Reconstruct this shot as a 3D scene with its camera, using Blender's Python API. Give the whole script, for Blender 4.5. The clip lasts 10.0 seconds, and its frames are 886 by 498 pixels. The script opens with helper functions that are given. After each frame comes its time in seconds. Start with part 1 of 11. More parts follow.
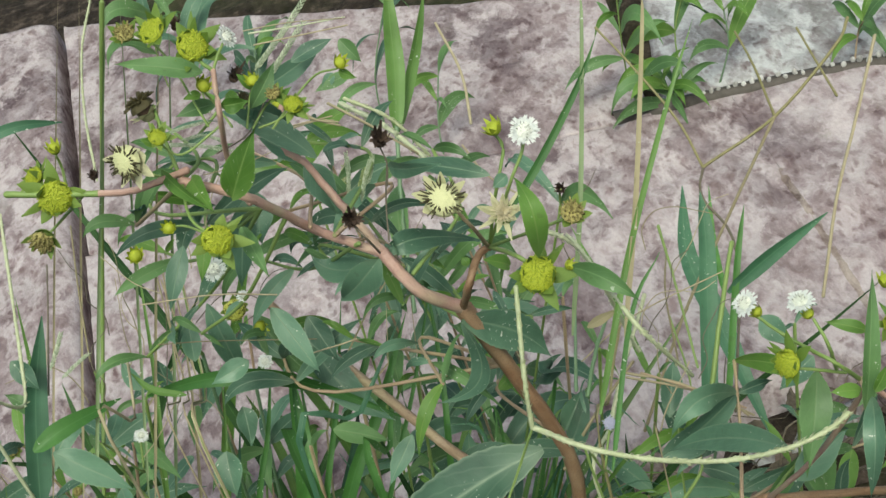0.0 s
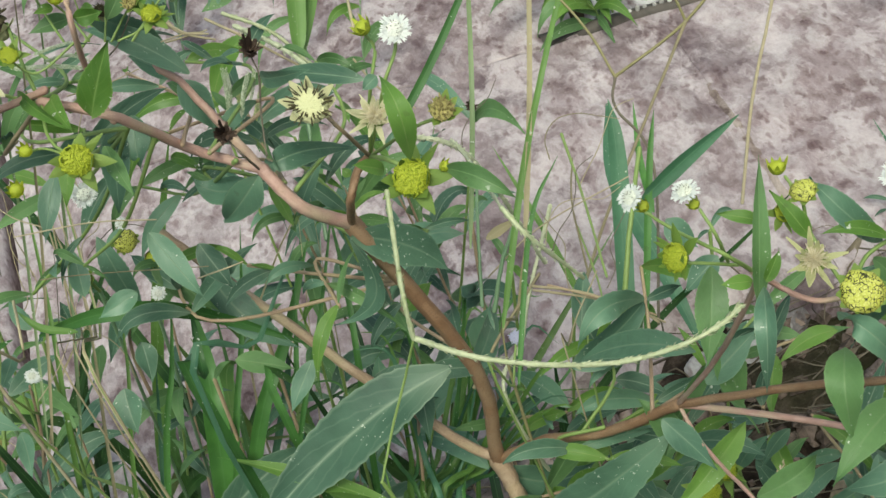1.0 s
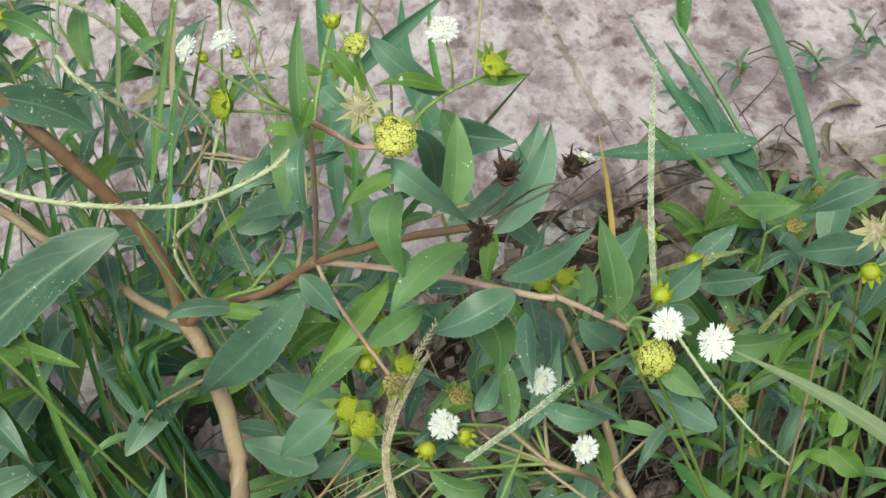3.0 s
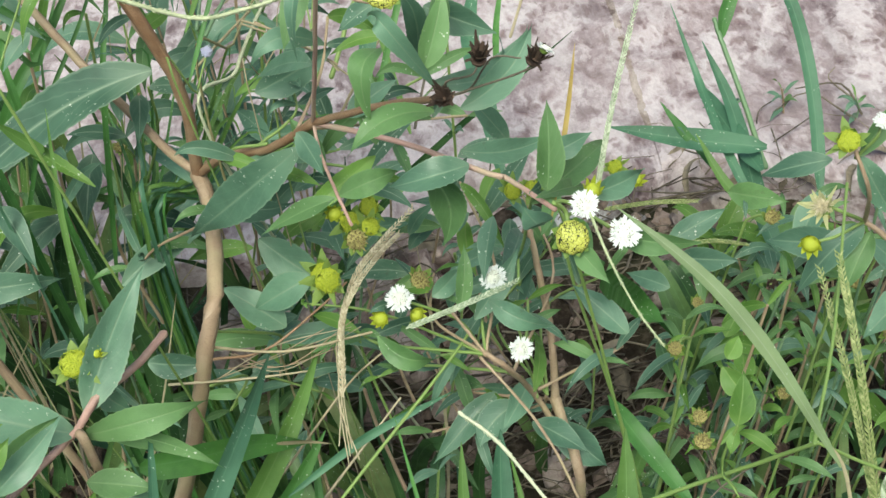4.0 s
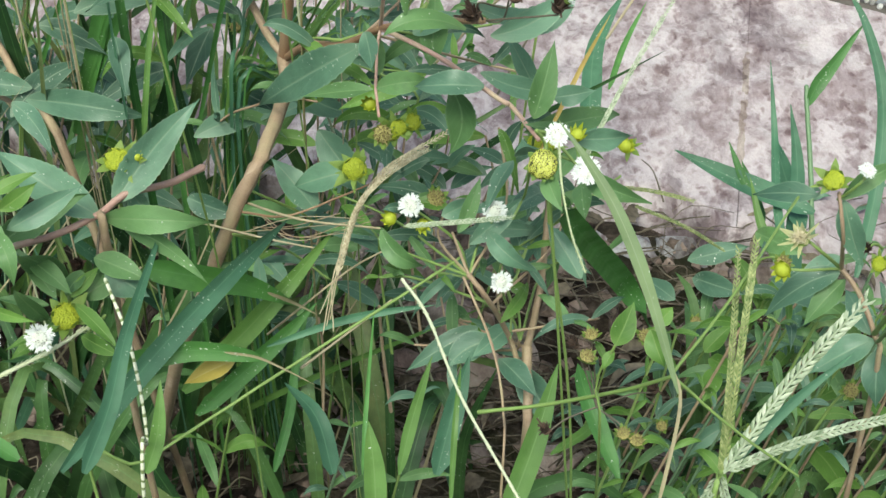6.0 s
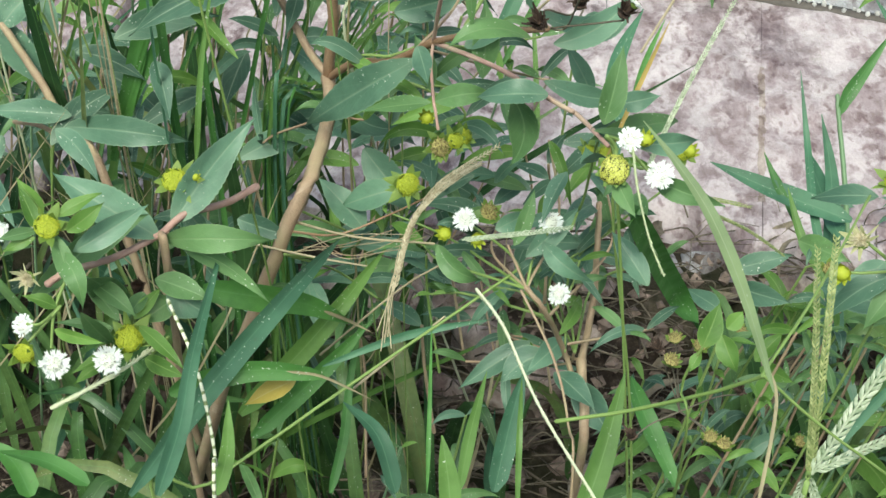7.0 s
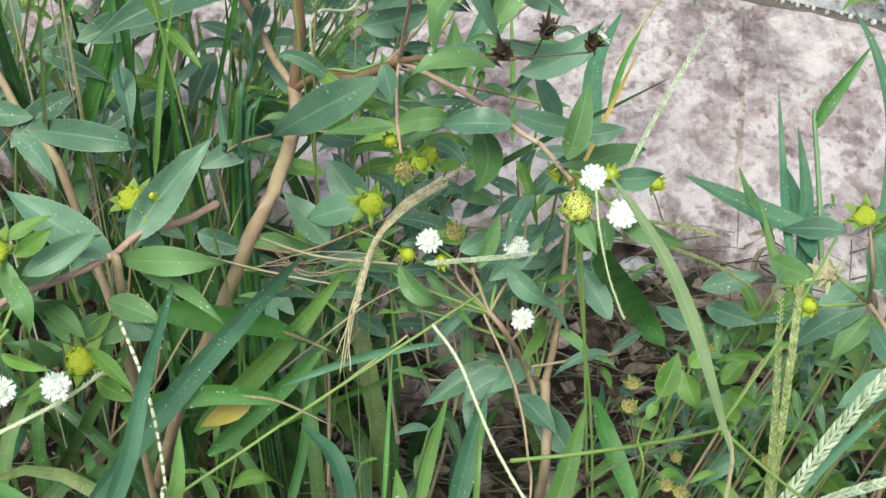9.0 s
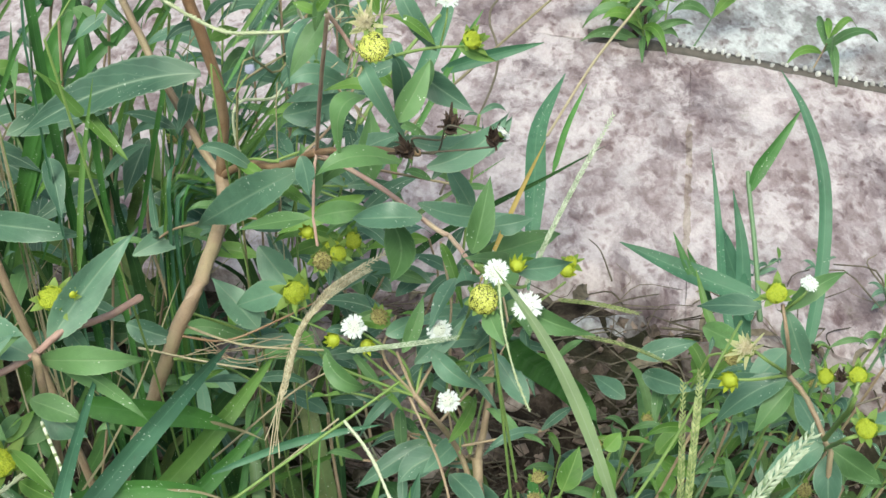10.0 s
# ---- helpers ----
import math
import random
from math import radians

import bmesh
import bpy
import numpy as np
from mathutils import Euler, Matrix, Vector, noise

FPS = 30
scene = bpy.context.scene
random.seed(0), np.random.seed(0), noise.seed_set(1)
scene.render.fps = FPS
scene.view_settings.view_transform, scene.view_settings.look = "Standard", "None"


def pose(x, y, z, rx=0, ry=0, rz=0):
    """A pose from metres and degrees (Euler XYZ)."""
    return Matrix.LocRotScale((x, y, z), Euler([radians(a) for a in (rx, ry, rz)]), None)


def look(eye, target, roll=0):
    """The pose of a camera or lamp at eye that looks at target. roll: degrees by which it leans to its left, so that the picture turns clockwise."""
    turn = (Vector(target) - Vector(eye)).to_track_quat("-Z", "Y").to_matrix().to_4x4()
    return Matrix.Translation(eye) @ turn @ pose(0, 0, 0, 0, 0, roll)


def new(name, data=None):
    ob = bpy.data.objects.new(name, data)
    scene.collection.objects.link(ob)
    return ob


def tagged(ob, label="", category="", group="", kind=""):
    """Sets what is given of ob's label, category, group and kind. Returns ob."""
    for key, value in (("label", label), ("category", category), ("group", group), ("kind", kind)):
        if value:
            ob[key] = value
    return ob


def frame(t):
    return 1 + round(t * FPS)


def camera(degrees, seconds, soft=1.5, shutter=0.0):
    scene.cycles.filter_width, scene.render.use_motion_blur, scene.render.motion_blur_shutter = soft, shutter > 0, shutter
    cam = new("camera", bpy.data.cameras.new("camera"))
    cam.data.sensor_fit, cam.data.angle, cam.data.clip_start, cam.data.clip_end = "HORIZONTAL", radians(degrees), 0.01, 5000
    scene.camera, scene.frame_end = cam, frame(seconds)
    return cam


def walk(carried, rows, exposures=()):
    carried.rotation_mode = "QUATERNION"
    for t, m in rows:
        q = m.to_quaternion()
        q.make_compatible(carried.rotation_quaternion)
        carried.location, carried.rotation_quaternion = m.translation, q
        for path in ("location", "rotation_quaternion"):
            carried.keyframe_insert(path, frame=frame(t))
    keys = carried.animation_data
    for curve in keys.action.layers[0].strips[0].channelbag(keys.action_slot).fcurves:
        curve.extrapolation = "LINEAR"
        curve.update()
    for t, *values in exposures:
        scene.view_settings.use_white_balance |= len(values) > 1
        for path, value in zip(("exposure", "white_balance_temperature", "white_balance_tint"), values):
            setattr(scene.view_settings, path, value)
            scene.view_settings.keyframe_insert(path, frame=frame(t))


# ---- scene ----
cam = camera(35.73, 10.0)
PATH = [
    (0.0, look((0.0000, 0.0000, 0.5386), (0.0079, 0.2370, 0.3548), -22.56)),
    (0.5, look((0.0103, 0.0046, 0.5301), (0.0216, 0.2357, 0.3391), -24.40)),
    (1.0, look((0.0106, 0.0019, 0.5220), (0.0221, 0.2288, 0.3261), -24.78)),
    (1.5, look((0.0261, 0.0016, 0.5169), (0.0414, 0.2266, 0.3191), -25.59)),
    (2.0, look((0.0442, -0.0088, 0.5146), (0.0625, 0.2130, 0.3135), -25.52)),
    (2.5, look((0.0595, -0.0203, 0.5069), (0.0754, 0.1928, 0.2963), -25.99)),
    (2.7, look((0.0603, -0.0287, 0.5026), (0.0772, 0.1824, 0.2901), -24.70)),
    (3.8, look((0.0752, -0.0744, 0.5042), (0.0825, 0.1415, 0.2960), -18.89)),
    (4.0, look((0.0729, -0.0948, 0.4996), (0.0776, 0.1235, 0.2939), -14.04)),
    (4.5, look((0.0836, -0.1318, 0.4842), (0.0866, 0.0921, 0.2846), -4.00)),
    (5.0, look((0.1252, -0.1360, 0.5123), (0.1239, 0.0957, 0.3217), -2.75)),
    (5.5, look((0.1224, -0.1479, 0.5003), (0.1119, 0.0780, 0.3031), 0.56)),
    (6.0, look((0.1101, -0.1544, 0.4993), (0.0853, 0.0713, 0.3033), -1.40)),
    (6.2, look((0.1041, -0.1563, 0.4928), (0.0763, 0.0698, 0.2976), -1.48)),
    (7.3, look((0.0874, -0.1595, 0.4963), (0.0665, 0.0723, 0.3070), -2.68)),
    (7.5, look((0.0872, -0.1649, 0.5021), (0.0683, 0.0676, 0.3135), -1.76)),
    (8.0, look((0.0862, -0.1628, 0.4978), (0.0649, 0.0709, 0.3108), -0.96)),
    (8.5, look((0.0889, -0.1491, 0.4990), (0.0679, 0.0807, 0.3073), -1.25)),
    (9.0, look((0.0944, -0.1419, 0.5006), (0.0756, 0.0850, 0.3052), -0.72)),
    (9.5, look((0.1010, -0.1366, 0.5013), (0.0791, 0.0909, 0.3070), -2.42)),
    (9.8, look((0.1134, -0.1349, 0.5053), (0.0898, 0.0958, 0.3151), -3.66)),
    (10.0, look((0.1128, -0.1361, 0.5135), (0.0975, 0.0969, 0.3251), -1.81)),
]
walk(cam, PATH, [(0.0, 0.33, 6600, -6), (2.0, 0.46, 6600, -6), (2.7, 0.48, 6600, -6), (3.8, 0.76, 6450, -5), (4.7, 0.80, 6400, -5), (5.5, 0.74, 6350, -6), (6.2, 0.79, 6350, -6), (7.5, 0.85, 6350, -6), (9.0, 0.87, 6350, -6), (10.0, 0.82, 6350, -6)])

# ---- light: open shade under a bright, thinly clouded sky ----
world = bpy.data.worlds.new("sky")
scene.world = world
world.use_nodes = True
wn = world.node_tree
sky = wn.nodes.new("ShaderNodeTexSky")
sky.sky_type = "NISHITA"
sky.sun_disc = False
sky.sun_elevation = radians(58)
sky.sun_rotation = radians(160)
sky.air_density = 1.0
sky.dust_density = 4.0
wn.links.new(sky.outputs[0], wn.nodes["Background"].inputs[0])
wn.nodes["Background"].inputs[1].default_value = 0.115
sun = new("sun", bpy.data.lights.new("sun", "SUN"))
sun.data.energy = 2.4
sun.data.angle = radians(24)
sun.data.color = (1.0, 0.95, 0.86)
sun.matrix_world = look((-0.5, -1.1, 2.2), (0.0, 0.3, 0.0))


# ---- materials ----
def bsdf(name, rough=0.6, spec=0.5):
    m = bpy.data.materials.new(name)
    m.use_nodes = True
    b = m.node_tree.nodes["Principled BSDF"]
    b.inputs["Roughness"].default_value = rough
    b.inputs["Specular IOR Level"].default_value = spec
    return m, m.node_tree, b


def add(nt, kind, **values):
    n = nt.nodes.new(kind)
    for k, v in values.items():
        n.inputs[k.replace("_", " ")].default_value = v
    return n


def ramp(nt, source, stops):
    r = nt.nodes.new("ShaderNodeValToRGB")
    while len(r.color_ramp.elements) < len(stops):
        r.color_ramp.elements.new(0.5)
    for e, (p, c) in zip(r.color_ramp.elements, stops):
        e.position, e.color = p, (*c, 1)
    nt.links.new(source, r.inputs[0])
    return r.outputs[0]


def mix(nt, fac, a, b, blend="MIX"):
    n = nt.nodes.new("ShaderNodeMix")
    n.data_type, n.blend_type = "RGBA", blend
    for sock, v in ((n.inputs["Factor"], fac), (n.inputs["A"], a), (n.inputs["B"], b)):
        if isinstance(v, (int, float)):
            sock.default_value = v
        elif isinstance(v, tuple):
            sock.default_value = (*v, 1)
        else:
            nt.links.new(v, sock)
    return n.outputs["Result"]


def noise_at(nt, scale, detail=4.0, coord=None, rough=0.55):
    if coord is None:
        coord = nt.nodes.new("ShaderNodeTexCoord").outputs["Object"]
    n = add(nt, "ShaderNodeTexNoise", Scale=scale, Detail=detail, Roughness=rough)
    nt.links.new(coord, n.inputs["Vector"])
    return n.outputs["Fac"]


def bump(nt, b, height, strength, distance):
    n = add(nt, "ShaderNodeBump", Strength=strength, Distance=distance)
    nt.links.new(height, n.inputs["Height"])
    nt.links.new(n.outputs[0], b.inputs["Normal"])


def thin(m, nt, b, colour, share):
    """Light passes through a thin leaf."""
    t = nt.nodes.new("ShaderNodeBsdfTranslucent")
    nt.links.new(colour, t.inputs["Color"])
    s = add(nt, "ShaderNodeMixShader", Fac=share)
    nt.links.new(b.outputs[0], s.inputs[1])
    nt.links.new(t.outputs[0], s.inputs[2])
    nt.links.new(s.outputs[0], nt.nodes["Material Output"].inputs["Surface"])


def math_node(nt, op, a, b=None):
    n = nt.nodes.new("ShaderNodeMath")
    n.operation = op
    for k, v in ((0, a), (1, b)):
        if v is None:
            continue
        if isinstance(v, (int, float)):
            n.inputs[k].default_value = v
        else:
            nt.links.new(v, n.inputs[k])
    return n.outputs[0]


def varied(nt, a, b):
    info = nt.nodes.new("ShaderNodeObjectInfo")
    return mix(nt, info.outputs["Random"], a, b)


def leaf_material(name, a, b, vein, rough=0.42, share=0.22, veins=True, island=False):
    m, nt, p = bsdf(name, rough, 0.42)
    if island:
        g = nt.nodes.new("ShaderNodeNewGeometry")
        base = ramp(nt, g.outputs["Random Per Island"], [(0.0, tuple(c * 0.8 for c in a)), (0.35, a), (0.65, b), (0.88, (0.115, 0.175, 0.048)), (0.96, (0.15, 0.17, 0.06)), (1.0, (0.20, 0.17, 0.08))])
    else:
        base = varied(nt, tuple(c * 0.78 for c in a), tuple(c * 1.18 for c in b))
    uv = nt.nodes.new("ShaderNodeUVMap")
    sep = nt.nodes.new("ShaderNodeSeparateXYZ")
    nt.links.new(uv.outputs[0], sep.inputs[0])
    u, v = sep.outputs[0], sep.outputs[1]
    side = math_node(nt, "ABSOLUTE", math_node(nt, "SUBTRACT", v, 0.5))
    mottle = ramp(nt, noise_at(nt, 150.0, 5.0, None, 0.65), [(0.35, (0, 0, 0)), (0.65, (1, 1, 1))])
    base = mix(nt, mix(nt, 0.55, mottle, (0, 0, 0)), base, tuple(c * 0.6 for c in a))
    cloud = ramp(nt, noise_at(nt, 38.0, 3.0), [(0.42, (0, 0, 0)), (0.62, (1, 1, 1))])
    base = mix(nt, mix(nt, 0.6, cloud, (0, 0, 0)), base, tuple(min(0.6, c * 1.35 + 0.02) for c in b))
    if veins:
        rib = ramp(nt, side, [(0.0, (1, 1, 1)), (0.035, (0.25, 0.25, 0.25)), (0.06, (0, 0, 0))])
        bent = math_node(nt, "MULTIPLY", noise_at(nt, 130.0, 2.0), 0.9)
        slant = math_node(nt, "ADD", math_node(nt, "SUBTRACT", math_node(nt, "MULTIPLY", u, 6.0), math_node(nt, "MULTIPLY", side, 4.2)), bent)
        lines = ramp(nt, math_node(nt, "FRACT", slant), [(0.0, (0.8, 0.8, 0.8)), (0.12, (0, 0, 0)), (0.9, (0, 0, 0)), (1.0, (0.8, 0.8, 0.8))])
        lines = mix(nt, 0.15, (0, 0, 0), lines)
        both = mix(nt, 1.0, mix(nt, 0.72, (0, 0, 0), rib), lines, "ADD")
        rim = ramp(nt, side, [(0.44, (0, 0, 0)), (0.5, (0.55, 0.55, 0.55))])
        foot = ramp(nt, u, [(0.0, (0.5, 0.5, 0.5)), (0.22, (0, 0, 0))])
        base = mix(nt, mix(nt, 1.0, rim, foot, "ADD"), base, vein)
        base = mix(nt, both, base, vein)
    else:
        stripes = ramp(nt, math_node(nt, "FRACT", math_node(nt, "MULTIPLY", v, 14.0)), [(0.0, (1, 1, 1)), (0.3, (0, 0, 0)), (1.0, (0, 0, 0))])
        rib = ramp(nt, side, [(0.0, (1, 1, 1)), (0.05, (0, 0, 0))])
        base = mix(nt, mix(nt, 0.55, rib, (0, 0, 0)), base, vein)
        base = mix(nt, mix(nt, 0.12, (0, 0, 0), stripes), base, vein)
    gloss = ramp(nt, noise_at(nt, 90.0, 4.0), [(0.35, (rough + 0.0,) * 3), (0.65, (rough + 0.26,) * 3)])
    nt.links.new(gloss, p.inputs["Roughness"])
    specks = ramp(nt, noise_at(nt, 1000.0, 2.0), [(0.68, (0, 0, 0)), (0.71, (1, 1, 1))])
    patch = ramp(nt, noise_at(nt, 55.0, 2.0), [(0.51, (0, 0, 0)), (0.58, (1, 1, 1))])
    rot = ramp(nt, noise_at(nt, 260.0, 2.0), [(0.70, (0, 0, 0)), (0.73, (1, 1, 1))])
    base = mix(nt, mix(nt, 0.8, rot, (0, 0, 0)), base, (0.06, 0.05, 0.03))
    base = mix(nt, mix(nt, 1.0, specks, patch, "MULTIPLY"), base, (0.55, 0.58, 0.5))
    nt.links.new(base, p.inputs["Base Color"])
    if veins:
        relief = mix(nt, 0.45, mix(nt, 1.0, both, (0, 0, 0), "ADD"), mottle)
        bump(nt, p, relief, 0.4, 0.0005)
    else:
        bump(nt, p, stripes, 0.06, 0.0003)
    thin(m, nt, p, base, share)
    return m


def bark(name, a, b, c, hair=0.3):
    """A stem's skin: lengthwise streaks, blotches and fine dark hairs."""
    m, nt, p = bsdf(name, 0.55, 0.3)
    uv = nt.nodes.new("ShaderNodeUVMap")
    scaled = nt.nodes.new("ShaderNodeMapping")
    scaled.inputs["Scale"].default_value = (70, 9, 1)
    nt.links.new(uv.outputs[0], scaled.inputs[0])
    streak = noise_at(nt, 1.0, 5.0, scaled.outputs[0], 0.65)
    cloud = noise_at(nt, 75.0, 3.0)
    fleck = ramp(nt, noise_at(nt, 2200.0, 3.0), [(0.36, (0.25, 0.20, 0.17)), (0.48, (1, 1, 1))])
    col = ramp(nt, streak, [(0.28, tuple(x * 0.82 for x in a)), (0.5, a), (0.70, b)])
    col = mix(nt, ramp(nt, cloud, [(0.45, (0, 0, 0)), (0.65, (0.8, 0.8, 0.8))]), col, c)
    col = mix(nt, hair, col, fleck, "MULTIPLY")
    nt.links.new(col, p.inputs["Base Color"])
    bump(nt, p, mix(nt, 0.5, streak, fleck), 0.5, 0.0006)
    return m


def plain(name, a, b, rough=0.6, scale=300.0, strength=0.3, share=0.0, island=False):
    m, nt, p = bsdf(name, rough, 0.35)
    n = noise_at(nt, scale, 4.0)
    g = nt.nodes.new("ShaderNodeNewGeometry").outputs["Random Per Island"] if island else nt.nodes.new("ShaderNodeObjectInfo").outputs["Random"]
    f = math_node(nt, "ADD", math_node(nt, "MULTIPLY", n, 0.65), math_node(nt, "MULTIPLY", g, 0.35))
    col = ramp(nt, f, [(0.25, a), (0.75, b)])
    nt.links.new(col, p.inputs["Base Color"])
    bump(nt, p, n, strength, 0.0008)
    if share:
        thin(m, nt, p, col, share)
    return m


LEAF = {
    "mature": leaf_material("dark leaf", (0.080, 0.165, 0.110), (0.112, 0.208, 0.130), (0.21, 0.30, 0.20), 0.35, 0.22),
    # Darker leaf green: older pigment, and shade low in the growth put into colour.
    "darkened": leaf_material("darkened leaf", (0.046, 0.106, 0.068), (0.064, 0.132, 0.080), (0.24, 0.31, 0.22), 0.50, 0.15),
    "mature2": leaf_material("mid-green leaf", (0.080, 0.168, 0.056), (0.108, 0.205, 0.070), (0.175, 0.275, 0.120)),
    "young": leaf_material("young leaf", (0.089, 0.200, 0.030), (0.122, 0.229, 0.041), (0.207, 0.311, 0.089), share=0.3),
    "yellow": leaf_material("yellowed leaf", (0.400, 0.320, 0.056), (0.360, 0.264, 0.048), (0.400, 0.336, 0.120)),
}
BLADE = {
    "grass": leaf_material("grass blade", (0.038, 0.122, 0.028), (0.068, 0.180, 0.035), (0.108, 0.228, 0.076), 0.4, 0.2, False),
    "bluegrass": leaf_material("bluish grass blade", (0.040, 0.112, 0.062), (0.060, 0.150, 0.080), (0.12, 0.23, 0.135), 0.4, 0.15, False),
    "lightgrass": leaf_material("light grass blade", (0.096, 0.200, 0.037), (0.124, 0.232, 0.052), (0.192, 0.311, 0.104), 0.42, 0.32, False),
    "dry": leaf_material("dry grass blade", (0.272, 0.240, 0.136), (0.336, 0.288, 0.176), (0.400, 0.352, 0.240), 0.6, 0.25, False),
    "gold": leaf_material("golden grass blade", (0.288, 0.208, 0.048), (0.336, 0.240, 0.064), (0.400, 0.320, 0.128), 0.5, 0.25, False),
    "pale": leaf_material("pale grass blade", (0.178, 0.252, 0.111), (0.207, 0.274, 0.133), (0.296, 0.340, 0.222), 0.5, 0.25, False),
    "fill": leaf_material("undergrowth blade", (0.018, 0.058, 0.016), (0.058, 0.128, 0.032), (0.112, 0.223, 0.074), 0.42, 0.16, False, True),
}
STEM = {
    "red": bark("reddish stem", (0.40, 0.245, 0.205), (0.52, 0.365, 0.315), (0.43, 0.35, 0.24), 0.10),
    "brown": bark("brown stem", (0.23, 0.130, 0.074), (0.35, 0.215, 0.130), (0.29, 0.20, 0.125), 0.28),
    "tan": bark("tan stem", (0.32, 0.225, 0.150), (0.44, 0.335, 0.245), (0.34, 0.275, 0.165), 0.2),
    "green": plain("green stalk", (0.156, 0.234, 0.062), (0.211, 0.289, 0.094), 0.5, 420, 0.2),
    "grassy": plain("grassy stalk", (0.115, 0.19, 0.095), (0.165, 0.25, 0.145), 0.45, 420, 0.2),
    "pale": plain("pale seed stalk", (0.32, 0.36, 0.19), (0.54, 0.55, 0.40), 0.6, 900, 0.5),
    "straw": plain("straw", (0.27, 0.225, 0.135), (0.40, 0.345, 0.235), 0.7, 500, 0.3),
    "gold": plain("golden stalk", (0.172, 0.156, 0.066), (0.273, 0.242, 0.125), 0.6, 600, 0.3),
    "dry": plain("dry stalk", (0.172, 0.148, 0.086), (0.257, 0.218, 0.133), 0.6, 600, 0.3),
    "dark": plain("withered stalk", (0.078, 0.066, 0.047), (0.156, 0.133, 0.101), 0.7, 600, 0.3),
}


def bead_material():
    m, nt, p = bsdf("beaded seed stalk", 0.6, 0.3)
    uv = nt.nodes.new("ShaderNodeUVMap")
    sep = nt.nodes.new("ShaderNodeSeparateXYZ")
    nt.links.new(uv.outputs[0], sep.inputs[0])
    f = math_node(nt, "FRACT", math_node(nt, "ADD", math_node(nt, "MULTIPLY", sep.outputs[0], 330.0), math_node(nt, "MULTIPLY", noise_at(nt, 300.0), 0.8)))
    nt.links.new(ramp(nt, f, [(0.0, (0.60, 0.60, 0.5)), (0.62, (0.58, 0.58, 0.44)), (0.74, (0.14, 0.18, 0.07)), (1.0, (0.18, 0.22, 0.09))]), p.inputs["Base Color"])
    return m


STEM["bead"] = bead_material()
M_WHITE = plain("white florets", (0.66, 0.68, 0.66), (0.74, 0.75, 0.74), 0.6, 900, 0.1, 0.25)
M_CREAM = plain("cream disc florets", (0.58, 0.60, 0.52), (0.72, 0.72, 0.68), 0.6, 1500, 0.2)
M_BRACT = plain("green bract", (0.115, 0.195, 0.030), (0.205, 0.285, 0.066), 0.5, 500, 0.2, 0.25)
M_SEED = plain("yellow-green seed", (0.22, 0.28, 0.016), (0.36, 0.40, 0.036), 0.5, 700, 0.3, island=True)


def cracked_material():
    """A ripe seed dome: pale yellow seeds packed tight, with broken dark cracks between them."""
    m, nt, p = bsdf("cracked ripe seeds", 0.6, 0.3)
    co = nt.nodes.new("ShaderNodeTexCoord").outputs["Object"]
    vor = add(nt, "ShaderNodeTexVoronoi", Scale=6.0)
    vor.feature = "DISTANCE_TO_EDGE"
    nt.links.new(co, vor.inputs["Vector"])
    small = add(nt, "ShaderNodeTexVoronoi", Scale=11.0)
    nt.links.new(co, small.inputs["Vector"])
    wide = math_node(nt, "MULTIPLY", math_node(nt, "SUBTRACT", noise_at(nt, 4.0, 2.0, co), 0.40), 0.52)
    gap = math_node(nt, "LESS_THAN", vor.outputs["Distance"], wide)
    tint = ramp(nt, small.outputs["Distance"], [(0.1, (0.56, 0.54, 0.19)), (0.55, (0.40, 0.41, 0.07))])
    nt.links.new(mix(nt, gap, tint, (0.03, 0.032, 0.008)), p.inputs["Base Color"])
    bump(nt, p, mix(nt, 0.5, small.outputs["Distance"], gap), -0.6, 0.08)
    return m


M_CRACK = cracked_material()
M_PALE = plain("pale dry bract", (0.36, 0.37, 0.15), (0.62, 0.58, 0.40), 0.6, 500, 0.2, 0.25)
M_CREAMY = plain("cream bristles", (0.50, 0.42, 0.26), (0.70, 0.64, 0.46), 0.6, 900, 0.2, 0.1, True)
M_RECEPT = plain("pale receptacle", (0.45, 0.46, 0.22), (0.62, 0.61, 0.37), 0.6, 700, 0.2)
M_TANH = plain("brown seed tuft", (0.10, 0.075, 0.03), (0.36, 0.32, 0.12), 0.7, 500, 0.3, island=True)
M_DRY = plain("withered bract", (0.024, 0.016, 0.012), (0.105, 0.066, 0.048), 0.8, 500, 0.4, island=True)
M_ROD = plain("black-brown seed", (0.023, 0.020, 0.009), (0.070, 0.058, 0.023), 0.6, 500, 0.3)
M_VIOLET = plain("pale violet petal", (0.351, 0.351, 0.515), (0.484, 0.484, 0.608), 0.6, 900, 0.1, 0.2)
M_SPIKE = {
    "green": plain("green spikelet", (0.085, 0.145, 0.030), (0.40, 0.42, 0.19), 0.5, 600, 0.2, 0.15, True),
    "dry": plain("dry spikelet", (0.27, 0.22, 0.13), (0.64, 0.57, 0.41), 0.65, 600, 0.2, 0.1, True),
    "pale": plain("pale spikelet", (0.17, 0.235, 0.125), (0.57, 0.61, 0.47), 0.5, 600, 0.2, 0.15, True),
}


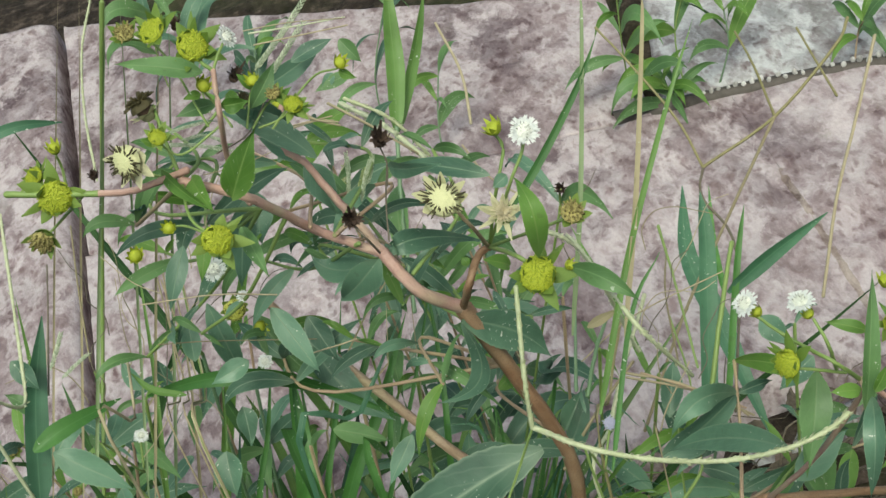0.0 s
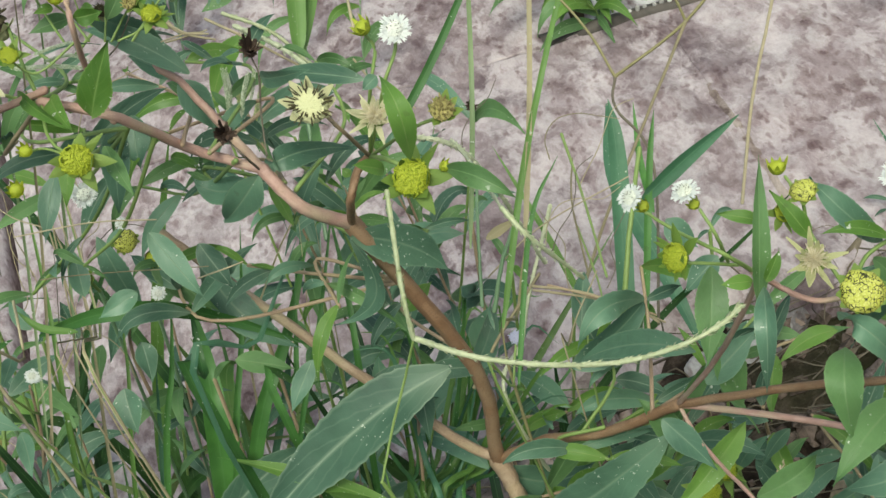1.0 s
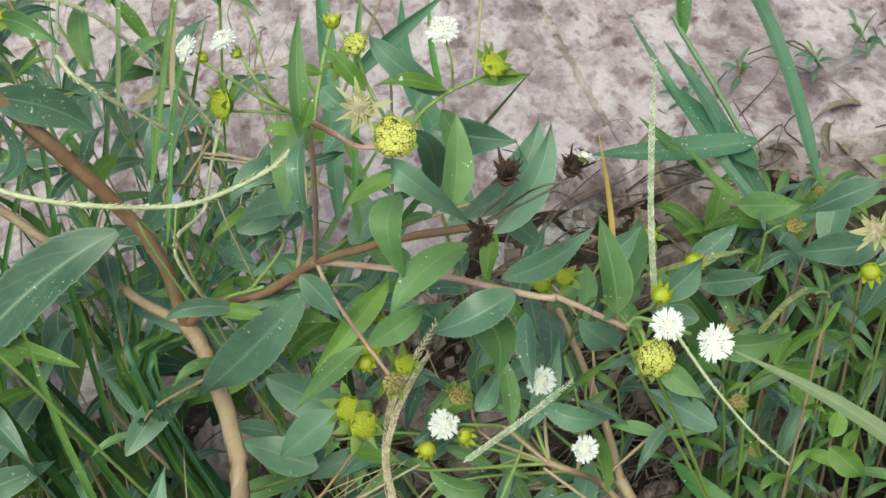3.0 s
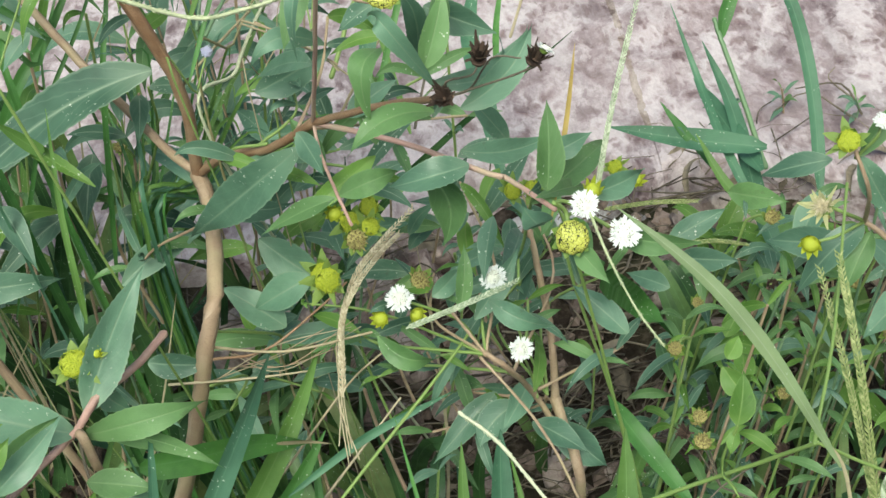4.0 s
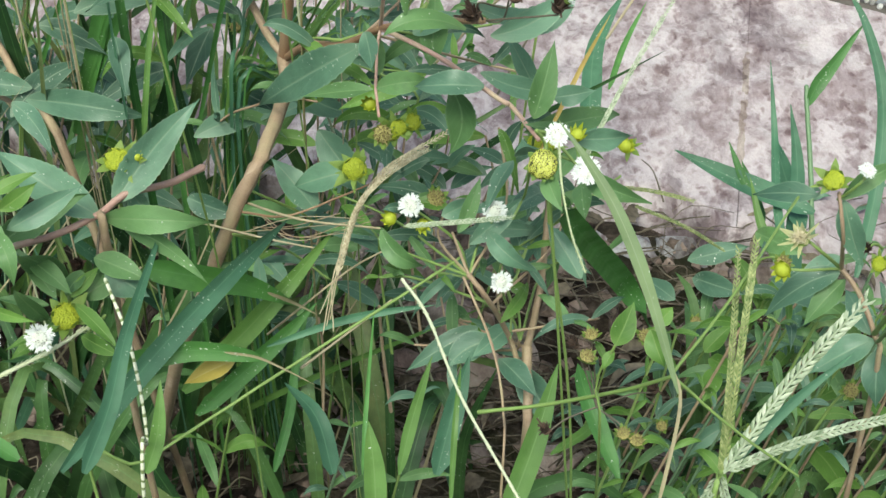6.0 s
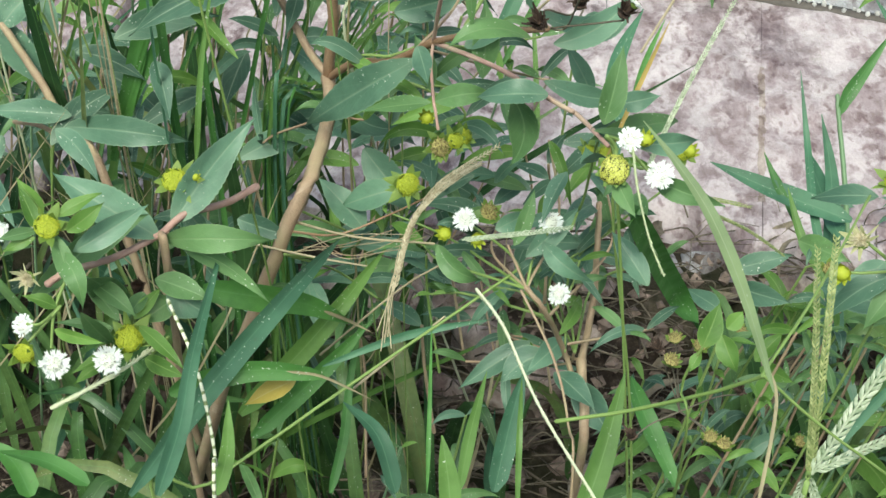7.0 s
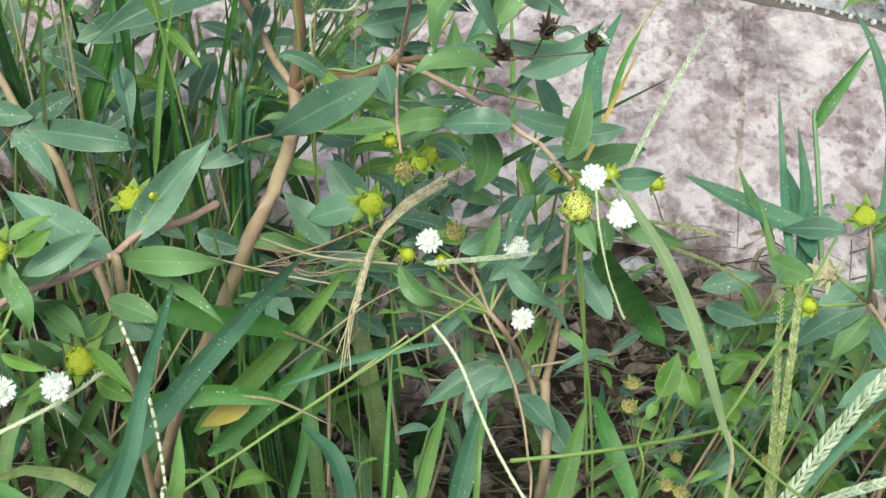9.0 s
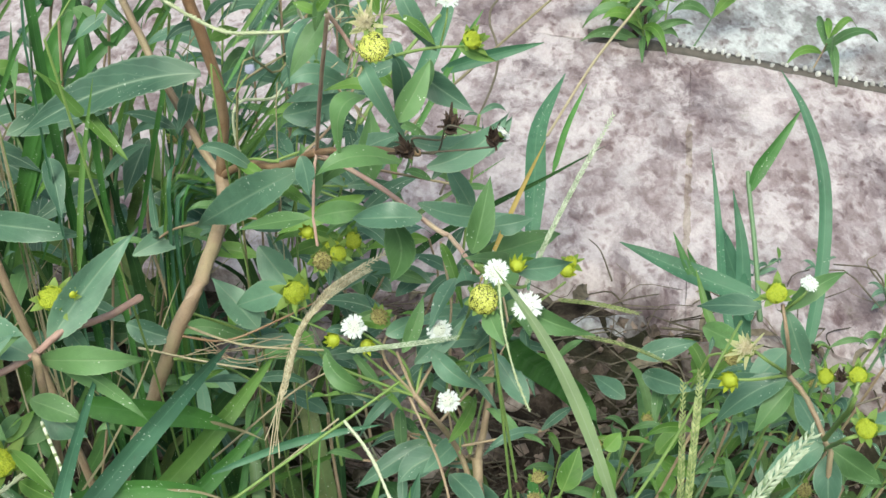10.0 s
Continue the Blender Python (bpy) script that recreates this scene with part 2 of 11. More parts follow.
def concrete_material(name, light, mid, dark):
    """Weathered concrete: clouds, ragged lichen patches, clusters of round dark spots, chips."""
    m, nt, p = bsdf(name, 0.88, 0.22)
    place = nt.nodes.new("ShaderNodeMapping")
    place.inputs["Scale"].default_value = (1.0, 0.62, 1.0)
    nt.links.new(nt.nodes.new("ShaderNodeTexCoord").outputs["Object"], place.inputs[0])
    co = place.outputs[0]
    wob = add(nt, "ShaderNodeTexNoise", Scale=70.0, Detail=4.0, Roughness=0.6)
    nt.links.new(co, wob.inputs["Vector"])
    shifted = nt.nodes.new("ShaderNodeVectorMath")
    shifted.operation = "MULTIPLY_ADD"
    nt.links.new(wob.outputs["Color"], shifted.inputs[0])
    shifted.inputs[1].default_value = (0.016, 0.016, 0.016)
    nt.links.new(co, shifted.inputs[2])
    sc = shifted.outputs[0]
    col = ramp(nt, noise_at(nt, 13.0, 7.0, sc, 0.66), [(0.36, dark), (0.45, mid), (0.53, light), (0.66, tuple(c * 1.12 for c in light))])
    blot = ramp(nt, noise_at(nt, 42.0, 6.0, sc, 0.62), [(0.38, (0.60, 0.53, 0.54)), (0.47, (0.82, 0.77, 0.78)), (0.56, (1, 1, 1))])
    col = mix(nt, 0.85, col, blot, "MULTIPLY")
    fine = ramp(nt, noise_at(nt, 100.0, 5.0, sc, 0.6), [(0.42, (0.66, 0.60, 0.60)), (0.48, (0.90, 0.87, 0.87)), (0.54, (1.06, 1.06, 1.06))])
    col = mix(nt, 0.7, col, fine, "MULTIPLY")
    lich = ramp(nt, noise_at(nt, 40.0, 6.0, sc, 0.62), [(0.50, (0, 0, 0)), (0.60, (1, 1, 1))])
    col = mix(nt, mix(nt, 0.75, (0, 0, 0), lich), col, tuple(c * 1.32 for c in light))
    for scale, cut, dim in ((95.0, 0.42, (0.52, 0.44, 0.44)), (190.0, 0.40, (0.56, 0.49, 0.49))):
        vor = add(nt, "ShaderNodeTexVoronoi", Scale=scale)
        nt.links.new(sc, vor.inputs["Vector"])
        near = ramp(nt, vor.outputs["Distance"], [(0.16, (1, 1, 1)), (0.48, (0, 0, 0))])
        some = ramp(nt, vor.outputs["Color"], [(cut, (0, 0, 0)), (cut + 0.1, (1, 1, 1))])
        herd = ramp(nt, noise_at(nt, 16.0, 3.0, co), [(0.40, (0.12, 0.12, 0.12)), (0.52, (0.9, 0.9, 0.9))])
        f = mix(nt, 1.0, mix(nt, 1.0, near, some, "MULTIPLY"), herd, "MULTIPLY")
        col = mix(nt, f, col, mix(nt, 1.0, col, dim, "MULTIPLY"))
    moss = ramp(nt, noise_at(nt, 24.0, 5.0, co, 0.7), [(0.63, (0, 0, 0)), (0.74, (1, 1, 1))])
    col = mix(nt, mix(nt, 0.7, moss, (0, 0, 0)), col, (0.17, 0.18, 0.11))
    grit = ramp(nt, noise_at(nt, 420.0, 3.0, co, 0.7), [(0.36, (0.72, 0.70, 0.70)), (0.55, (1, 1, 1)), (0.7, (1.12, 1.12, 1.12))])
    col = mix(nt, 0.4, col, grit, "MULTIPLY")
    nt.links.new(col, p.inputs["Base Color"])
    h = mix(nt, 0.5, noise_at(nt, 90.0, 8.0, co, 0.7), noise_at(nt, 520.0, 4.0, co))
    bump(nt, p, h, 0.5, 0.0035)
    return m


M_CONC = concrete_material("weathered pinkish concrete", (0.385, 0.336, 0.346), (0.292, 0.246, 0.258), (0.185, 0.150, 0.162))
M_GREY = concrete_material("weathered grey concrete", (0.41, 0.41, 0.42), (0.33, 0.33, 0.34), (0.22, 0.22, 0.22))


M_RUBBLE = concrete_material("soil-stained concrete", (0.31, 0.26, 0.235), (0.19, 0.152, 0.135), (0.08, 0.063, 0.052))


def soil_material():
    m, nt, p = bsdf("soil with dead litter", 0.95, 0.2)
    co = nt.nodes.new("ShaderNodeTexCoord").outputs["Object"]
    a = ramp(nt, noise_at(nt, 55.0, 8.0, co, 0.7), [(0.36, (0.016, 0.012, 0.009)), (0.52, (0.060, 0.044, 0.034)), (0.66, (0.17, 0.13, 0.105))])
    g = ramp(nt, noise_at(nt, 5.0, 5.0, co, 0.6), [(0.45, (0, 0, 0)), (0.6, (1, 1, 1))])
    a = mix(nt, mix(nt, 0.5, g, (0, 0, 0)), a, (0.07, 0.085, 0.03))
    nt.links.new(a, p.inputs["Base Color"])
    bump(nt, p, noise_at(nt, 120.0, 8.0, co, 0.75), 0.9, 0.012)
    return m


M_SOIL = soil_material()
M_STRIP = plain("dark corroded strip", (0.03, 0.026, 0.024), (0.10, 0.085, 0.075), 0.7, 200, 0.5)
M_STUD = plain("whitish stud", (0.22, 0.21, 0.20), (0.60, 0.58, 0.56), 0.5, 300, 0.3)

# ---- building helpers ----
ORIGIN = {}
rng = random.Random(7)


def V(p):
    return Vector(p)


def part(name, bm, material, parent, label=""):
    o = ORIGIN.get(parent, Vector())
    if parent is not None:
        bmesh.ops.translate(bm, vec=-o, verts=bm.verts)
    me = bpy.data.meshes.new(name)
    bm.to_mesh(me)
    bm.free()
    for poly in me.polygons:
        poly.use_smooth = True
    me.materials.append(material)
    ob = new(name, me)
    if parent is not None:
        ob.parent = parent
        ORIGIN[ob] = o
    if label:
        tagged(ob, label)
    return ob


def plant(kind, label, base, group=""):
    ob = new(kind)
    ob.location = base
    ob.empty_display_size = 0.02
    ORIGIN[ob] = V(base)
    return tagged(ob, label, kind.replace("_", " ") if kind != "false_daisy" else "weed", group or kind.replace("_", " ") + " plants")


def smooth_line(pts, per=6):
    """Points along a smooth curve through pts."""
    p = [V(q) for q in pts]
    if len(p) == 2:
        return [p[0].lerp(p[1], k / per) for k in range(per + 1)]
    ext = [p[0] * 2 - p[1]] + p + [p[-1] * 2 - p[-2]]
    out = []
    for i in range(1, len(ext) - 2):
        a, b, c, d = ext[i - 1 : i + 3]
        for k in range(per):
            t = k / per
            out.append(0.5 * (2 * b + (c - a) * t + (2 * a - 5 * b + 4 * c - d) * t * t + (3 * b - a - 3 * c + d) * t**3))
    out.append(p[-1].copy())
    return out


def tube(bm, line, r0, r1, sides=7, rough=0.0, swell=()):
    uv = bm.loops.layers.uv.verify()
    rings, run, runs = [], 0.0, []
    up = Vector((0.3, 0.7, 0.6)).normalized()
    n = len(line)
    for i, p in enumerate(line):
        d = (line[min(i + 1, n - 1)] - line[max(i - 1, 0)]).normalized()
        s = d.cross(up)
        s = s.normalized() if s.length > 1e-4 else d.orthogonal().normalized()
        w = d.cross(s)
        t = i / (n - 1)
        r = r0 + (r1 - r0) * t
        if rough:
            r *= 1 + rough * (rng.random() - 0.35)
        if i in swell:
            r *= 1.14
        if i:
            run += (p - line[i - 1]).length
        runs.append(run)
        rings.append([bm.verts.new(p + (s * math.cos(a) + w * math.sin(a)) * r) for a in (2 * math.pi * k / sides for k in range(sides))])
    for i in range(n - 1):
        for k in range(sides):
            f = bm.faces.new((rings[i][k], rings[i][(k + 1) % sides], rings[i + 1][(k + 1) % sides], rings[i + 1][k]))
            for lp, u in zip(f.loops, (runs[i], runs[i], runs[i + 1], runs[i + 1])):
                lp[uv].uv = (u, k / sides)
    for ring, flip, out in ((rings[0], True, line[0] - line[1]), (rings[-1], False, line[-1] - line[-2])):
        r = (ring[0].co - ring[sides // 2].co).length / 2
        mid = sum((v.co for v in ring), Vector()) / sides
        for push, shrink in ((0.55, 0.8), (0.9, 0.35)):
            cap = [bm.verts.new(mid + (v.co - mid) * shrink / (1.0 if push < 0.6 else 0.8) + out.normalized() * r * (push if push < 0.6 else 0.35)) for v in ring]
            for k in range(sides):
                q = (ring[k], ring[(k + 1) % sides], cap[(k + 1) % sides], cap[k])
                bm.faces.new(q[::-1] if flip else q)
            ring, mid = cap, sum((v.co for v in cap), Vector()) / sides
        bm.faces.new(ring[::-1] if flip else ring)


def stem(parent, pts, r0, r1, colour):
    bm = bmesh.new()
    seedy = colour in ("pale", "bead")
    per = 14 if seedy else 6
    line = smooth_line(pts, per)
    if not seedy:
        for i in range(1, len(line) - 1):
            line[i] += Vector((rng.uniform(-1, 1), rng.uniform(-1, 1), rng.uniform(-1, 1))) * r0 * 0.12
    swell = () if seedy or r0 < 0.0004 else (0, len(line) - 1)
    tube(bm, line, r0, r1, 7, 0.35 if seedy else 0.06, swell)
    if colour == "pale":
        # minute husks that stand off the stalk
        for i in range(2, len(line) - 1):
            d = (line[i] - line[i - 1]).normalized()
            for _ in range(2):
                s = d.orthogonal().normalized()
                s.rotate(Matrix.Rotation(rng.uniform(0, 6.28), 3, d))
                a = line[i] + s * r0 * 0.7
                husk(bm, a, (d + s * 0.5).normalized(), s, r0 * 2.6, r0 * 1.0)
    name = {"pale": "seed_stalk", "bead": "seed_stalk", "straw": "dry_stalk", "gold": "seed_stalk", "dry": "dry_stalk"}.get(colour, "stem")
    return part(name, bm, STEM[colour], parent)


def husk(bm, a, d, n, length, width):
    s = d.cross(n).normalized()
    top = bm.verts.new(a + d * length)
    low = bm.verts.new(a)
    l, r = bm.verts.new(a + d * length * 0.4 + s * width / 2), bm.verts.new(a + d * length * 0.4 - s * width / 2)
    m = bm.verts.new(a + d * length * 0.42 + n * width * 0.4)
    for t in ((low, r, m), (r, top, m), (top, l, m), (l, low, m)):
        bm.faces.new(t)


def leaf_into(bm, base, tip, width, normal, mid=None, nu=36, nv=4, profile="leaf", base_share=0.5, bow=0.07, fold=0.24, ragged=0.026):
    uv = bm.loops.layers.uv.verify()
    b, t, n0 = V(base), V(tip), V(normal).normalized()
    length = (t - b).length
    m = V(mid) if mid else (b + t) / 2 + n0 * length * bow
    c = 2 * m - (b + t) / 2
    wave, phase, twist = rng.uniform(0.5, 1.3), rng.uniform(0, 6.28), rng.uniform(-0.45, 0.45)
    fold = fold * rng.uniform(0.6, 1.7)
    grid = []
    for i in range(nu + 1):
        u = i / nu
        p = b * (1 - u) ** 2 + c * 2 * u * (1 - u) + t * u * u
        d = ((c - b) * (1 - u) + (t - c) * u).normalized()
        n = (n0 - d * n0.dot(d)).normalized()
        n.rotate(Matrix.Rotation(twist * (u - 0.35), 3, d))
        s = d.cross(n)
        if profile == "leaf":
            w = width * 0.90 * max(0.03, 4.25 * (u + 0.01) ** 0.90 * (1.0 - u) ** 1.35)
        else:
            w = width * max(0.02, min(1.0, base_share + (1 - base_share) * u / 0.35) * (1 - u**2.6))
        row = []
        for j in range(nv + 1):
            v = j / nv * 2 - 1
            off = w / 2 * v
            if abs(v) == 1 and profile == "leaf" and 0 < i < nu:
                off *= 1 + ragged * (0.8, -0.8)[i % 2] + rng.uniform(-ragged, ragged) * 0.7
            lift = fold * abs(v) * w / 2 + 0.06 * width * wave * math.sin(9 * u + phase + v) * abs(v)
            row.append(bm.verts.new(p + s * off + n * lift))
        grid.append(row)
    for i in range(nu):
        for j in range(nv):
            f = bm.faces.new((grid[i][j], grid[i + 1][j], grid[i + 1][j + 1], grid[i][j + 1]))
            for lp, (du, dv) in zip(f.loops, ((0, 0), (1, 0), (1, 1), (0, 1))):
                lp[uv].uv = ((i + du) / nu, (j + dv) / nv)


def leaf(parent, base, tip, width, normal, kind, mid=None):
    bm = bmesh.new()
    leaf_into(bm, base, tip, width, normal, mid)
    return part("leaf", bm, LEAF[kind], parent)


def blade_into(bm, pts, width, normal, base_share, nv=4, per=5):
    uv = bm.loops.layers.uv.verify()
    line = smooth_line(pts, per)
    n0, n = V(normal).normalized(), len(line)
    grid = []
    for i, p in enumerate(line):
        u = i / (n - 1)
        d = (line[min(i + 1, n - 1)] - line[max(i - 1, 0)]).normalized()
        nn = (n0 - d * n0.dot(d)).normalized()
        s = d.cross(nn)
        w = width * max(0.04, min(1.0, base_share + (1 - base_share) * u / 0.35) * (1 - u**3.2)) * min(1.0, 0.35 + u / 0.12)
        grid.append([bm.verts.new(p + s * w / 2 * v + nn * abs(v) * w * 0.16) for v in (k / nv * 2 - 1 for k in range(nv + 1))])
    for i in range(n - 1):
        for j in range(nv):
            f = bm.faces.new((grid[i][j], grid[i + 1][j], grid[i + 1][j + 1], grid[i][j + 1]))
            for lp, (du, dv) in zip(f.loops, ((0, 0), (1, 0), (1, 1), (0, 1))):
                lp[uv].uv = ((i + du) / (n - 1), (j + dv) / nv)


def blade(parent, pts, width, normal, colour, base_share):
    bm = bmesh.new()
    blade_into(bm, pts, width, normal, base_share)
    return part("blade", bm, BLADE[colour], parent)


def spike(parent, pts, width, normal, colour):
    """A seed spike: two rows of overlapping spikelets on a thin axis."""
    width *= 0.84
    line = smooth_line(pts, 14)
    total = sum((b - a).length for a, b in zip(line, line[1:]))
    bm = bmesh.new()
    tube(bm, line, width * 0.13, width * 0.07, 5)
    axis = part("spike", bm, M_SPIKE[colour], parent, "%s seed spike" % {"dry": "dry straw-brown"}.get(colour, colour))
    bm = bmesh.new()
    n0 = V(normal)
    step = width * 0.235
    count = int(total / step)
    for k in range(count):
        u = (k + 0.5) / count * (len(line) - 1)
        i = min(int(u), len(line) - 2)
        p = line[i].lerp(line[i + 1], u - i)
        d = (line[i + 1] - line[i]).normalized()
        side = d.cross(n0).normalized() * (1 if k % 2 else -1)
        front = (n0 - d * n0.dot(d)).normalized()
        size = width * (1.0 if k < count * 0.85 else 0.7) * rng.uniform(0.85, 1.1)
        for q in range(3):
            e = (d + side * (0.54 - 0.14 * q) + front * (0.10 - 0.06 * q)).normalized()
            husk(bm, p + side * width * (0.04 + 0.08 * q) + front * width * (0.16 - 0.06 * q) + d * size * 0.10 * q, e, (front + side * 0.5).normalized(), size * rng.uniform(0.60, 0.78), size * 0.26)
    tagged(part("husk_sleeve", bm, M_SPIKE[colour], axis), "", "", "", "stuff")
    return axis


# ---- heads, modelled once for each kind at a radius of one ----
def petal(bm, a, r0, r1, z0, z1, width, tipw, notch=0.0, drop=0.0):
    ca, sa = math.cos(a), math.sin(a)
    out, side = Vector((ca, sa, 0)), Vector((-sa, ca, 0))
    rows = []
    for k in range(5):
        u = k / 4
        r = r0 + (r1 - r0) * u
        z = z0 + (z1 - z0) * u - drop * u * u
        w = (width + (tipw - width) * u**2.2) * (0.6 + 0.4 * math.sin(math.pi * min(1, u * 0.75 + 0.15)))
        cut = notch if k == 4 else 0
        rows.append([bm.verts.new(out * (r - (cut if j == 1 else 0)) + side * w * (j - 1) / 2 + Vector((0, 0, z - 0.12 * w * abs(j - 1) + 0.05 * w))) for j in range(3)])
    for k in range(4):
        for j in range(2):
            bm.faces.new((rows[k][j], rows[k + 1][j], rows[k + 1][j + 1], rows[k][j + 1]))


def dome(bm, r, h, z=0.0, rings=6, sides=16):
    prev = None
    for i in range(rings + 1):
        a = i / rings * math.pi / 2
        if i == rings:
            top = bm.verts.new((0, 0, z + h))
            for k in range(sides):
                bm.faces.new((prev[k], prev[(k + 1) % sides], top))
            return
        ring = [bm.verts.new((r * math.cos(a) * math.cos(t), r * math.cos(a) * math.sin(t), z + h * math.sin(a))) for t in (2 * math.pi * k / sides for k in range(sides))]
        if prev:
            for k in range(sides):
                bm.faces.new((prev[k], prev[(k + 1) % sides], ring[(k + 1) % sides], ring[k]))
        prev = ring


def grains(bm, r, h, z, count, size, tall, flat, share=1.0, seed=1):
    """Seeds packed in a spiral over a dome."""
    g = random.Random(seed)
    for k in range(count):
        q = math.sqrt((k + 0.5) / count)
        if g.random() > share:
            continue
        a = k * 2.39996 + g.uniform(-0.22, 0.22)
        q = min(1.0, q * g.uniform(0.95, 1.04))
        x, y = q * r * math.cos(a), q * r * math.sin(a)
        p = Vector((x, y, z + h * math.sqrt(max(0.0, 1 - q * q * 0.98))))
        n = Vector((x / r**2, y / r**2, (p.z - z) / h**2 + 0.05)).normalized()
        s = n.orthogonal().normalized()
        t = n.cross(s)
        e = size * g.uniform(0.65, 1.25)
        o = tall * g.uniform(0.4, 1.5)
        low = [bm.verts.new(p + (s * math.cos(b) + t * math.sin(b)) * e) for b in (k2 * math.pi / 3 + k for k2 in range(6))]
        hi = [bm.verts.new(p + n * o + (s * math.cos(b) + t * math.sin(b)) * e * flat) for b in (k2 * math.pi / 3 + k for k2 in range(6))]
        for j in range(6):
            bm.faces.new((low[j], low[(j + 1) % 6], hi[(j + 1) % 6], hi[j]))
        bm.faces.new(hi)


def rods(bm, count, r0, r1, z0, z1, thick, seed, low=0.3):
    g = random.Random(seed)
    for k in range(count):
        a = k * 2.39996 + g.uniform(-0.2, 0.2)
        q = g.uniform(low, 1.0)
        out = Vector((math.cos(a), math.sin(a), 0))
        tube(bm, [out * r0 * q + Vector((0, 0, z1 * (1 - q * 0.4))), out * r1 * q + Vector((0, 0, z0 + z1 * (1.4 - q)))], thick, thick * 0.7, 4)


def frozen(name, make, material):
    bm = bmesh.new()
    make(bm)
    me = bpy.data.meshes.new(name)
    bm.to_mesh(me)
    bm.free()
    for poly in me.polygons:
        poly.use_smooth = True
    me.materials.append(material)
    return me


def bracts(count, r0, r1, z0, z1, w, tip=0.04, seed=3, drop=0.0, chaos=0.08):
    def make(bm):
        g = random.Random(seed)
        for k in range(count):
            petal(bm, 2 * math.pi * (k + g.uniform(-0.2, 0.2)) / count, r0, r1 * g.uniform(0.98 - chaos * 1.2, 1.02 + chaos), z0, z1 + g.uniform(-chaos, chaos), w * g.uniform(1 - chaos, 1 + chaos), tip, drop=drop + g.uniform(-chaos, chaos) * 0.6)
        dome(bm, r0 + 0.1, -0.35, z0 + 0.02, 4, 12)
    return make


def florets(bm):
    g = random.Random(5)
    for ring, n, r1, z1 in ((0, 22, 1.0, 0.16), (1, 18, 0.82, 0.30)):
        for k in range(n):
            petal(bm, 2 * math.pi * (k + 0.5 * ring + g.uniform(-0.28, 0.28)) / n, 0.36, r1 * g.uniform(0.84, 1.08), 0.14, z1 + g.uniform(-0.10, 0.10), 0.17, 0.27, 0.11)


def crumple(bm):
    g = random.Random(11)
    for k in range(34):
        a = k * 2.39996
        r1 = g.uniform(0.30, 0.85)
        petal(bm, a, 0.12, r1, 0.0, g.uniform(0.15, 1.15), g.uniform(0.16, 0.34), g.uniform(0.06, 0.2), 0.05, drop=g.uniform(-0.5, 0.5))
    for k in range(9):
        a = k * 2.39996 + 1
        tube(bm, [Vector((0.1 * math.cos(a), 0.1 * math.sin(a), 0)), Vector((0.4 * math.cos(a), 0.4 * math.sin(a), 0.5)), Vector((0.6 * math.cos(a + 0.5), 0.6 * math.sin(a + 0.5), g.uniform(0.4, 0.9)))], 0.06, 0.03, 4)


def closed_bud(bm):
    dome(bm, 0.62, 0.62, 0.1, 6, 14)
    g = random.Random(4)
    for k in range(9):
        petal(bm, 2 * math.pi * k / 9, 0.45, 0.80 + g.uniform(0, 0.15), -0.12, 0.55 + g.uniform(0, 0.35), 0.48, 0.05, drop=-0.1)
    dome(bm, 0.5, -0.3, -0.08, 4, 12)


def seeds(count, r, h, z, size, tall, flat, share=1.0, seed=1, core=True):
    def make(bm):
        if core:
            dome(bm, r * 0.98, h * 0.97, z)
        grains(bm, r, h, z, count, size, tall, flat, share, seed)
    return make


def cracked_dome(bm):
    """An uneven dome, lumpy where seeds have loosened."""
    dome(bm, 0.92, 0.50, -0.04, 14, 36)
    for v in bm.verts:
        v.co *= 1 + 0.13 * noise.noise(v.co * 2.6) + 0.05 * noise.noise(v.co * 8)


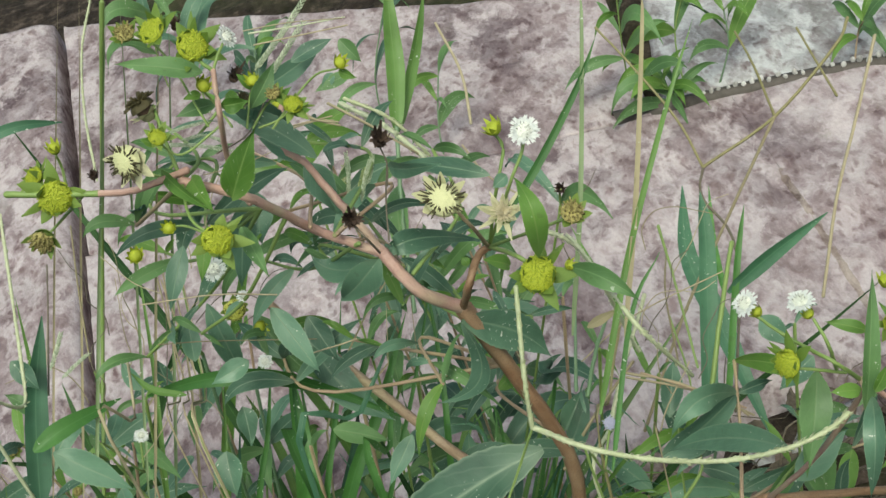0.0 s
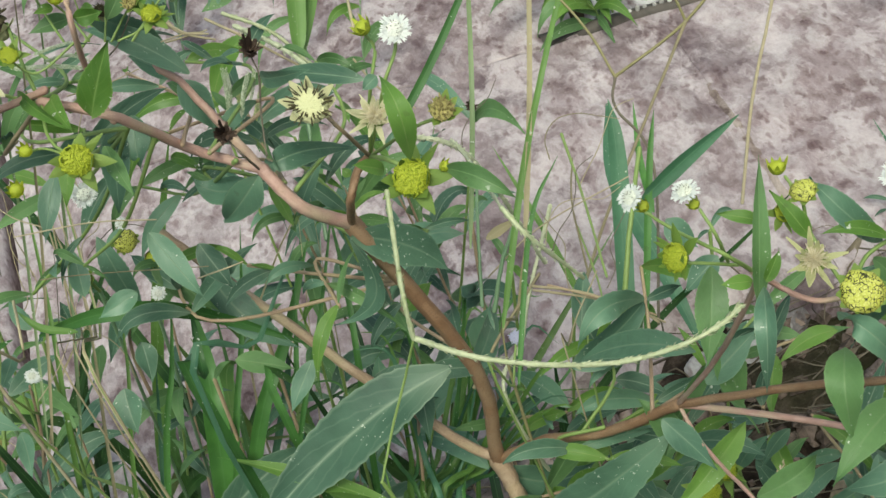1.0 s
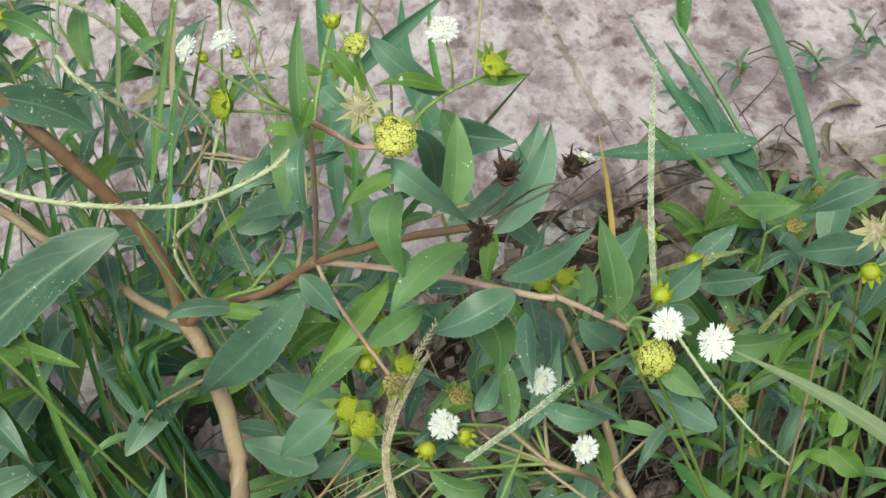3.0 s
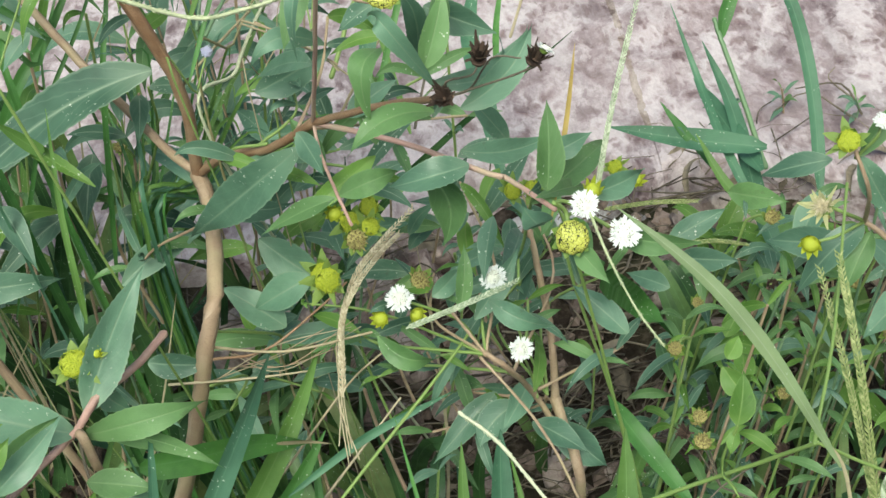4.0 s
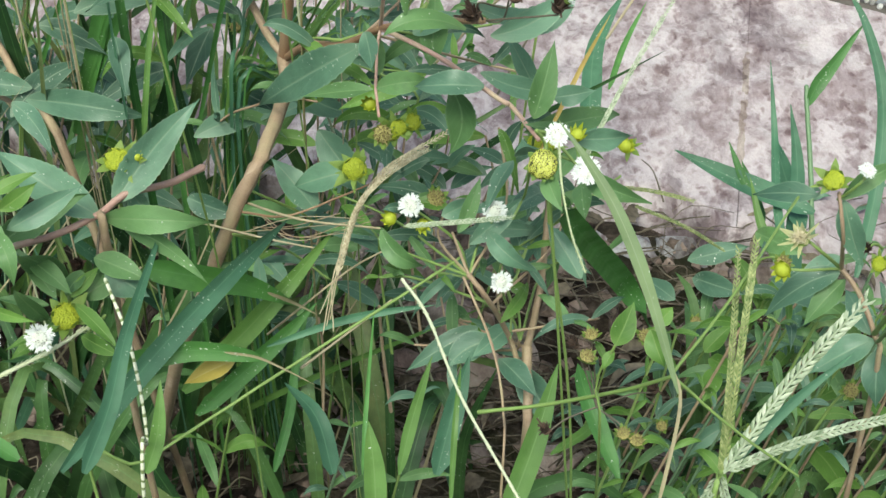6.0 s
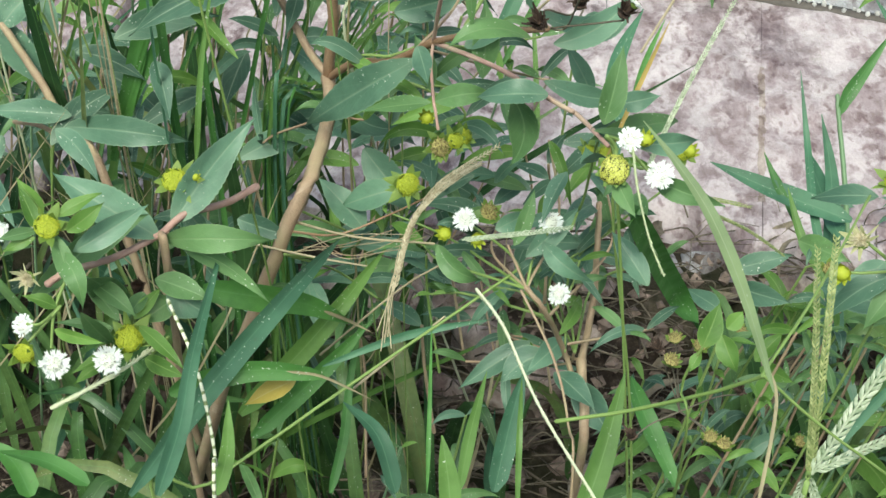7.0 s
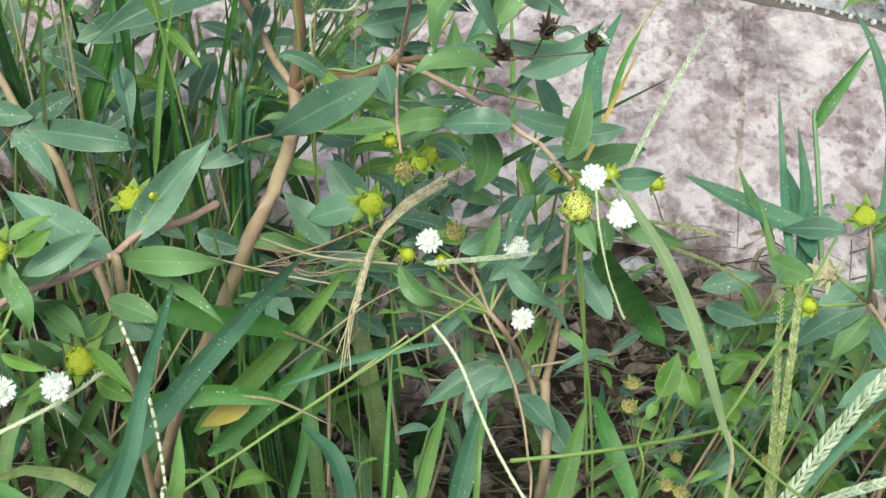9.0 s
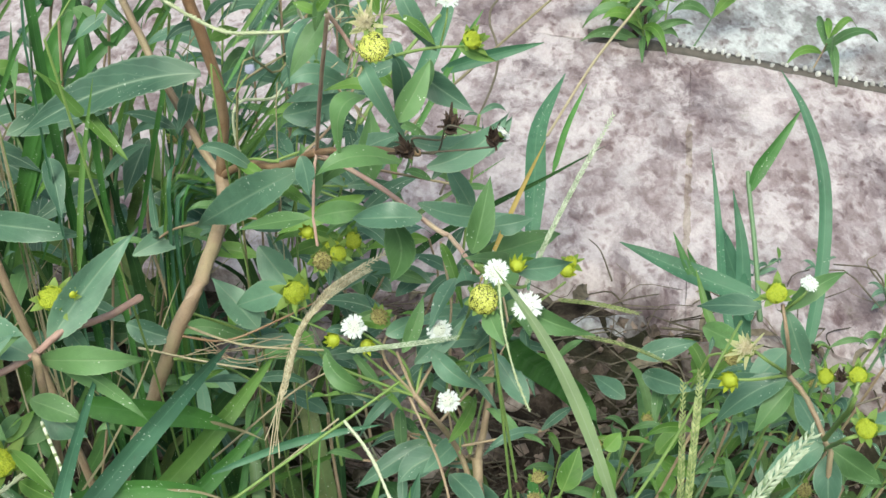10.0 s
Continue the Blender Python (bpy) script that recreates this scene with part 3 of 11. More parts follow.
CUP = frozen("cup", lambda bm: (dome(bm, 0.5, -0.42, -0.02, 4, 12), dome(bm, 0.5, 0.06, -0.02, 3, 12)), M_BRACT)
CUP_DRY = frozen("cup", lambda bm: (dome(bm, 0.42, -0.42, -0.02, 4, 12), dome(bm, 0.42, 0.06, -0.02, 3, 12)), M_DRY)
HEADS = {
    "white": ("flower_head", [("involucre", frozen("involucre", bracts(9, 0.35, 0.72, -0.1, 0.12, 0.34), M_BRACT)), ("floret_ring", frozen("floret_ring", florets, M_WHITE)),
                              ("disc", frozen("disc", seeds(60, 0.50, 0.24, 0.12, 0.055, 0.09, 0.6), M_CREAM)),
                              ("anthers", frozen("anthers", seeds(70, 0.52, 0.27, 0.13, 0.026, 0.10, 0.5, 0.2, 12, False), M_ROD))]),
    "green": ("seed_head", [("involucre", frozen("involucre", lambda bm: (bracts(8, 0.5, 1.36, -0.18, 0.22, 0.62, 0.06, 3, 0.10, 0.40)(bm), bracts(8, 0.60, 1.02, -0.10, 0.50, 0.52, 0.05, 31, -0.05, 0.36)(bm)), M_BRACT)),
                            ("seed_dome", frozen("seed_dome", seeds(210, 0.80, 0.38, 0.02, 0.050, 0.055, 0.55), M_SEED))]),
    "cracked": ("seed_head", [("involucre", frozen("involucre", bracts(9, 0.55, 1.12, -0.2, 0.0, 0.6, 0.1), M_BRACT)),
                              ("seed_dome", frozen("seed_dome", cracked_dome, M_CRACK))]),
    "brown": ("seed_head", [("involucre", frozen("involucre", bracts(9, 0.55, 1.08, -0.2, 0.34, 0.55, 0.08, 13, 0.0, 0.25), M_BRACT)),
                            ("seed_dome", frozen("seed_dome", seeds(80, 0.72, 0.30, 0.1, 0.07, 0.22, 0.6, 0.75, 3), M_TANH))]),
    "bud": ("flower_bud", [("involucre", frozen("involucre", closed_bud, M_SEED))]),
    "star": ("spent_head", [("involucre", frozen("involucre", lambda bm: (bracts(9, 0.22, 0.98, -0.1, 0.30, 0.30, 0.08, 6, 0.25, 0.45)(bm), bracts(8, 0.2, 0.78, 0.0, 0.48, 0.26, 0.05, 16, 0.0, 0.4)(bm)), M_PALE)),
                            ("receptacle", frozen("receptacle", lambda bm: (seeds(60, 0.34, 0.2, 0.0, 0.05, 0.05, 0.5)(bm), rods(bm, 110, 0.12, 0.62, 0.14, 0.36, 0.020, 9, 0.25)), M_CREAMY))]),
    "rods": ("spent_head", [("involucre", frozen("involucre", bracts(9, 0.45, 0.98, -0.2, 0.10, 0.50, 0.08, 8, 0.15, 0.30), M_PALE)),
                            ("receptacle", frozen("receptacle", seeds(150, 0.70, 0.40, 0.0, 0.055, 0.012, 0.8), M_RECEPT)),
                            ("seed_dome", frozen("seed_dome", lambda bm: rods(bm, 46, 0.55, 0.98, 0.10, 0.34, 0.040, 2, 0.5), M_ROD))]),
    "drycone": ("spent_head", [("involucre", frozen("involucre", bracts(8, 0.3, 0.95, -0.3, -0.1, 0.5, 0.05, 9), M_PALE)),
                               ("seed_dome", frozen("seed_dome", lambda bm: (dome(bm, 0.6, 0.5), rods(bm, 60, 0.55, 0.85, 0.1, 0.55, 0.06, 6)), M_ROD))]),
    "dry": ("withered_head", [("involucre", frozen("involucre", crumple, M_DRY))]),
    "violet": ("flower_head", [("involucre", frozen("involucre", closed_bud, M_BRACT)), ("floret_ring", frozen("floret_ring", seeds(60, 0.85, 0.6, 0.2, 0.1, 0.2, 0.5), M_VIOLET))]),
}
HEAD_LABEL = {"white": "white daisy-like flower head", "green": "yellow-green unripe seed head", "cracked": "ripe yellow seed head with dark cracks",
              "brown": "seed head going brown", "bud": "closed green bud", "star": "pale empty seed head with pointed bracts", "rods": "pale seed head shedding black seeds",
              "drycone": "dark dry seed head", "dry": "withered brown flower head", "violet": "small pale violet flower"}


def head(parent, kind, place, facing, radius):
    name, pieces = HEADS[kind]
    q = V(facing).normalized().to_track_quat("Z", "Y")
    spin = Matrix.Rotation(rng.uniform(0, 6.28), 4, "Z")
    m = Matrix.Translation(V(place) - ORIGIN[parent]) @ q.to_matrix().to_4x4() @ spin @ Matrix.Diagonal((radius, radius * rng.uniform(0.93, 1.05), radius * rng.uniform(0.9, 1.15), 1))
    first = tagged(new(name, CUP_DRY if kind in ("dry", "drycone") else CUP), HEAD_LABEL[kind])
    first.parent, first.matrix_basis = parent, m
    for piece, mesh in pieces:
        ob = tagged(new(piece, mesh), "", "", "", "stuff")
        ob.parent = first
    return first


# ---- ground and paving ----
def ground_z(x, y):
    """The soil's height: a little mound of dirt lies against the slabs' front."""
    up = max(0.0, min(1.0, (y - 0.33) / 0.11)) * max(0.0, min(1.0, (0.62 - y) / 0.12)) * max(0.0, min(1.0, (0.8 - abs(x)) / 0.3))
    return -0.058 + 0.038 * up * up * (3 - 2 * up)


def ground_sheet():
    """Bare soil near the plants, running out to the horizon."""
    bm = bmesh.new()
    xs = [-400, -60, -10, -3, -1.2] + [-0.7 + 0.025 * k for k in range(65)] + [1.3, 3, 10, 60, 400]
    ys = [-400, -60, -10, -3, -1] + [-0.4 + 0.025 * k for k in range(77)] + [2, 4, 10, 60, 400]
    rows = []
    for y in ys:
        row = []
        for x in xs:
            z = ground_z(x, y)
            if -0.8 < x < 1 and -0.5 < y < 1.6:
                z += 0.012 * noise.noise((x * 14, y * 14, 0)) + 0.006 * noise.noise((x * 45, y * 45, 3))
            row.append(bm.verts.new((x, y, z)))
        rows.append(row)
    for a, b in zip(rows, rows[1:]):
        for k in range(len(a) - 1):
            bm.faces.new((a[k], a[k + 1], b[k + 1], b[k]))
    return tagged(part("ground", bm, M_SOIL, None), "bare brown soil with dead litter", "ground", "", "structure")


ground_sheet()
pavement = tagged(new("pavement"), "weathered pinkish concrete slabs with stained, worn edges", "pavement", "", "structure")
ORIGIN[pavement] = Vector()


def slab(corners, top, bottom, material, label, nx=60, ny=36, edge=0.010, rag=0.012, name="slab", worn=True, bites=()):
    """A worn slab over four corners, anticlockwise from the front left. bites: broken hollows (x, y, radius, depth)."""
    a, b, c, d = (Vector((*q, 0)) for q in corners)
    bm = bmesh.new()
    grid = []
    for j in range(ny + 1):
        row = []
        for i in range(nx + 1):
            u, v = i / nx, j / ny
            u, v = (0.5 - 0.5 * math.cos(math.pi * t) for t in (u, v))
            p = a * (1 - u) * (1 - v) + b * u * (1 - v) + c * u * v + d * (1 - u) * v
            e = min(u * (b - a).length, (1 - u) * (b - a).length, v * (d - a).length, (1 - v) * (d - a).length)
            k = min(1.0, e / edge)
            z = top - 0.7 * edge * (1 - math.sqrt(max(0.0, 1 - (1 - k) ** 2)))
            z += 0.0035 * noise.noise(p * 9) + 0.0022 * noise.noise(p * 38) + 0.0012 * noise.noise(p * 110)
            if not worn:
                side = min(u, 1 - u) * (b - a).length
                if side < edge and v * (d - a).length > side:
                    z += 0.55 * edge * (1 - k) ** 2
            front = v * (d - a).length
            jag = max(0.0, 1 - front / 0.03) * min(1.0, min(u, 1 - u) * (b - a).length / 0.02)
            shift = Vector((noise.noise(p * 21 + V((5, 0, 0))), noise.noise(p * 21 + V((0, 7, 0))), 0)) * rag * jag
            z -= 0.6 * rag * jag * max(0.0, noise.noise(p * 30 + V((0, 0, 9))))
            for bx, by, br, depth in bites:
                r = (Vector((p.x - bx, p.y - by, 0)).length + 0.010 * noise.noise(p * 26)) / br
                if r < 1:
                    z -= depth * min(1.0, (1 - r) * 2.4) + 0.006 * noise.noise(p * 60) * min(1.0, (1 - r) * 4)
            row.append(bm.verts.new((p.x + shift.x, p.y + shift.y, z)))
        grid.append(row)
    for j in range(ny):
        for i in range(nx):
            bm.faces.new((grid[j][i], grid[j][i + 1], grid[j + 1][i + 1], grid[j + 1][i]))
    loop = grid[0] + [r[-1] for r in grid[1:]] + grid[-1][-2::-1] + [r[0] for r in grid[-2:0:-1]]
    mids = [bm.verts.new((v.co.x + 0.006 * noise.noise(v.co * 40), v.co.y + 0.012 * noise.noise(v.co * 33), (v.co.z + bottom) / 2)) for v in loop]
    lows = [bm.verts.new((v.co.x, v.co.y, bottom)) for v in loop]
    n = len(loop)
    for k in range(n):
        q = (k + 1) % n
        bm.faces.new((mids[k], mids[q], loop[q], loop[k]))
        bm.faces.new((lows[k], lows[q], mids[q], mids[k]))
    return part(name, bm, material, pavement, label)


slab([(0.209, 0.438), (0.85, 0.235), (0.85, 0.515), (0.2385, 0.722)], 0.0, -0.1, M_CONC, "", edge=0.0006, rag=0.016, worn=False, nx=110, ny=50, bites=[(0.214, 0.418, 0.036, 0.085)])
slab([(-0.215, 0.50), (0.2088, 0.440), (0.2383, 0.722), (-0.215, 0.86)], 0.0, -0.1, M_CONC, "", edge=0.0006, rag=0.018, worn=False, nx=120, ny=60, bites=[(0.140, 0.420, 0.070, 0.050), (0.214, 0.418, 0.032, 0.07)])
slab([(-0.212, 0.8605), (0.188, 0.7390), (0.218, 0.905), (-0.2115, 1.25)], 0.0, -0.1, M_CONC, "", nx=60, rag=0.004, edge=0.0016, worn=False)
slab([(-1.6, 0.76), (-0.225, 0.512), (-0.2220, 1.27), (-1.6, 1.80)], 0.004, -0.12, M_CONC, "", nx=50, rag=0.012, edge=0.016)
slab([(0.858, 0.232), (2.3, -0.25), (2.3, 0.060), (0.858, 0.513)], 0.0, -0.1, M_CONC, "", nx=40, rag=0.012)
slab([(0.200, 0.762), (2.8, -0.115), (3.15, 0.85), (0.480, 1.62)], -0.014, -0.1, M_GREY, "smooth grey concrete", nx=90, rag=0.004)
# crumbled filling that hides most of the joint between the two front slabs
bm = bmesh.new()
before = None
for k in range(9, 61):
    u = k / 60
    c = V((0.2089 + 0.0296 * u, 0.446 + 0.272 * u, 0.0))
    z = (0.0009 if u < 0.7 else -0.0012) + 0.0035 * noise.noise(c * 9) + 0.0022 * noise.noise(c * 38) + 0.001 * noise.noise(V((u * 40, 5, 0)))
    w = 0.0042 + 0.0022 * noise.noise(V((u * 30, 8, 0)))
    ring = [bm.verts.new(c + V((q * w, 0, z - 0.003 * abs(q) ** 2))) for q in (-1, -0.4, 0.4, 1)]
    if before:
        for a in range(3):
            bm.faces.new((before[a], before[a + 1], ring[a + 1], ring[a]))
    before = ring
part("joint_filling", bm, M_RUBBLE, pavement)


def fragment(place, size, seed, material=None, label="soil-stained broken concrete lump half sunk in the ground"):
    """A broken lump of concrete half sunk in the soil."""
    g = random.Random(seed)
    bm = bmesh.new()
    bmesh.ops.create_icosphere(bm, subdivisions=3, radius=1.0)
    planes = [V((g.gauss(0, 1), g.gauss(0, 1), g.gauss(0.3, 0.8))).normalized() for _ in range(9)]
    for v in bm.verts:
        d = v.co.normalized()
        r = min([1.0] + [0.62 / max(0.3, d.dot(q)) for q in planes])
        v.co = d * r * (1 + 0.10 * noise.noise(d * 3 + V((seed, 0, 0))) + 0.05 * noise.noise(d * 9 + V((seed, 0, 0))))
        v.co = V((v.co.x * size[0], v.co.y * size[1], v.co.z * size[2])) + V(place)
    ob = part("concrete_fragment", bm, material or M_RUBBLE, None)
    return tagged(ob, label, "rubble", "rubble in the soil")


g = random.Random(58)
for k in range(34):
    x = g.uniform(-0.06, 0.24)
    y = g.uniform(0.30, 0.45) if k % 2 else g.uniform(0.39, 0.45)
    a = g.choice((0.008, 0.012, 0.018, 0.026, 0.034)) * g.uniform(0.8, 1.2)
    fragment((x, y, ground_z(x, y) + 0.2 * a), (a, a * g.uniform(0.6, 1.0), a * g.uniform(0.5, 0.9)), 400 + k)

for k, (x, y, z, a) in enumerate([(0.178, 0.455, -0.024, 0.019), (0.154, 0.452, -0.026, 0.022), (0.130, 0.458, -0.024, 0.015), (0.192, 0.440, -0.028, 0.013), (0.108, 0.446, -0.030, 0.013)]):
    fragment((x, y, z), (a, a * 0.8, a * 0.75), 450 + k, M_GREY, "whitish grey broken concrete under the slab's worn edge")

# studded strip in the joint behind the slabs
strip_thing = tagged(new("edging_strip"), "dark corroded strip with a row of small whitish studs", "edging strip", "", "")
strip_thing.location = (0.30, 0.70, -0.004)
ORIGIN[strip_thing] = V(strip_thing.location)
edge_line = [V((0.165, 0.752, 0.004)), V((0.232, 0.7285, 0.004)), V((0.292, 0.706, 0.004)), V((0.366, 0.675, 0.004)), V((0.45, 0.645, 0.004)), V((0.60, 0.600, 0.004)), V((0.85, 0.522, 0.004)), V((1.60, 0.284, 0.004))]
bm = bmesh.new()
fine = smooth_line(edge_line, 8)
bm.loops.layers.uv.verify()
prev = None
for k, p in enumerate(fine):
    ring = [bm.verts.new(p + V((0.001, w, z))) for w, z in ((-0.0050, -0.014), (-0.0042, -0.004), (-0.001, -0.0015), (0.004, -0.002), (0.005, -0.014))]
    if prev:
        for j in range(4):
            bm.faces.new((prev[j], ring[j], ring[j + 1], prev[j + 1]))
    prev = ring
part("strip", bm, M_STRIP, strip_thing)
run, stud_mesh = 0.0, None
for k in range(len(fine) - 1):
    seg = (fine[k + 1] - fine[k]).length
    while run < seg:
        p = fine[k].lerp(fine[k + 1], run / seg)
        run += 0.0053
        if p.x < 0.222 or p.x > 1.0 or rng.random() < 0.02 + 0.3 * max(0.0, noise.noise(p * 38)):
            continue
        if stud_mesh is None:
            bm = bmesh.new()
            bmesh.ops.create_icosphere(bm, subdivisions=2, radius=0.0019)
            for v in bm.verts:
                v.co.z *= 1.5
                v.co *= 1 + 0.2 * noise.noise(v.co * 900)
            stud_mesh = bpy.data.meshes.new("stud")
            bm.to_mesh(stud_mesh)
            bm.free()
            stud_mesh.materials.append(M_STUD)
        ob = new("stud", stud_mesh)
        ob.parent = strip_thing
        ob.location = p - ORIGIN[strip_thing] + V((rng.uniform(-0.0014, 0.0014), 0.001 + rng.uniform(-0.0018, 0.0018), -0.0008 + rng.uniform(-0.0014, 0.0006)))
        ob.scale = (rng.uniform(0.7, 1.15), rng.uniform(0.7, 1.1), rng.uniform(0.6, 1.2))
        ob.rotation_euler = (rng.uniform(-0.3, 0.3), rng.uniform(-0.3, 0.3), rng.uniform(0, 3))
    run -= seg

# ---- undergrowth behind and below the daisies ----
LEAN = V((0.22, -0.05, 1.0))


CEILING = ((-0.20, 0.42, 0.42), (-0.05, 0.405, 0.45), (0.0, 0.29, 0.62), (0.035, 0.20, 0.8), (0.08, 0.13, 0.9), (0.15, 0.085, 0.9), (0.25, 0.085, 0.9), (0.45, 0.10, 0.9))


def ceiling_at(x, y):
    """How high the undergrowth reaches there: tall among the grass, low along the open slab."""
    x = min(0.449, max(-0.199, x))
    for (x0, z0, s0), (x1, z1, s1) in zip(CEILING, CEILING[1:]):
        if x <= x1:
            f = (x - x0) / (x1 - x0)
            return z0 + (z1 - z0) * f - (s0 + (s1 - s0) * f) * (y - 0.30)


def bare(x, y, g):
    """A gap in the growth where the soil shows."""
    if x > 0.21 and y > 0.425 - 0.317 * (x - 0.209):
        return True
    return 0.0 < x < 0.19 and 0.255 < y < 0.48 and g.random() < 0.85


def undergrowth(count, name, material, label, seed, wide=(0.0022, 0.0055), low=False):
    g = random.Random(seed)
    bm = bmesh.new()
    made = 0
    while made < count:
        x, y = g.uniform(-0.34, 0.42), g.uniform(0.23, 0.56)
        if (y > 0.445 and x > -0.06) or (x < 0.02 and y < 0.285):
            continue
        if bare(x, y, g) or (y > 0.4 and g.random() < 0.5) or noise.noise((x * 24, y * 24, seed)) < 0.02 or (x > 0.05 and g.random() < 0.75):
            continue
        zb = ground_z(x, y) + 0.002 if y < 0.48 else -0.01
        top = ceiling_at(x, y) - 0.015
        h = (top - zb) * (1 - g.random() ** 0.8 * 0.78) * (0.75 if low else 1.0)
        if h < 0.03:
            continue
        made += 1
        d = (LEAN + V((max(-0.8, min(0.8 if x < -0.04 else 0.05, g.gauss(0, 0.5))), max(-0.4, min(0.4, g.gauss(0, 0.22))), 0))).normalized()
        b = V((x, y, zb))
        m = b + d * h * 0.55 + V((g.gauss(0, 0.006), g.gauss(0, 0.006), 0))
        bend = V((max(-0.6, min(0.6, g.gauss(0, 0.4))), max(-0.6, min(0.6, g.gauss(0, 0.35))), -0.25 * g.random())) * min(h, 0.16) * 0.4
        t = b + d * h + bend
        t.z = min(t.z, top + 0.01)
        blade_into(bm, [b, m, t], g.uniform(*wide), (g.uniform(-0.5, 0.5), -1, 0.7), 0.8, 2, 4)
    return tagged(part(name, bm, material, None), label, "grass", "", "stuff")


undergrowth(62, "undergrowth_grass", BLADE["fill"], "dense green grass blades over the soil", 21, (0.003, 0.009))
undergrowth(75, "undergrowth_grass", BLADE["fill"], "broad green grass blades over the soil", 24, (0.004, 0.0075), True)
undergrowth(48, "undergrowth_grass", BLADE["bluegrass"], "bluish-green grass blades in the undergrowth", 22, (0.003, 0.007), True)
undergrowth(34, "undergrowth_grass", BLADE["lightgrass"], "light green grass blades in the undergrowth", 26, (0.003, 0.007), True)
undergrowth(45, "undergrowth_straw", BLADE["dry"], "dry tan grass stalks in the undergrowth", 23, (0.0006, 0.0016))

def low_tuft(count, x0, x1, y0, y1, top, seed, label):
    """Short grass arching over the soil, leaning every way."""
    g = random.Random(seed)
    bm = bmesh.new()
    for _ in range(count):
        base = V((g.uniform(x0, x1), g.uniform(y0, y1), -0.055))
        a, h = g.uniform(0, 6.28), (top + 0.055) * g.uniform(0.45, 1.0)
        out = V((math.cos(a), math.sin(a), 0)) * h * g.uniform(0.3, 0.95)
        blade_into(bm, [base, base + out * 0.3 + V((0, 0, h * 0.6)), base + out * 0.7 + V((0, 0, h * 0.92)), base + out + V((0, 0, h * g.uniform(0.6, 0.95)))], g.uniform(0.004, 0.010), (-out.y + 0.2, -0.8, 0.8), 0.8, 2, 3)
    return tagged(part("low_grass", bm, BLADE["fill"], None), label, "grass", "", "stuff")


def near_growth(count, seed):
    """The same growth, going on below the view; added to block low light."""
    g = random.Random(seed)
    bm = bmesh.new()
    for _ in range(count):
        x, y = g.uniform(-0.36, 0.34), g.uniform(-0.16, 0.16)
        h = 0.05 + (0.155 + max(0.0, 0.10 - y) * 0.55 - max(0.0, y - 0.06) * 1.1) * g.uniform(0.45, 0.95)
        base = V((x, y, -0.055))
        a = g.uniform(0, 6.28)
        out = V((math.cos(a), 0.45 * math.sin(a), 0)) * h * g.uniform(0.2, 0.6)
        blade_into(bm, [base, base + out * 0.3 + V((0, 0, h * 0.6)), base + out + V((0, 0, h))], g.uniform(0.004, 0.010), (-out.y + 0.2, -0.8, 0.8), 0.8, 2, 3)
    return tagged(part("undergrowth_grass", bm, BLADE["bluegrass"], None), "green grass blades going on below the view, shading the daisies", "grass", "", "stuff")


near_growth(420, 63)
low_tuft(50, -0.14, 0.045, 0.12, 0.33, 0.11, 61, "short arching green grass covering the soil")
low_tuft(70, 0.16, 0.32, 0.14, 0.34, 0.07, 62, "short green grass beside the paving edge")

# dead litter on the soil
g = random.Random(31)
bm = bmesh.new()
for _ in range(900):
    x, y = g.uniform(-0.35, 0.5), g.uniform(0.20, 0.47)
    a, l = g.uniform(0, 6.28), g.uniform(0.008, 0.045)
    z = ground_z(x, y) + 0.006 + g.uniform(0, 0.022)
    b = V((x, y, z))
    t = b + V((math.cos(a), math.sin(a), g.uniform(-0.1, 0.25))) * l
    w = g.uniform(0.0002, 0.0007)
    tube(bm, smooth_line([b, (b + t) / 2 + V((g.gauss(0, 0.006), g.gauss(0, 0.006), g.uniform(0, 0.008))), t], 3), w, w * 0.6, 4)
for _ in range(150):
    x, y = g.uniform(-0.3, 0.45), g.uniform(0.22, 0.47)
    b = V((x, y, ground_z(x, y) + 0.008 + g.uniform(0, 0.012)))
    a = g.uniform(0, 6.28)
    t = b + V((math.cos(a), math.sin(a), g.uniform(-0.1, 0.4))) * g.uniform(0.012, 0.035)
    leaf_into(bm, b, t, g.uniform(0.005, 0.011), (g.uniform(-0.6, 0.6), g.uniform(-0.8, 0.2), 1), None, 8, 4, "leaf", 0.5, g.uniform(-0.3, 0.4), g.uniform(0.1, 0.7), 0.1)
for _ in range(330):
    x, y = g.uniform(-0.02, 0.25), min(g.uniform(0.28, 0.46), g.uniform(0.34, 0.56))
    if y > 0.455:
        continue
    a, l = g.uniform(-0.9, 0.9) + math.pi * g.choice((0, 1)), g.uniform(0.015, 0.06)
    b = V((x, y, ground_z(x, y) + 0.006 + 0.035 * g.random() ** 1.8))
    t = b + V((math.cos(a), 0.7 * math.sin(a), g.uniform(-0.35, 0.35))) * l
    w = g.uniform(0.0002, 0.0008)
    tube(bm, smooth_line([b, (b + t) / 2 + V((g.gauss(0, 0.006), g.gauss(0, 0.006), g.uniform(0, 0.01))), t], 3), w, w * 0.5, 4)
tagged(part("dead_litter", bm, plain("dead litter", (0.026, 0.020, 0.014), (0.20, 0.165, 0.12), 0.8, 300, 0.3, 0.0, True), None), "brown dead stalks lying on the soil", "litter", "", "stuff")


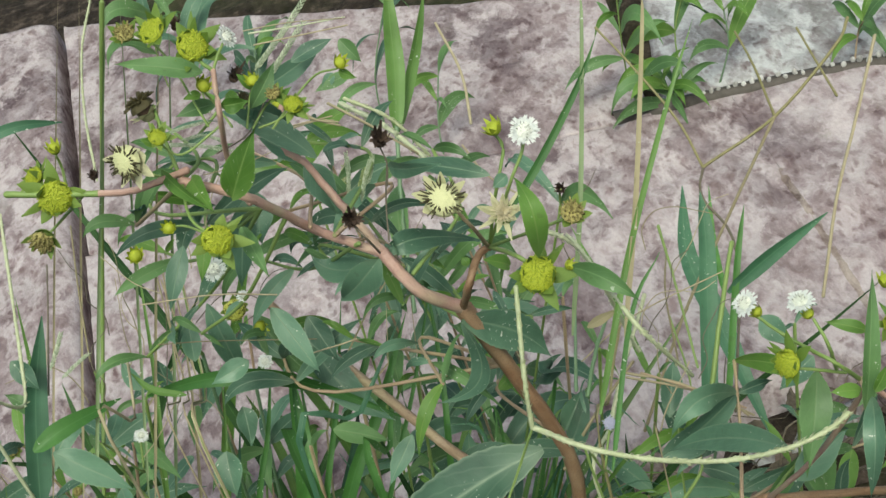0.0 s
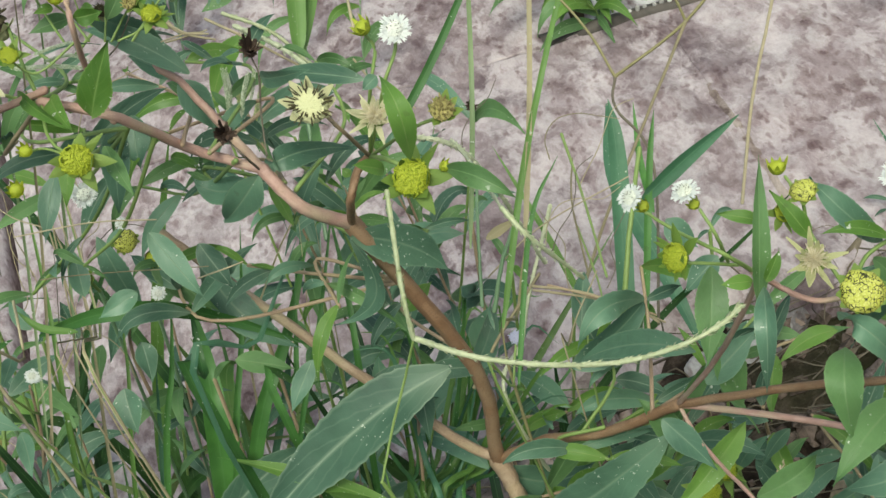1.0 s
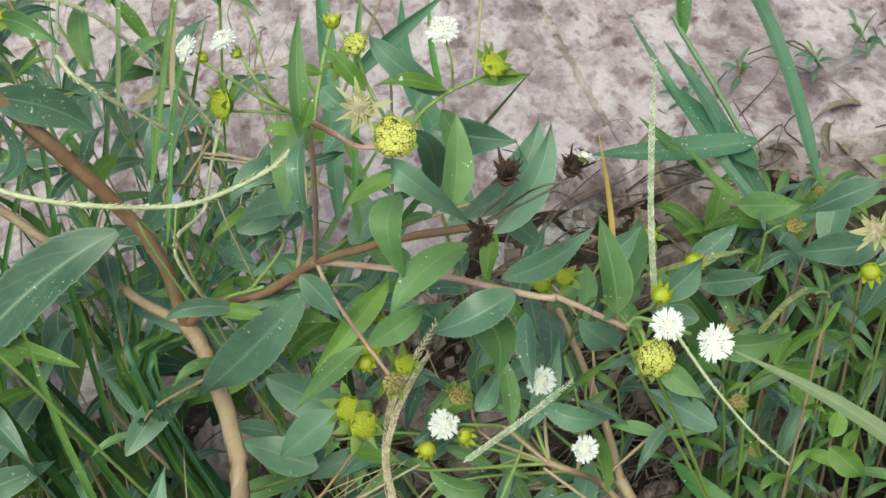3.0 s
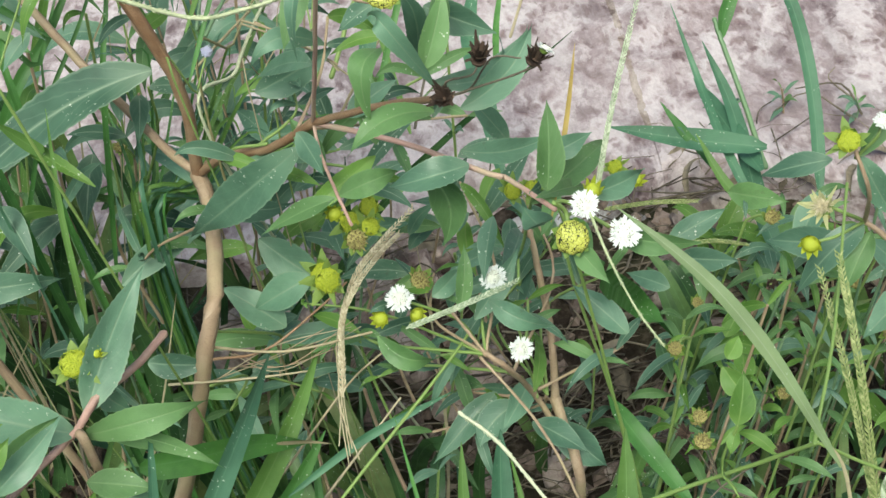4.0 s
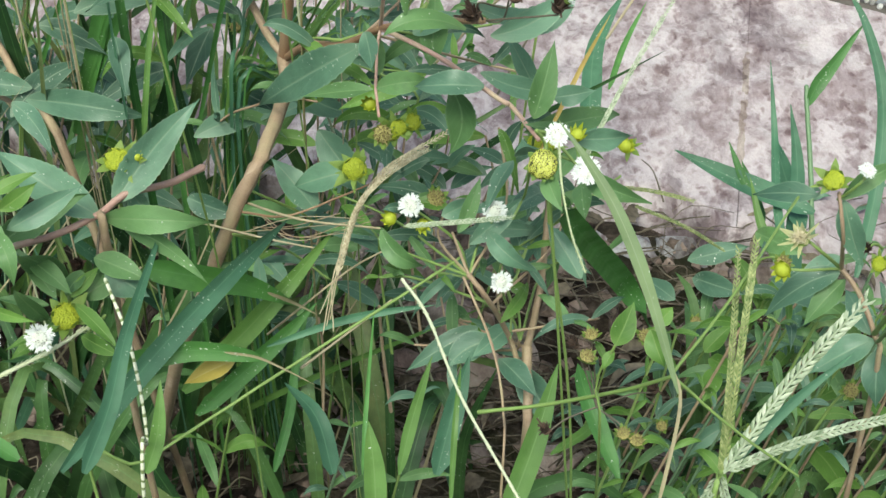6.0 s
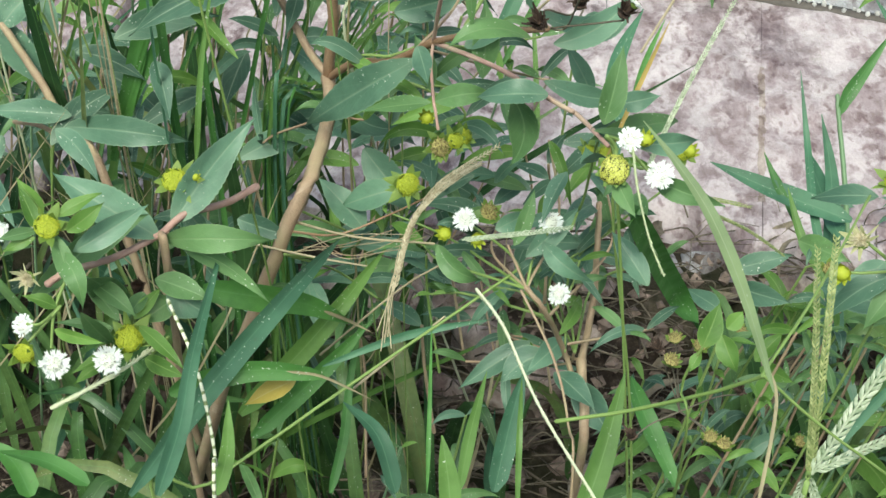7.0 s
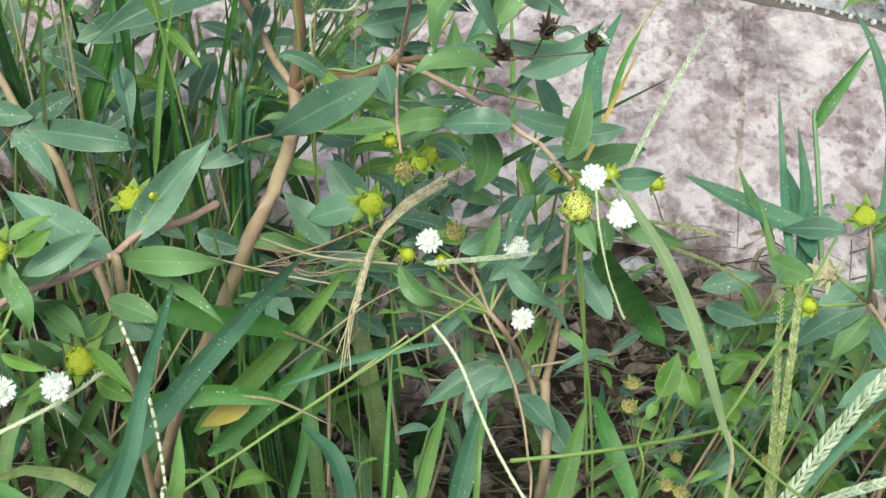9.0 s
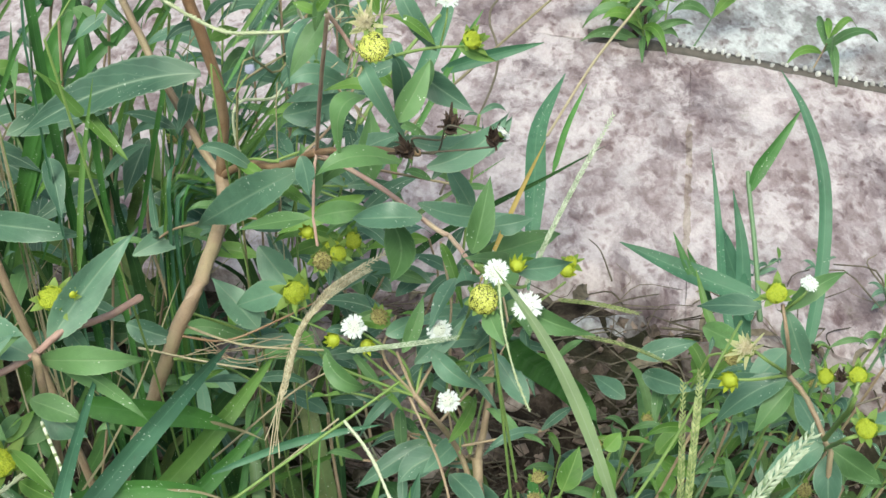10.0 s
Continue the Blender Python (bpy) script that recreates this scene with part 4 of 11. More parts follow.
# crumbs of soil and broken concrete
g = random.Random(91)
bm = bmesh.new()
for _ in range(1500):
    x, y = g.uniform(-0.30, 0.34), g.uniform(0.22, 0.455)
    a = g.choice((0.0015, 0.0022, 0.003, 0.0045, 0.006)) * g.uniform(0.7, 1.2)
    c = V((x, y, ground_z(x, y) + 0.001 + 0.012 * noise.noise((x * 14, y * 14, 0)) + 0.4 * a))
    turn = Euler((g.uniform(0, 6), g.uniform(0, 6), g.uniform(0, 6))).to_matrix()
    ring = [bm.verts.new(c + turn @ V(q) * a * g.uniform(0.7, 1.25)) for q in ((1, 0, 0), (0, 1, 0), (-1, 0, 0), (0, -1, 0), (0, 0, 0.8), (0, 0, -0.8))]
    for k in range(4):
        bm.faces.new((ring[k], ring[(k + 1) % 4], ring[4]))
        bm.faces.new((ring[(k + 1) % 4], ring[k], ring[5]))
crumbs = part("soil_crumbs", bm, plain("soil crumb", (0.030, 0.022, 0.017), (0.26, 0.195, 0.165), 0.95, 250, 0.5, 0.0, True), None)
for poly in crumbs.data.polygons:
    poly.use_smooth = False
tagged(crumbs, "crumbs of brown soil and pinkish broken concrete", "soil", "", "stuff")


def small_weed(base, height, seed, label, heads=1, spread=0.03, kind="false_daisy", leaves=(4, 6), bright=False, tip=None, leafy=0.75):
    """A lesser weed: one stem with pairs of narrow leaves, smaller and brighter towards the top."""
    g = random.Random(seed)
    root = plant(kind, label, base, "weeds along the paving")
    b = V(base)
    d = (LEAN + V((max(-0.4, min(0.15, g.gauss(-0.05, 0.2))), max(-0.3, min(0.3, g.gauss(0, 0.15))), 0))).normalized()
    end = V(tip) if tip else b + d * height
    line = [b - V((0, 0, 0.004)), b.lerp(end, 0.5) + V((g.gauss(0, 0.006), g.gauss(0, 0.004), 0)), end]
    stem(root, line, 0.0007, 0.0005, g.choice(("grassy", "green", "tan")))
    path = smooth_line(line, 10)
    pairs = g.randint(*leaves)
    for k in range(pairs):
        s = 1 - leafy + leafy * (k + 1) / pairs
        p = path[min(len(path) - 1, int(s * (len(path) - 1) + 0.5))]
        a = k * 1.5 + g.uniform(0, 0.9)
        for sgn in (0, math.pi):
            if g.random() < 0.12:
                continue
            rise = g.uniform(0.0, 0.9)
            o = V((math.cos(a + sgn), math.sin(a + sgn), rise)).normalized()
            ln = spread * g.uniform(0.55, 1.3) * (1.15 - 0.45 * (k + 1) / pairs)
            bent = p + o * ln * 0.55 + V((0, 0, 0.10 * ln))
            end2 = p + o * ln + V((0, 0, -g.uniform(0.05, 0.45) * ln))
            fresh = bright or (k == pairs - 1 and g.random() < 0.5)
            leaf(root, p, end2, ln * g.uniform(0.17, 0.30), V((0, -0.7, 0.8)) + V((g.gauss(0, 0.55), g.gauss(0, 0.5), g.gauss(0, 0.2))), ("young" if g.random() < 0.6 else "mature2") if fresh else ("mature" if g.random() < 0.3 else "darkened" if g.random() < 0.6 else "mature2"), bent)
    for k in range(heads):
        hp = path[-1] + V((g.uniform(-0.008, 0.008), g.uniform(-0.008, 0.0), g.uniform(0.002, 0.010)))
        stem(root, [path[-1], (path[-1] + hp) / 2 + V((0, 0, 0.002)), hp], 0.0005, 0.0004, "green")
        head(root, g.choice(("brown", "brown", "dry", "bud")), hp, (g.uniform(-0.3, 0.3), -0.6, 0.8), g.uniform(0.0026, 0.0036))
    return root


def shoot(parent, start, tip, spread, seed, pairs=4):
    """A leafy side branch of a larger plant."""
    g = random.Random(seed)
    a, b = V(start), V(tip)
    bend = a.lerp(b, 0.5) + V((g.gauss(0, 0.01), abs(g.gauss(0, 0.008)), -0.1 * (b - a).length))
    stem(parent, [a, bend, b], 0.0005, 0.0004, g.choice(("green", "tan", "green")))
    path = smooth_line([a, bend, b], 8)
    for k in range(pairs):
        p = path[-1 - int((pairs - 1 - k) / pairs * 9)]
        turn = k * 1.57 + g.uniform(0, 0.8)
        for sgn in (0, math.pi):
            if g.random() < 0.15:
                continue
            o = V((math.cos(turn + sgn), 0.7 * math.sin(turn + sgn), g.uniform(-0.5, 0.9))).normalized()
            ln = spread * g.uniform(0.6, 1.25) * (1.1 - 0.35 * k / pairs)
            mid = p + o * ln * 0.55 + V((0, -0.06 * ln, 0.08 * ln))
            end = p + o * ln + V((0, 0, -g.uniform(0.0, 0.4) * ln))
            leaf(parent, p, end, ln * g.uniform(0.18, 0.28), V((g.gauss(0, 0.5), -0.8 + g.gauss(0, 0.4), 0.7)), g.choice(("mature", "darkened", "mature2", "darkened")) if k < pairs - 1 else g.choice(("young", "mature2")), mid)


g = random.Random(77)
made = 0
while made < 20:
    x, y = g.uniform(-0.24, 0.12), g.uniform(0.27, 0.46)
    h = (ceiling_at(x, y) + 0.05) * g.uniform(0.35, 0.8)
    if h < 0.04 or (x < 0.02 and y < 0.29) or bare(x, y, g):
        continue
    made += 1
    small_weed((x, y, ground_z(x, y) + 0.002), h, 100 + made, "leafy dark green weed rising from soil among grass", 1 if made % 4 == 0 else 0, g.choice((0.03, 0.04, 0.055)))
made = 0
while made < 16:
    x, y = g.uniform(0.10, 0.40), g.uniform(0.24, 0.43)
    h = (ceiling_at(x, y) + 0.05) * g.uniform(0.5, 1.0)
    if h < 0.03 or bare(x, y, g):
        continue
    made += 1
    small_weed((x, y, ground_z(x, y) + 0.002), h, 200 + made, "low green weed on the soil beside the slab's edge", 1 if made % 3 == 0 else 0, g.choice((0.026, 0.034, 0.042)), "false_daisy", (4, 6), made % 2 == 0)
# weeds rooted in the joint behind the slabs
for k, (x, y, h, s) in enumerate([(0.200, 0.744, 0.030, 0.060), (0.212, 0.742, 0.022, 0.046), (0.180, 0.750, 0.045, 0.046), (0.318, 0.708, 0.035, 0.058), (0.245, 0.760, 0.05, 0.05), (0.050, 0.792, 0.07, 0.035), (0.45, 0.66, 0.05, 0.045), (0.186, 0.775, 0.10, 0.055), (0.222, 0.765, 0.08, 0.05)]):
    small_weed((x, y, -0.012), h, 300 + k, "bright green weed rooted in the joint between slabs", 0, s, "joint_weed", (3, 4), True)
# dark little weeds on the slab
for k, (x, y, h, s) in enumerate([(0.262, 0.478, 0.022, 0.014), (0.285, 0.472, 0.03, 0.013), (0.31, 0.45, 0.025, 0.016), (0.335, 0.445, 0.03, 0.016), (0.36, 0.43, 0.035, 0.018)]):
    small_weed((x, y, -0.01), h, 340 + k, "small dark green weed at the slab's worn edge", 0, s, "joint_weed", (3, 4))

# ---- daisies, goosegrass and grasses in the foreground ----

daisy_a = plant("false_daisy", "tall white-flowered weed with reddish-brown stems and dark green leaves", (-0.0900, 0.2700, -0.0500))
stem(daisy_a, [(-0.0900, 0.2700, -0.0500), (-0.0335, 0.2040, 0.1220), (-0.0140, 0.1922, 0.1692), (0.0027, 0.1890, 0.2114), (0.0124, 0.2040, 0.2289), (0.0130, 0.2347, 0.2286), (0.0127, 0.2428, 0.2387)], 0.00265, 0.00244, "tan")
stem(daisy_a, [(0.0127, 0.2428, 0.2387), (0.0173, 0.2373, 0.2802), (0.0069, 0.2330, 0.3406)], 0.00193, 0.00187, "brown")
stem(daisy_a, [(0.0069, 0.2330, 0.3406), (-0.0005, 0.2301, 0.3521), (-0.0044, 0.2371, 0.3605)], 0.00155, 0.00132, "red")
stem(daisy_a, [(-0.0044, 0.2371, 0.3605), (-0.0154, 0.2438, 0.3680), (-0.0236, 0.2365, 0.3860), (-0.0357, 0.2429, 0.3932)], 0.00110, 0.00098, "red")
stem(daisy_a, [(0.0127, 0.2428, 0.2387), (0.0043, 0.2502, 0.2473), (-0.0101, 0.2636, 0.2705), (-0.0241, 0.2807, 0.2906), (-0.0347, 0.3006, 0.2986), (-0.0413, 0.3098, 0.3063)], 0.00152, 0.00122, "tan")
stem(daisy_a, [(-0.0044, 0.2371, 0.3605), (-0.0071, 0.2459, 0.3648), (-0.0092, 0.2577, 0.3633), (-0.0127, 0.2649, 0.3719), (-0.0158, 0.2682, 0.3757), (-0.0121, 0.2819, 0.3793)], 0.00111, 0.00074, "red")
stem(daisy_a, [(-0.0248, 0.2366, 0.3861), (-0.0261, 0.2474, 0.3897), (-0.0222, 0.2375, 0.4068), (-0.0200, 0.2427, 0.4134)], 0.00066, 0.00055, "red")
stem(daisy_a, [(-0.0200, 0.2427, 0.4134), (-0.0215, 0.2447, 0.4157), (-0.0209, 0.2528, 0.4162)], 0.00043, 0.00032, "green")
stem(daisy_a, [(-0.0200, 0.2427, 0.4134), (-0.0179, 0.2442, 0.4154), (-0.0158, 0.2454, 0.4169)], 0.00032, 0.00027, "green")
stem(daisy_a, [(-0.0357, 0.2429, 0.3932), (-0.0356, 0.2479, 0.3992), (-0.0356, 0.2579, 0.4037)], 0.00045, 0.00034, "green")
stem(daisy_a, [(-0.0357, 0.2429, 0.3932), (-0.0415, 0.2459, 0.3965), (-0.0414, 0.2363, 0.4063)], 0.00038, 0.00033, "green")
stem(daisy_a, [(0.0069, 0.2330, 0.3406), (0.0091, 0.2191, 0.3568), (0.0133, 0.2221, 0.3607), (0.0164, 0.2227, 0.3616)], 0.00093, 0.00081, "brown")
stem(daisy_a, [(0.0164, 0.2227, 0.3616), (0.0187, 0.2000, 0.3753), (0.0211, 0.1978, 0.3727)], 0.00048, 0.00043, "green")
stem(daisy_a, [(0.0164, 0.2227, 0.3616), (0.0136, 0.2090, 0.3789), (0.0116, 0.2109, 0.3843)], 0.00043, 0.00038, "tan")
stem(daisy_a, [(0.0164, 0.2227, 0.3616), (0.0212, 0.2144, 0.3806), (0.0254, 0.2183, 0.3856), (0.0253, 0.2205, 0.3883)], 0.00038, 0.00033, "green")
stem(daisy_a, [(0.0164, 0.2227, 0.3616), (0.0240, 0.2142, 0.3805), (0.0287, 0.2172, 0.3844), (0.0299, 0.2186, 0.3863)], 0.00038, 0.00033, "green")
stem(daisy_a, [(0.0164, 0.2227, 0.3616), (0.0239, 0.1925, 0.3848), (0.0292, 0.1922, 0.3847)], 0.00036, 0.00031, "green")
head(daisy_a, "green", (0.0202, 0.1876, 0.3792), (-0.0052, -0.7070, 0.7072), 0.00433)
head(daisy_a, "rods", (0.0103, 0.2068, 0.3887), (-0.0107, -0.6678, 0.7443), 0.00484)
head(daisy_a, "star", (0.0196, 0.2023, 0.3837), (0.0416, -0.6795, 0.7325), 0.00433)
head(daisy_a, "brown", (0.0295, 0.1878, 0.3888), (0.1969, -0.4866, 0.8511), 0.00298)
head(daisy_a, "white", (0.0301, 0.2160, 0.3894), (0.1333, -0.6758, 0.7249), 0.00325)
head(daisy_a, "bud", (0.0252, 0.2177, 0.3912), (-0.3337, 0.1219, 0.9347), 0.00262)
head(daisy_a, "bud", (0.0259, 0.1869, 0.3787), (0.7836, -0.3913, 0.4825), 0.00167)
head(daisy_a, "green", (-0.0320, 0.2208, 0.3914), (0.1117, -0.8783, 0.4650), 0.00378)
head(daisy_a, "bud", (-0.0403, 0.2284, 0.3932), (0.0895, -0.6738, 0.7335), 0.00192)
stem(daisy_a, [(-0.0412, 0.2328, 0.3905), (-0.0385, 0.2348, 0.3884), (-0.0337, 0.2268, 0.3892)], 0.00027, 0.00027, "green")
stem(daisy_a, [(-0.0333, 0.2279, 0.3874), (-0.0364, 0.2332, 0.3906), (-0.0357, 0.2429, 0.3932)], 0.00033, 0.00033, "green")
head(daisy_a, "green", (-0.0218, 0.2466, 0.4181), (0.3440, -0.7198, 0.6030), 0.00415)
head(daisy_a, "green", (-0.0278, 0.2505, 0.4225), (-0.2335, -0.3302, 0.9146), 0.00351)
head(daisy_a, "white", (-0.0152, 0.2457, 0.4174), (0.7982, -0.4340, 0.4177), 0.00245)
head(daisy_a, "rods", (-0.0421, 0.2363, 0.4062), (-0.4999, -0.6541, 0.5676), 0.00476)
head(daisy_a, "drycone", (-0.0377, 0.2581, 0.4039), (-0.2136, 0.3420, 0.9151), 0.00454)
head(daisy_a, "bud", (-0.0132, 0.2813, 0.3784), (0.5660, -0.2930, 0.7706), 0.00294)
head(daisy_a, "dry", (0.0045, 0.2423, 0.3836), (0.1795, -0.5994, 0.7800), 0.00354)
head(daisy_a, "dry", (-0.0075, 0.2348, 0.3736), (0.0574, -0.8223, 0.5661), 0.00332)
stem(daisy_a, [(0.0040, 0.2391, 0.3797), (0.0006, 0.2387, 0.3711), (-0.0021, 0.2339, 0.3650)], 0.00019, 0.00019, "dark")
stem(daisy_a, [(-0.0076, 0.2342, 0.3729), (-0.0060, 0.2313, 0.3693), (-0.0048, 0.2370, 0.3602)], 0.00023, 0.00029, "dark")
stem(daisy_a, [(0.0041, 0.2444, 0.3814), (0.0040, 0.2391, 0.3797), (0.0022, 0.2365, 0.3763)], 0.00018, 0.00018, "dark")
spike(daisy_a, [(-0.0105, 0.3450, 0.3012), (-0.0087, 0.3485, 0.3057), (-0.0066, 0.3522, 0.3104)], 0.0022, (0.0464, -0.8267, 0.5607), "green")
spike(daisy_a, [(-0.0082, 0.3442, 0.3004), (-0.0045, 0.3471, 0.3042), (0.0003, 0.3508, 0.3090)], 0.0022, (0.0409, -0.8255, 0.5630), "green")
spike(daisy_a, [(-0.0113, 0.2659, 0.3949), (-0.0063, 0.2680, 0.3978), (-0.0001, 0.2705, 0.4012)], 0.0020, (0.0672, -0.8834, 0.4638), "pale")
spike(daisy_a, [(-0.0424, 0.2712, 0.3880), (-0.0335, 0.2685, 0.3853), (-0.0252, 0.2650, 0.3815)], 0.0015, (0.1660, -0.8675, 0.4690), "pale")
stem(daisy_a, [(-0.0113, 0.2815, 0.3788), (-0.0082, 0.2780, 0.3747), (-0.0019, 0.2721, 0.3726)], 0.00033, 0.00025, "straw")
stem(daisy_a, [(-0.0120, 0.2778, 0.3742), (-0.0074, 0.2771, 0.3737), (-0.0028, 0.2765, 0.3732)], 0.00023, 0.00018, "straw")
stem(daisy_a, [(-0.0115, 0.2616, 0.4054), (-0.0022, 0.2601, 0.4041), (0.0081, 0.2584, 0.4027)], 0.00018, 0.00016, "straw")
stem(daisy_a, [(-0.0279, 0.2529, 0.3901), (-0.0206, 0.2623, 0.3862), (-0.0127, 0.2664, 0.3917)], 0.00019, 0.00017, "dark")
leaf(daisy_a, (-0.0164, 0.3039, 0.3719), (0.0022, 0.3058, 0.3754), 0.0062, (0.0622, -0.9738, 0.2187), "mature")
leaf(daisy_a, (-0.0200, 0.2485, 0.4046), (-0.0174, 0.2401, 0.4040), 0.0033, (-0.4247, -0.2003, 0.8829), "young")
head(daisy_a, "bud", (-0.0170, 0.2817, 0.3786), (-0.0393, -0.4494, 0.8924), 0.00217)
head(daisy_a, "drycone", (-0.0177, 0.2487, 0.4018), (0.7544, -0.2537, 0.6054), 0.00223)
head(daisy_a, "dry", (-0.0174, 0.2499, 0.4065), (0.6588, -0.3228, 0.6796), 0.00254)
head(daisy_a, "dry", (-0.0238, 0.2554, 0.4192), (0.2536, 0.1725, 0.9518), 0.00218)
stem(daisy_a, [(-0.0686, 0.2478, 0.4038), (-0.0594, 0.2451, 0.4007), (-0.0515, 0.2429, 0.3984)], 0.00068, 0.00068, "green")
stem(daisy_a, [(-0.0515, 0.2429, 0.3984), (-0.0445, 0.2414, 0.3967), (-0.0341, 0.2440, 0.3946)], 0.00068, 0.00079, "red")
head(daisy_a, "green", (-0.0599, 0.2448, 0.4004), (-0.0472, -0.9163, 0.3978), 0.00462)
head(daisy_a, "brown", (-0.0656, 0.2408, 0.3950), (-0.3894, -0.9211, 0.0035), 0.00338)
head(daisy_a, "bud", (-0.0562, 0.2502, 0.4074), (0.1528, -0.0576, 0.9866), 0.00214)
head(daisy_a, "dry", (-0.0523, 0.2505, 0.3982), (0.3324, -0.6014, 0.7266), 0.00196)
head(daisy_a, "green", (-0.0635, 0.2536, 0.4016), (-0.4538, -0.3286, 0.8283), 0.00288)
stem(daisy_a, [(-0.0586, 0.2498, 0.3970), (-0.0576, 0.2530, 0.4011), (-0.0570, 0.2522, 0.4051)], 0.00034, 0.00029, "green")
stem(daisy_a, [(-0.0553, 0.2490, 0.3962), (-0.0633, 0.2469, 0.3931), (-0.0663, 0.2462, 0.3922)], 0.00035, 0.00029, "green")
leaf(daisy_a, (-0.0336, 0.2431, 0.3934), (-0.0309, 0.2273, 0.3933), 0.0048, (-0.3664, -0.0716, 0.9277), "young")
leaf(daisy_a, (-0.0268, 0.2296, 0.3931), (-0.0168, 0.2285, 0.4061), 0.0075, (-0.3870, -0.8933, 0.2286), "young")
leaf(daisy_a, (-0.0388, 0.2454, 0.3962), (-0.0311, 0.2284, 0.3930), 0.0034, (-0.6485, -0.4130, 0.6394), "young")
leaf(daisy_a, (-0.0220, 0.2431, 0.4138), (-0.0365, 0.2449, 0.4218), 0.0049, (0.2473, -0.7493, 0.6143), "mature2")
leaf(daisy_a, (-0.0214, 0.2385, 0.4080), (-0.0160, 0.2376, 0.4071), 0.0040, (-0.1304, -0.9740, 0.1853), "young")
leaf(daisy_a, (-0.0208, 0.2478, 0.4036), (-0.0101, 0.2662, 0.3736), 0.0073, (0.3832, -0.8418, -0.3802), "mature", (-0.0159, 0.2727, 0.3816))
leaf(daisy_a, (-0.0228, 0.2497, 0.4027), (-0.0315, 0.2487, 0.4042), 0.0041, (0.2026, -0.6520, 0.7307), "mature2")
leaf(daisy_a, (-0.0261, 0.2724, 0.3645), (-0.0300, 0.2651, 0.3551), 0.0084, (-0.1422, -0.7553, 0.6398), "mature")
leaf(daisy_a, (-0.0126, 0.2648, 0.3717), (-0.0104, 0.2597, 0.3588), 0.0079, (0.3275, -0.8586, 0.3945), "mature")
leaf(daisy_a, (-0.0129, 0.2653, 0.3723), (-0.0201, 0.2709, 0.3791), 0.0054, (0.2309, -0.6155, 0.7535), "mature")
leaf(daisy_a, (0.0039, 0.2389, 0.3792), (0.0133, 0.2189, 0.3881), 0.0045, (-0.9166, -0.3785, 0.1285), "mature")
leaf(daisy_a, (-0.0277, 0.2293, 0.3863), (-0.0261, 0.2174, 0.3808), 0.0040, (-0.1216, -0.4250, 0.8970), "mature2")
leaf(daisy_a, (-0.0341, 0.2329, 0.3872), (-0.0397, 0.2270, 0.3794), 0.0041, (-0.0210, -0.7896, 0.6132), "young")
leaf(daisy_a, (-0.0081, 0.2447, 0.3536), (-0.0201, 0.2574, 0.3527), 0.0077, (-0.3646, -0.2791, 0.8884), "mature", (-0.0163, 0.2539, 0.3487))
leaf(daisy_a, (-0.0054, 0.2367, 0.3599), (-0.0175, 0.2433, 0.3482), 0.0090, (-0.4223, -0.9036, -0.0714), "mature")
leaf(daisy_a, (-0.0046, 0.2369, 0.3602), (0.0144, 0.2100, 0.3739), 0.0067, (-0.8450, -0.4879, 0.2189), "mature", (0.0045, 0.2366, 0.3603))
leaf(daisy_a, (0.0054, 0.2314, 0.3386), (0.0219, 0.2356, 0.3130), 0.0108, (0.3299, -0.9423, 0.0572), "mature", (0.0159, 0.2342, 0.3267))
leaf(daisy_a, (0.0051, 0.2311, 0.3381), (-0.0074, 0.2371, 0.3131), 0.0059, (-0.6924, -0.6990, 0.1789), "mature", (0.0044, 0.2319, 0.3201))
leaf(daisy_a, (-0.0332, 0.2932, 0.3054), (-0.0205, 0.2721, 0.2803), 0.0113, (-0.0751, -0.7817, 0.6191), "mature", (-0.0302, 0.2816, 0.2914))
leaf(daisy_a, (-0.0420, 0.2906, 0.3175), (-0.0340, 0.2776, 0.2990), 0.0092, (-0.0289, -0.8256, 0.5636), "mature2", (-0.0398, 0.2837, 0.3093))
leaf(daisy_a, (-0.0543, 0.3013, 0.3204), (-0.0549, 0.2971, 0.2931), 0.0077, (0.0052, -0.9882, 0.1528), "mature")
leaf(daisy_a, (-0.0268, 0.2543, 0.3760), (-0.0366, 0.2519, 0.3566), 0.0076, (-0.3063, -0.9131, 0.2690), "mature")
leaf(daisy_a, (-0.0451, 0.2608, 0.3670), (-0.0537, 0.2532, 0.3572), 0.0056, (-0.0576, -0.7648, 0.6417), "mature")
leaf(daisy_a, (0.0231, 0.2061, 0.3886), (0.0197, 0.2055, 0.3876), 0.0031, (-0.0485, -0.7545, 0.6545), "mature")
leaf(daisy_a, (0.0218, 0.2232, 0.3779), (0.0067, 0.2380, 0.3792), 0.0049, (-0.3160, -0.4016, 0.8596), "mature")
leaf(daisy_a, (0.0213, 0.1861, 0.3838), (0.0227, 0.1938, 0.3964), 0.0052, (0.1923, -0.8482, 0.4935), "young", (0.0227, 0.1849, 0.3950))
leaf(daisy_a, (0.0262, 0.1866, 0.3784), (0.0342, 0.1754, 0.3745), 0.0046, (-0.5016, -0.5745, 0.6468), "mature2", (0.0302, 0.1793, 0.3791))
leaf(daisy_a, (0.0167, 0.1945, 0.3780), (0.0120, 0.1919, 0.3840), 0.0036, (0.7449, -0.5762, 0.3363), "young")
leaf(daisy_a, (0.0111, 0.2217, 0.3601), (0.0103, 0.2231, 0.3618), 0.0023, (-0.0165, -0.7700, 0.6379), "young")
head(daisy_a, "white", (-0.0390, 0.2429, 0.3705), (0.1486, -0.9781, 0.1460), 0.00293)
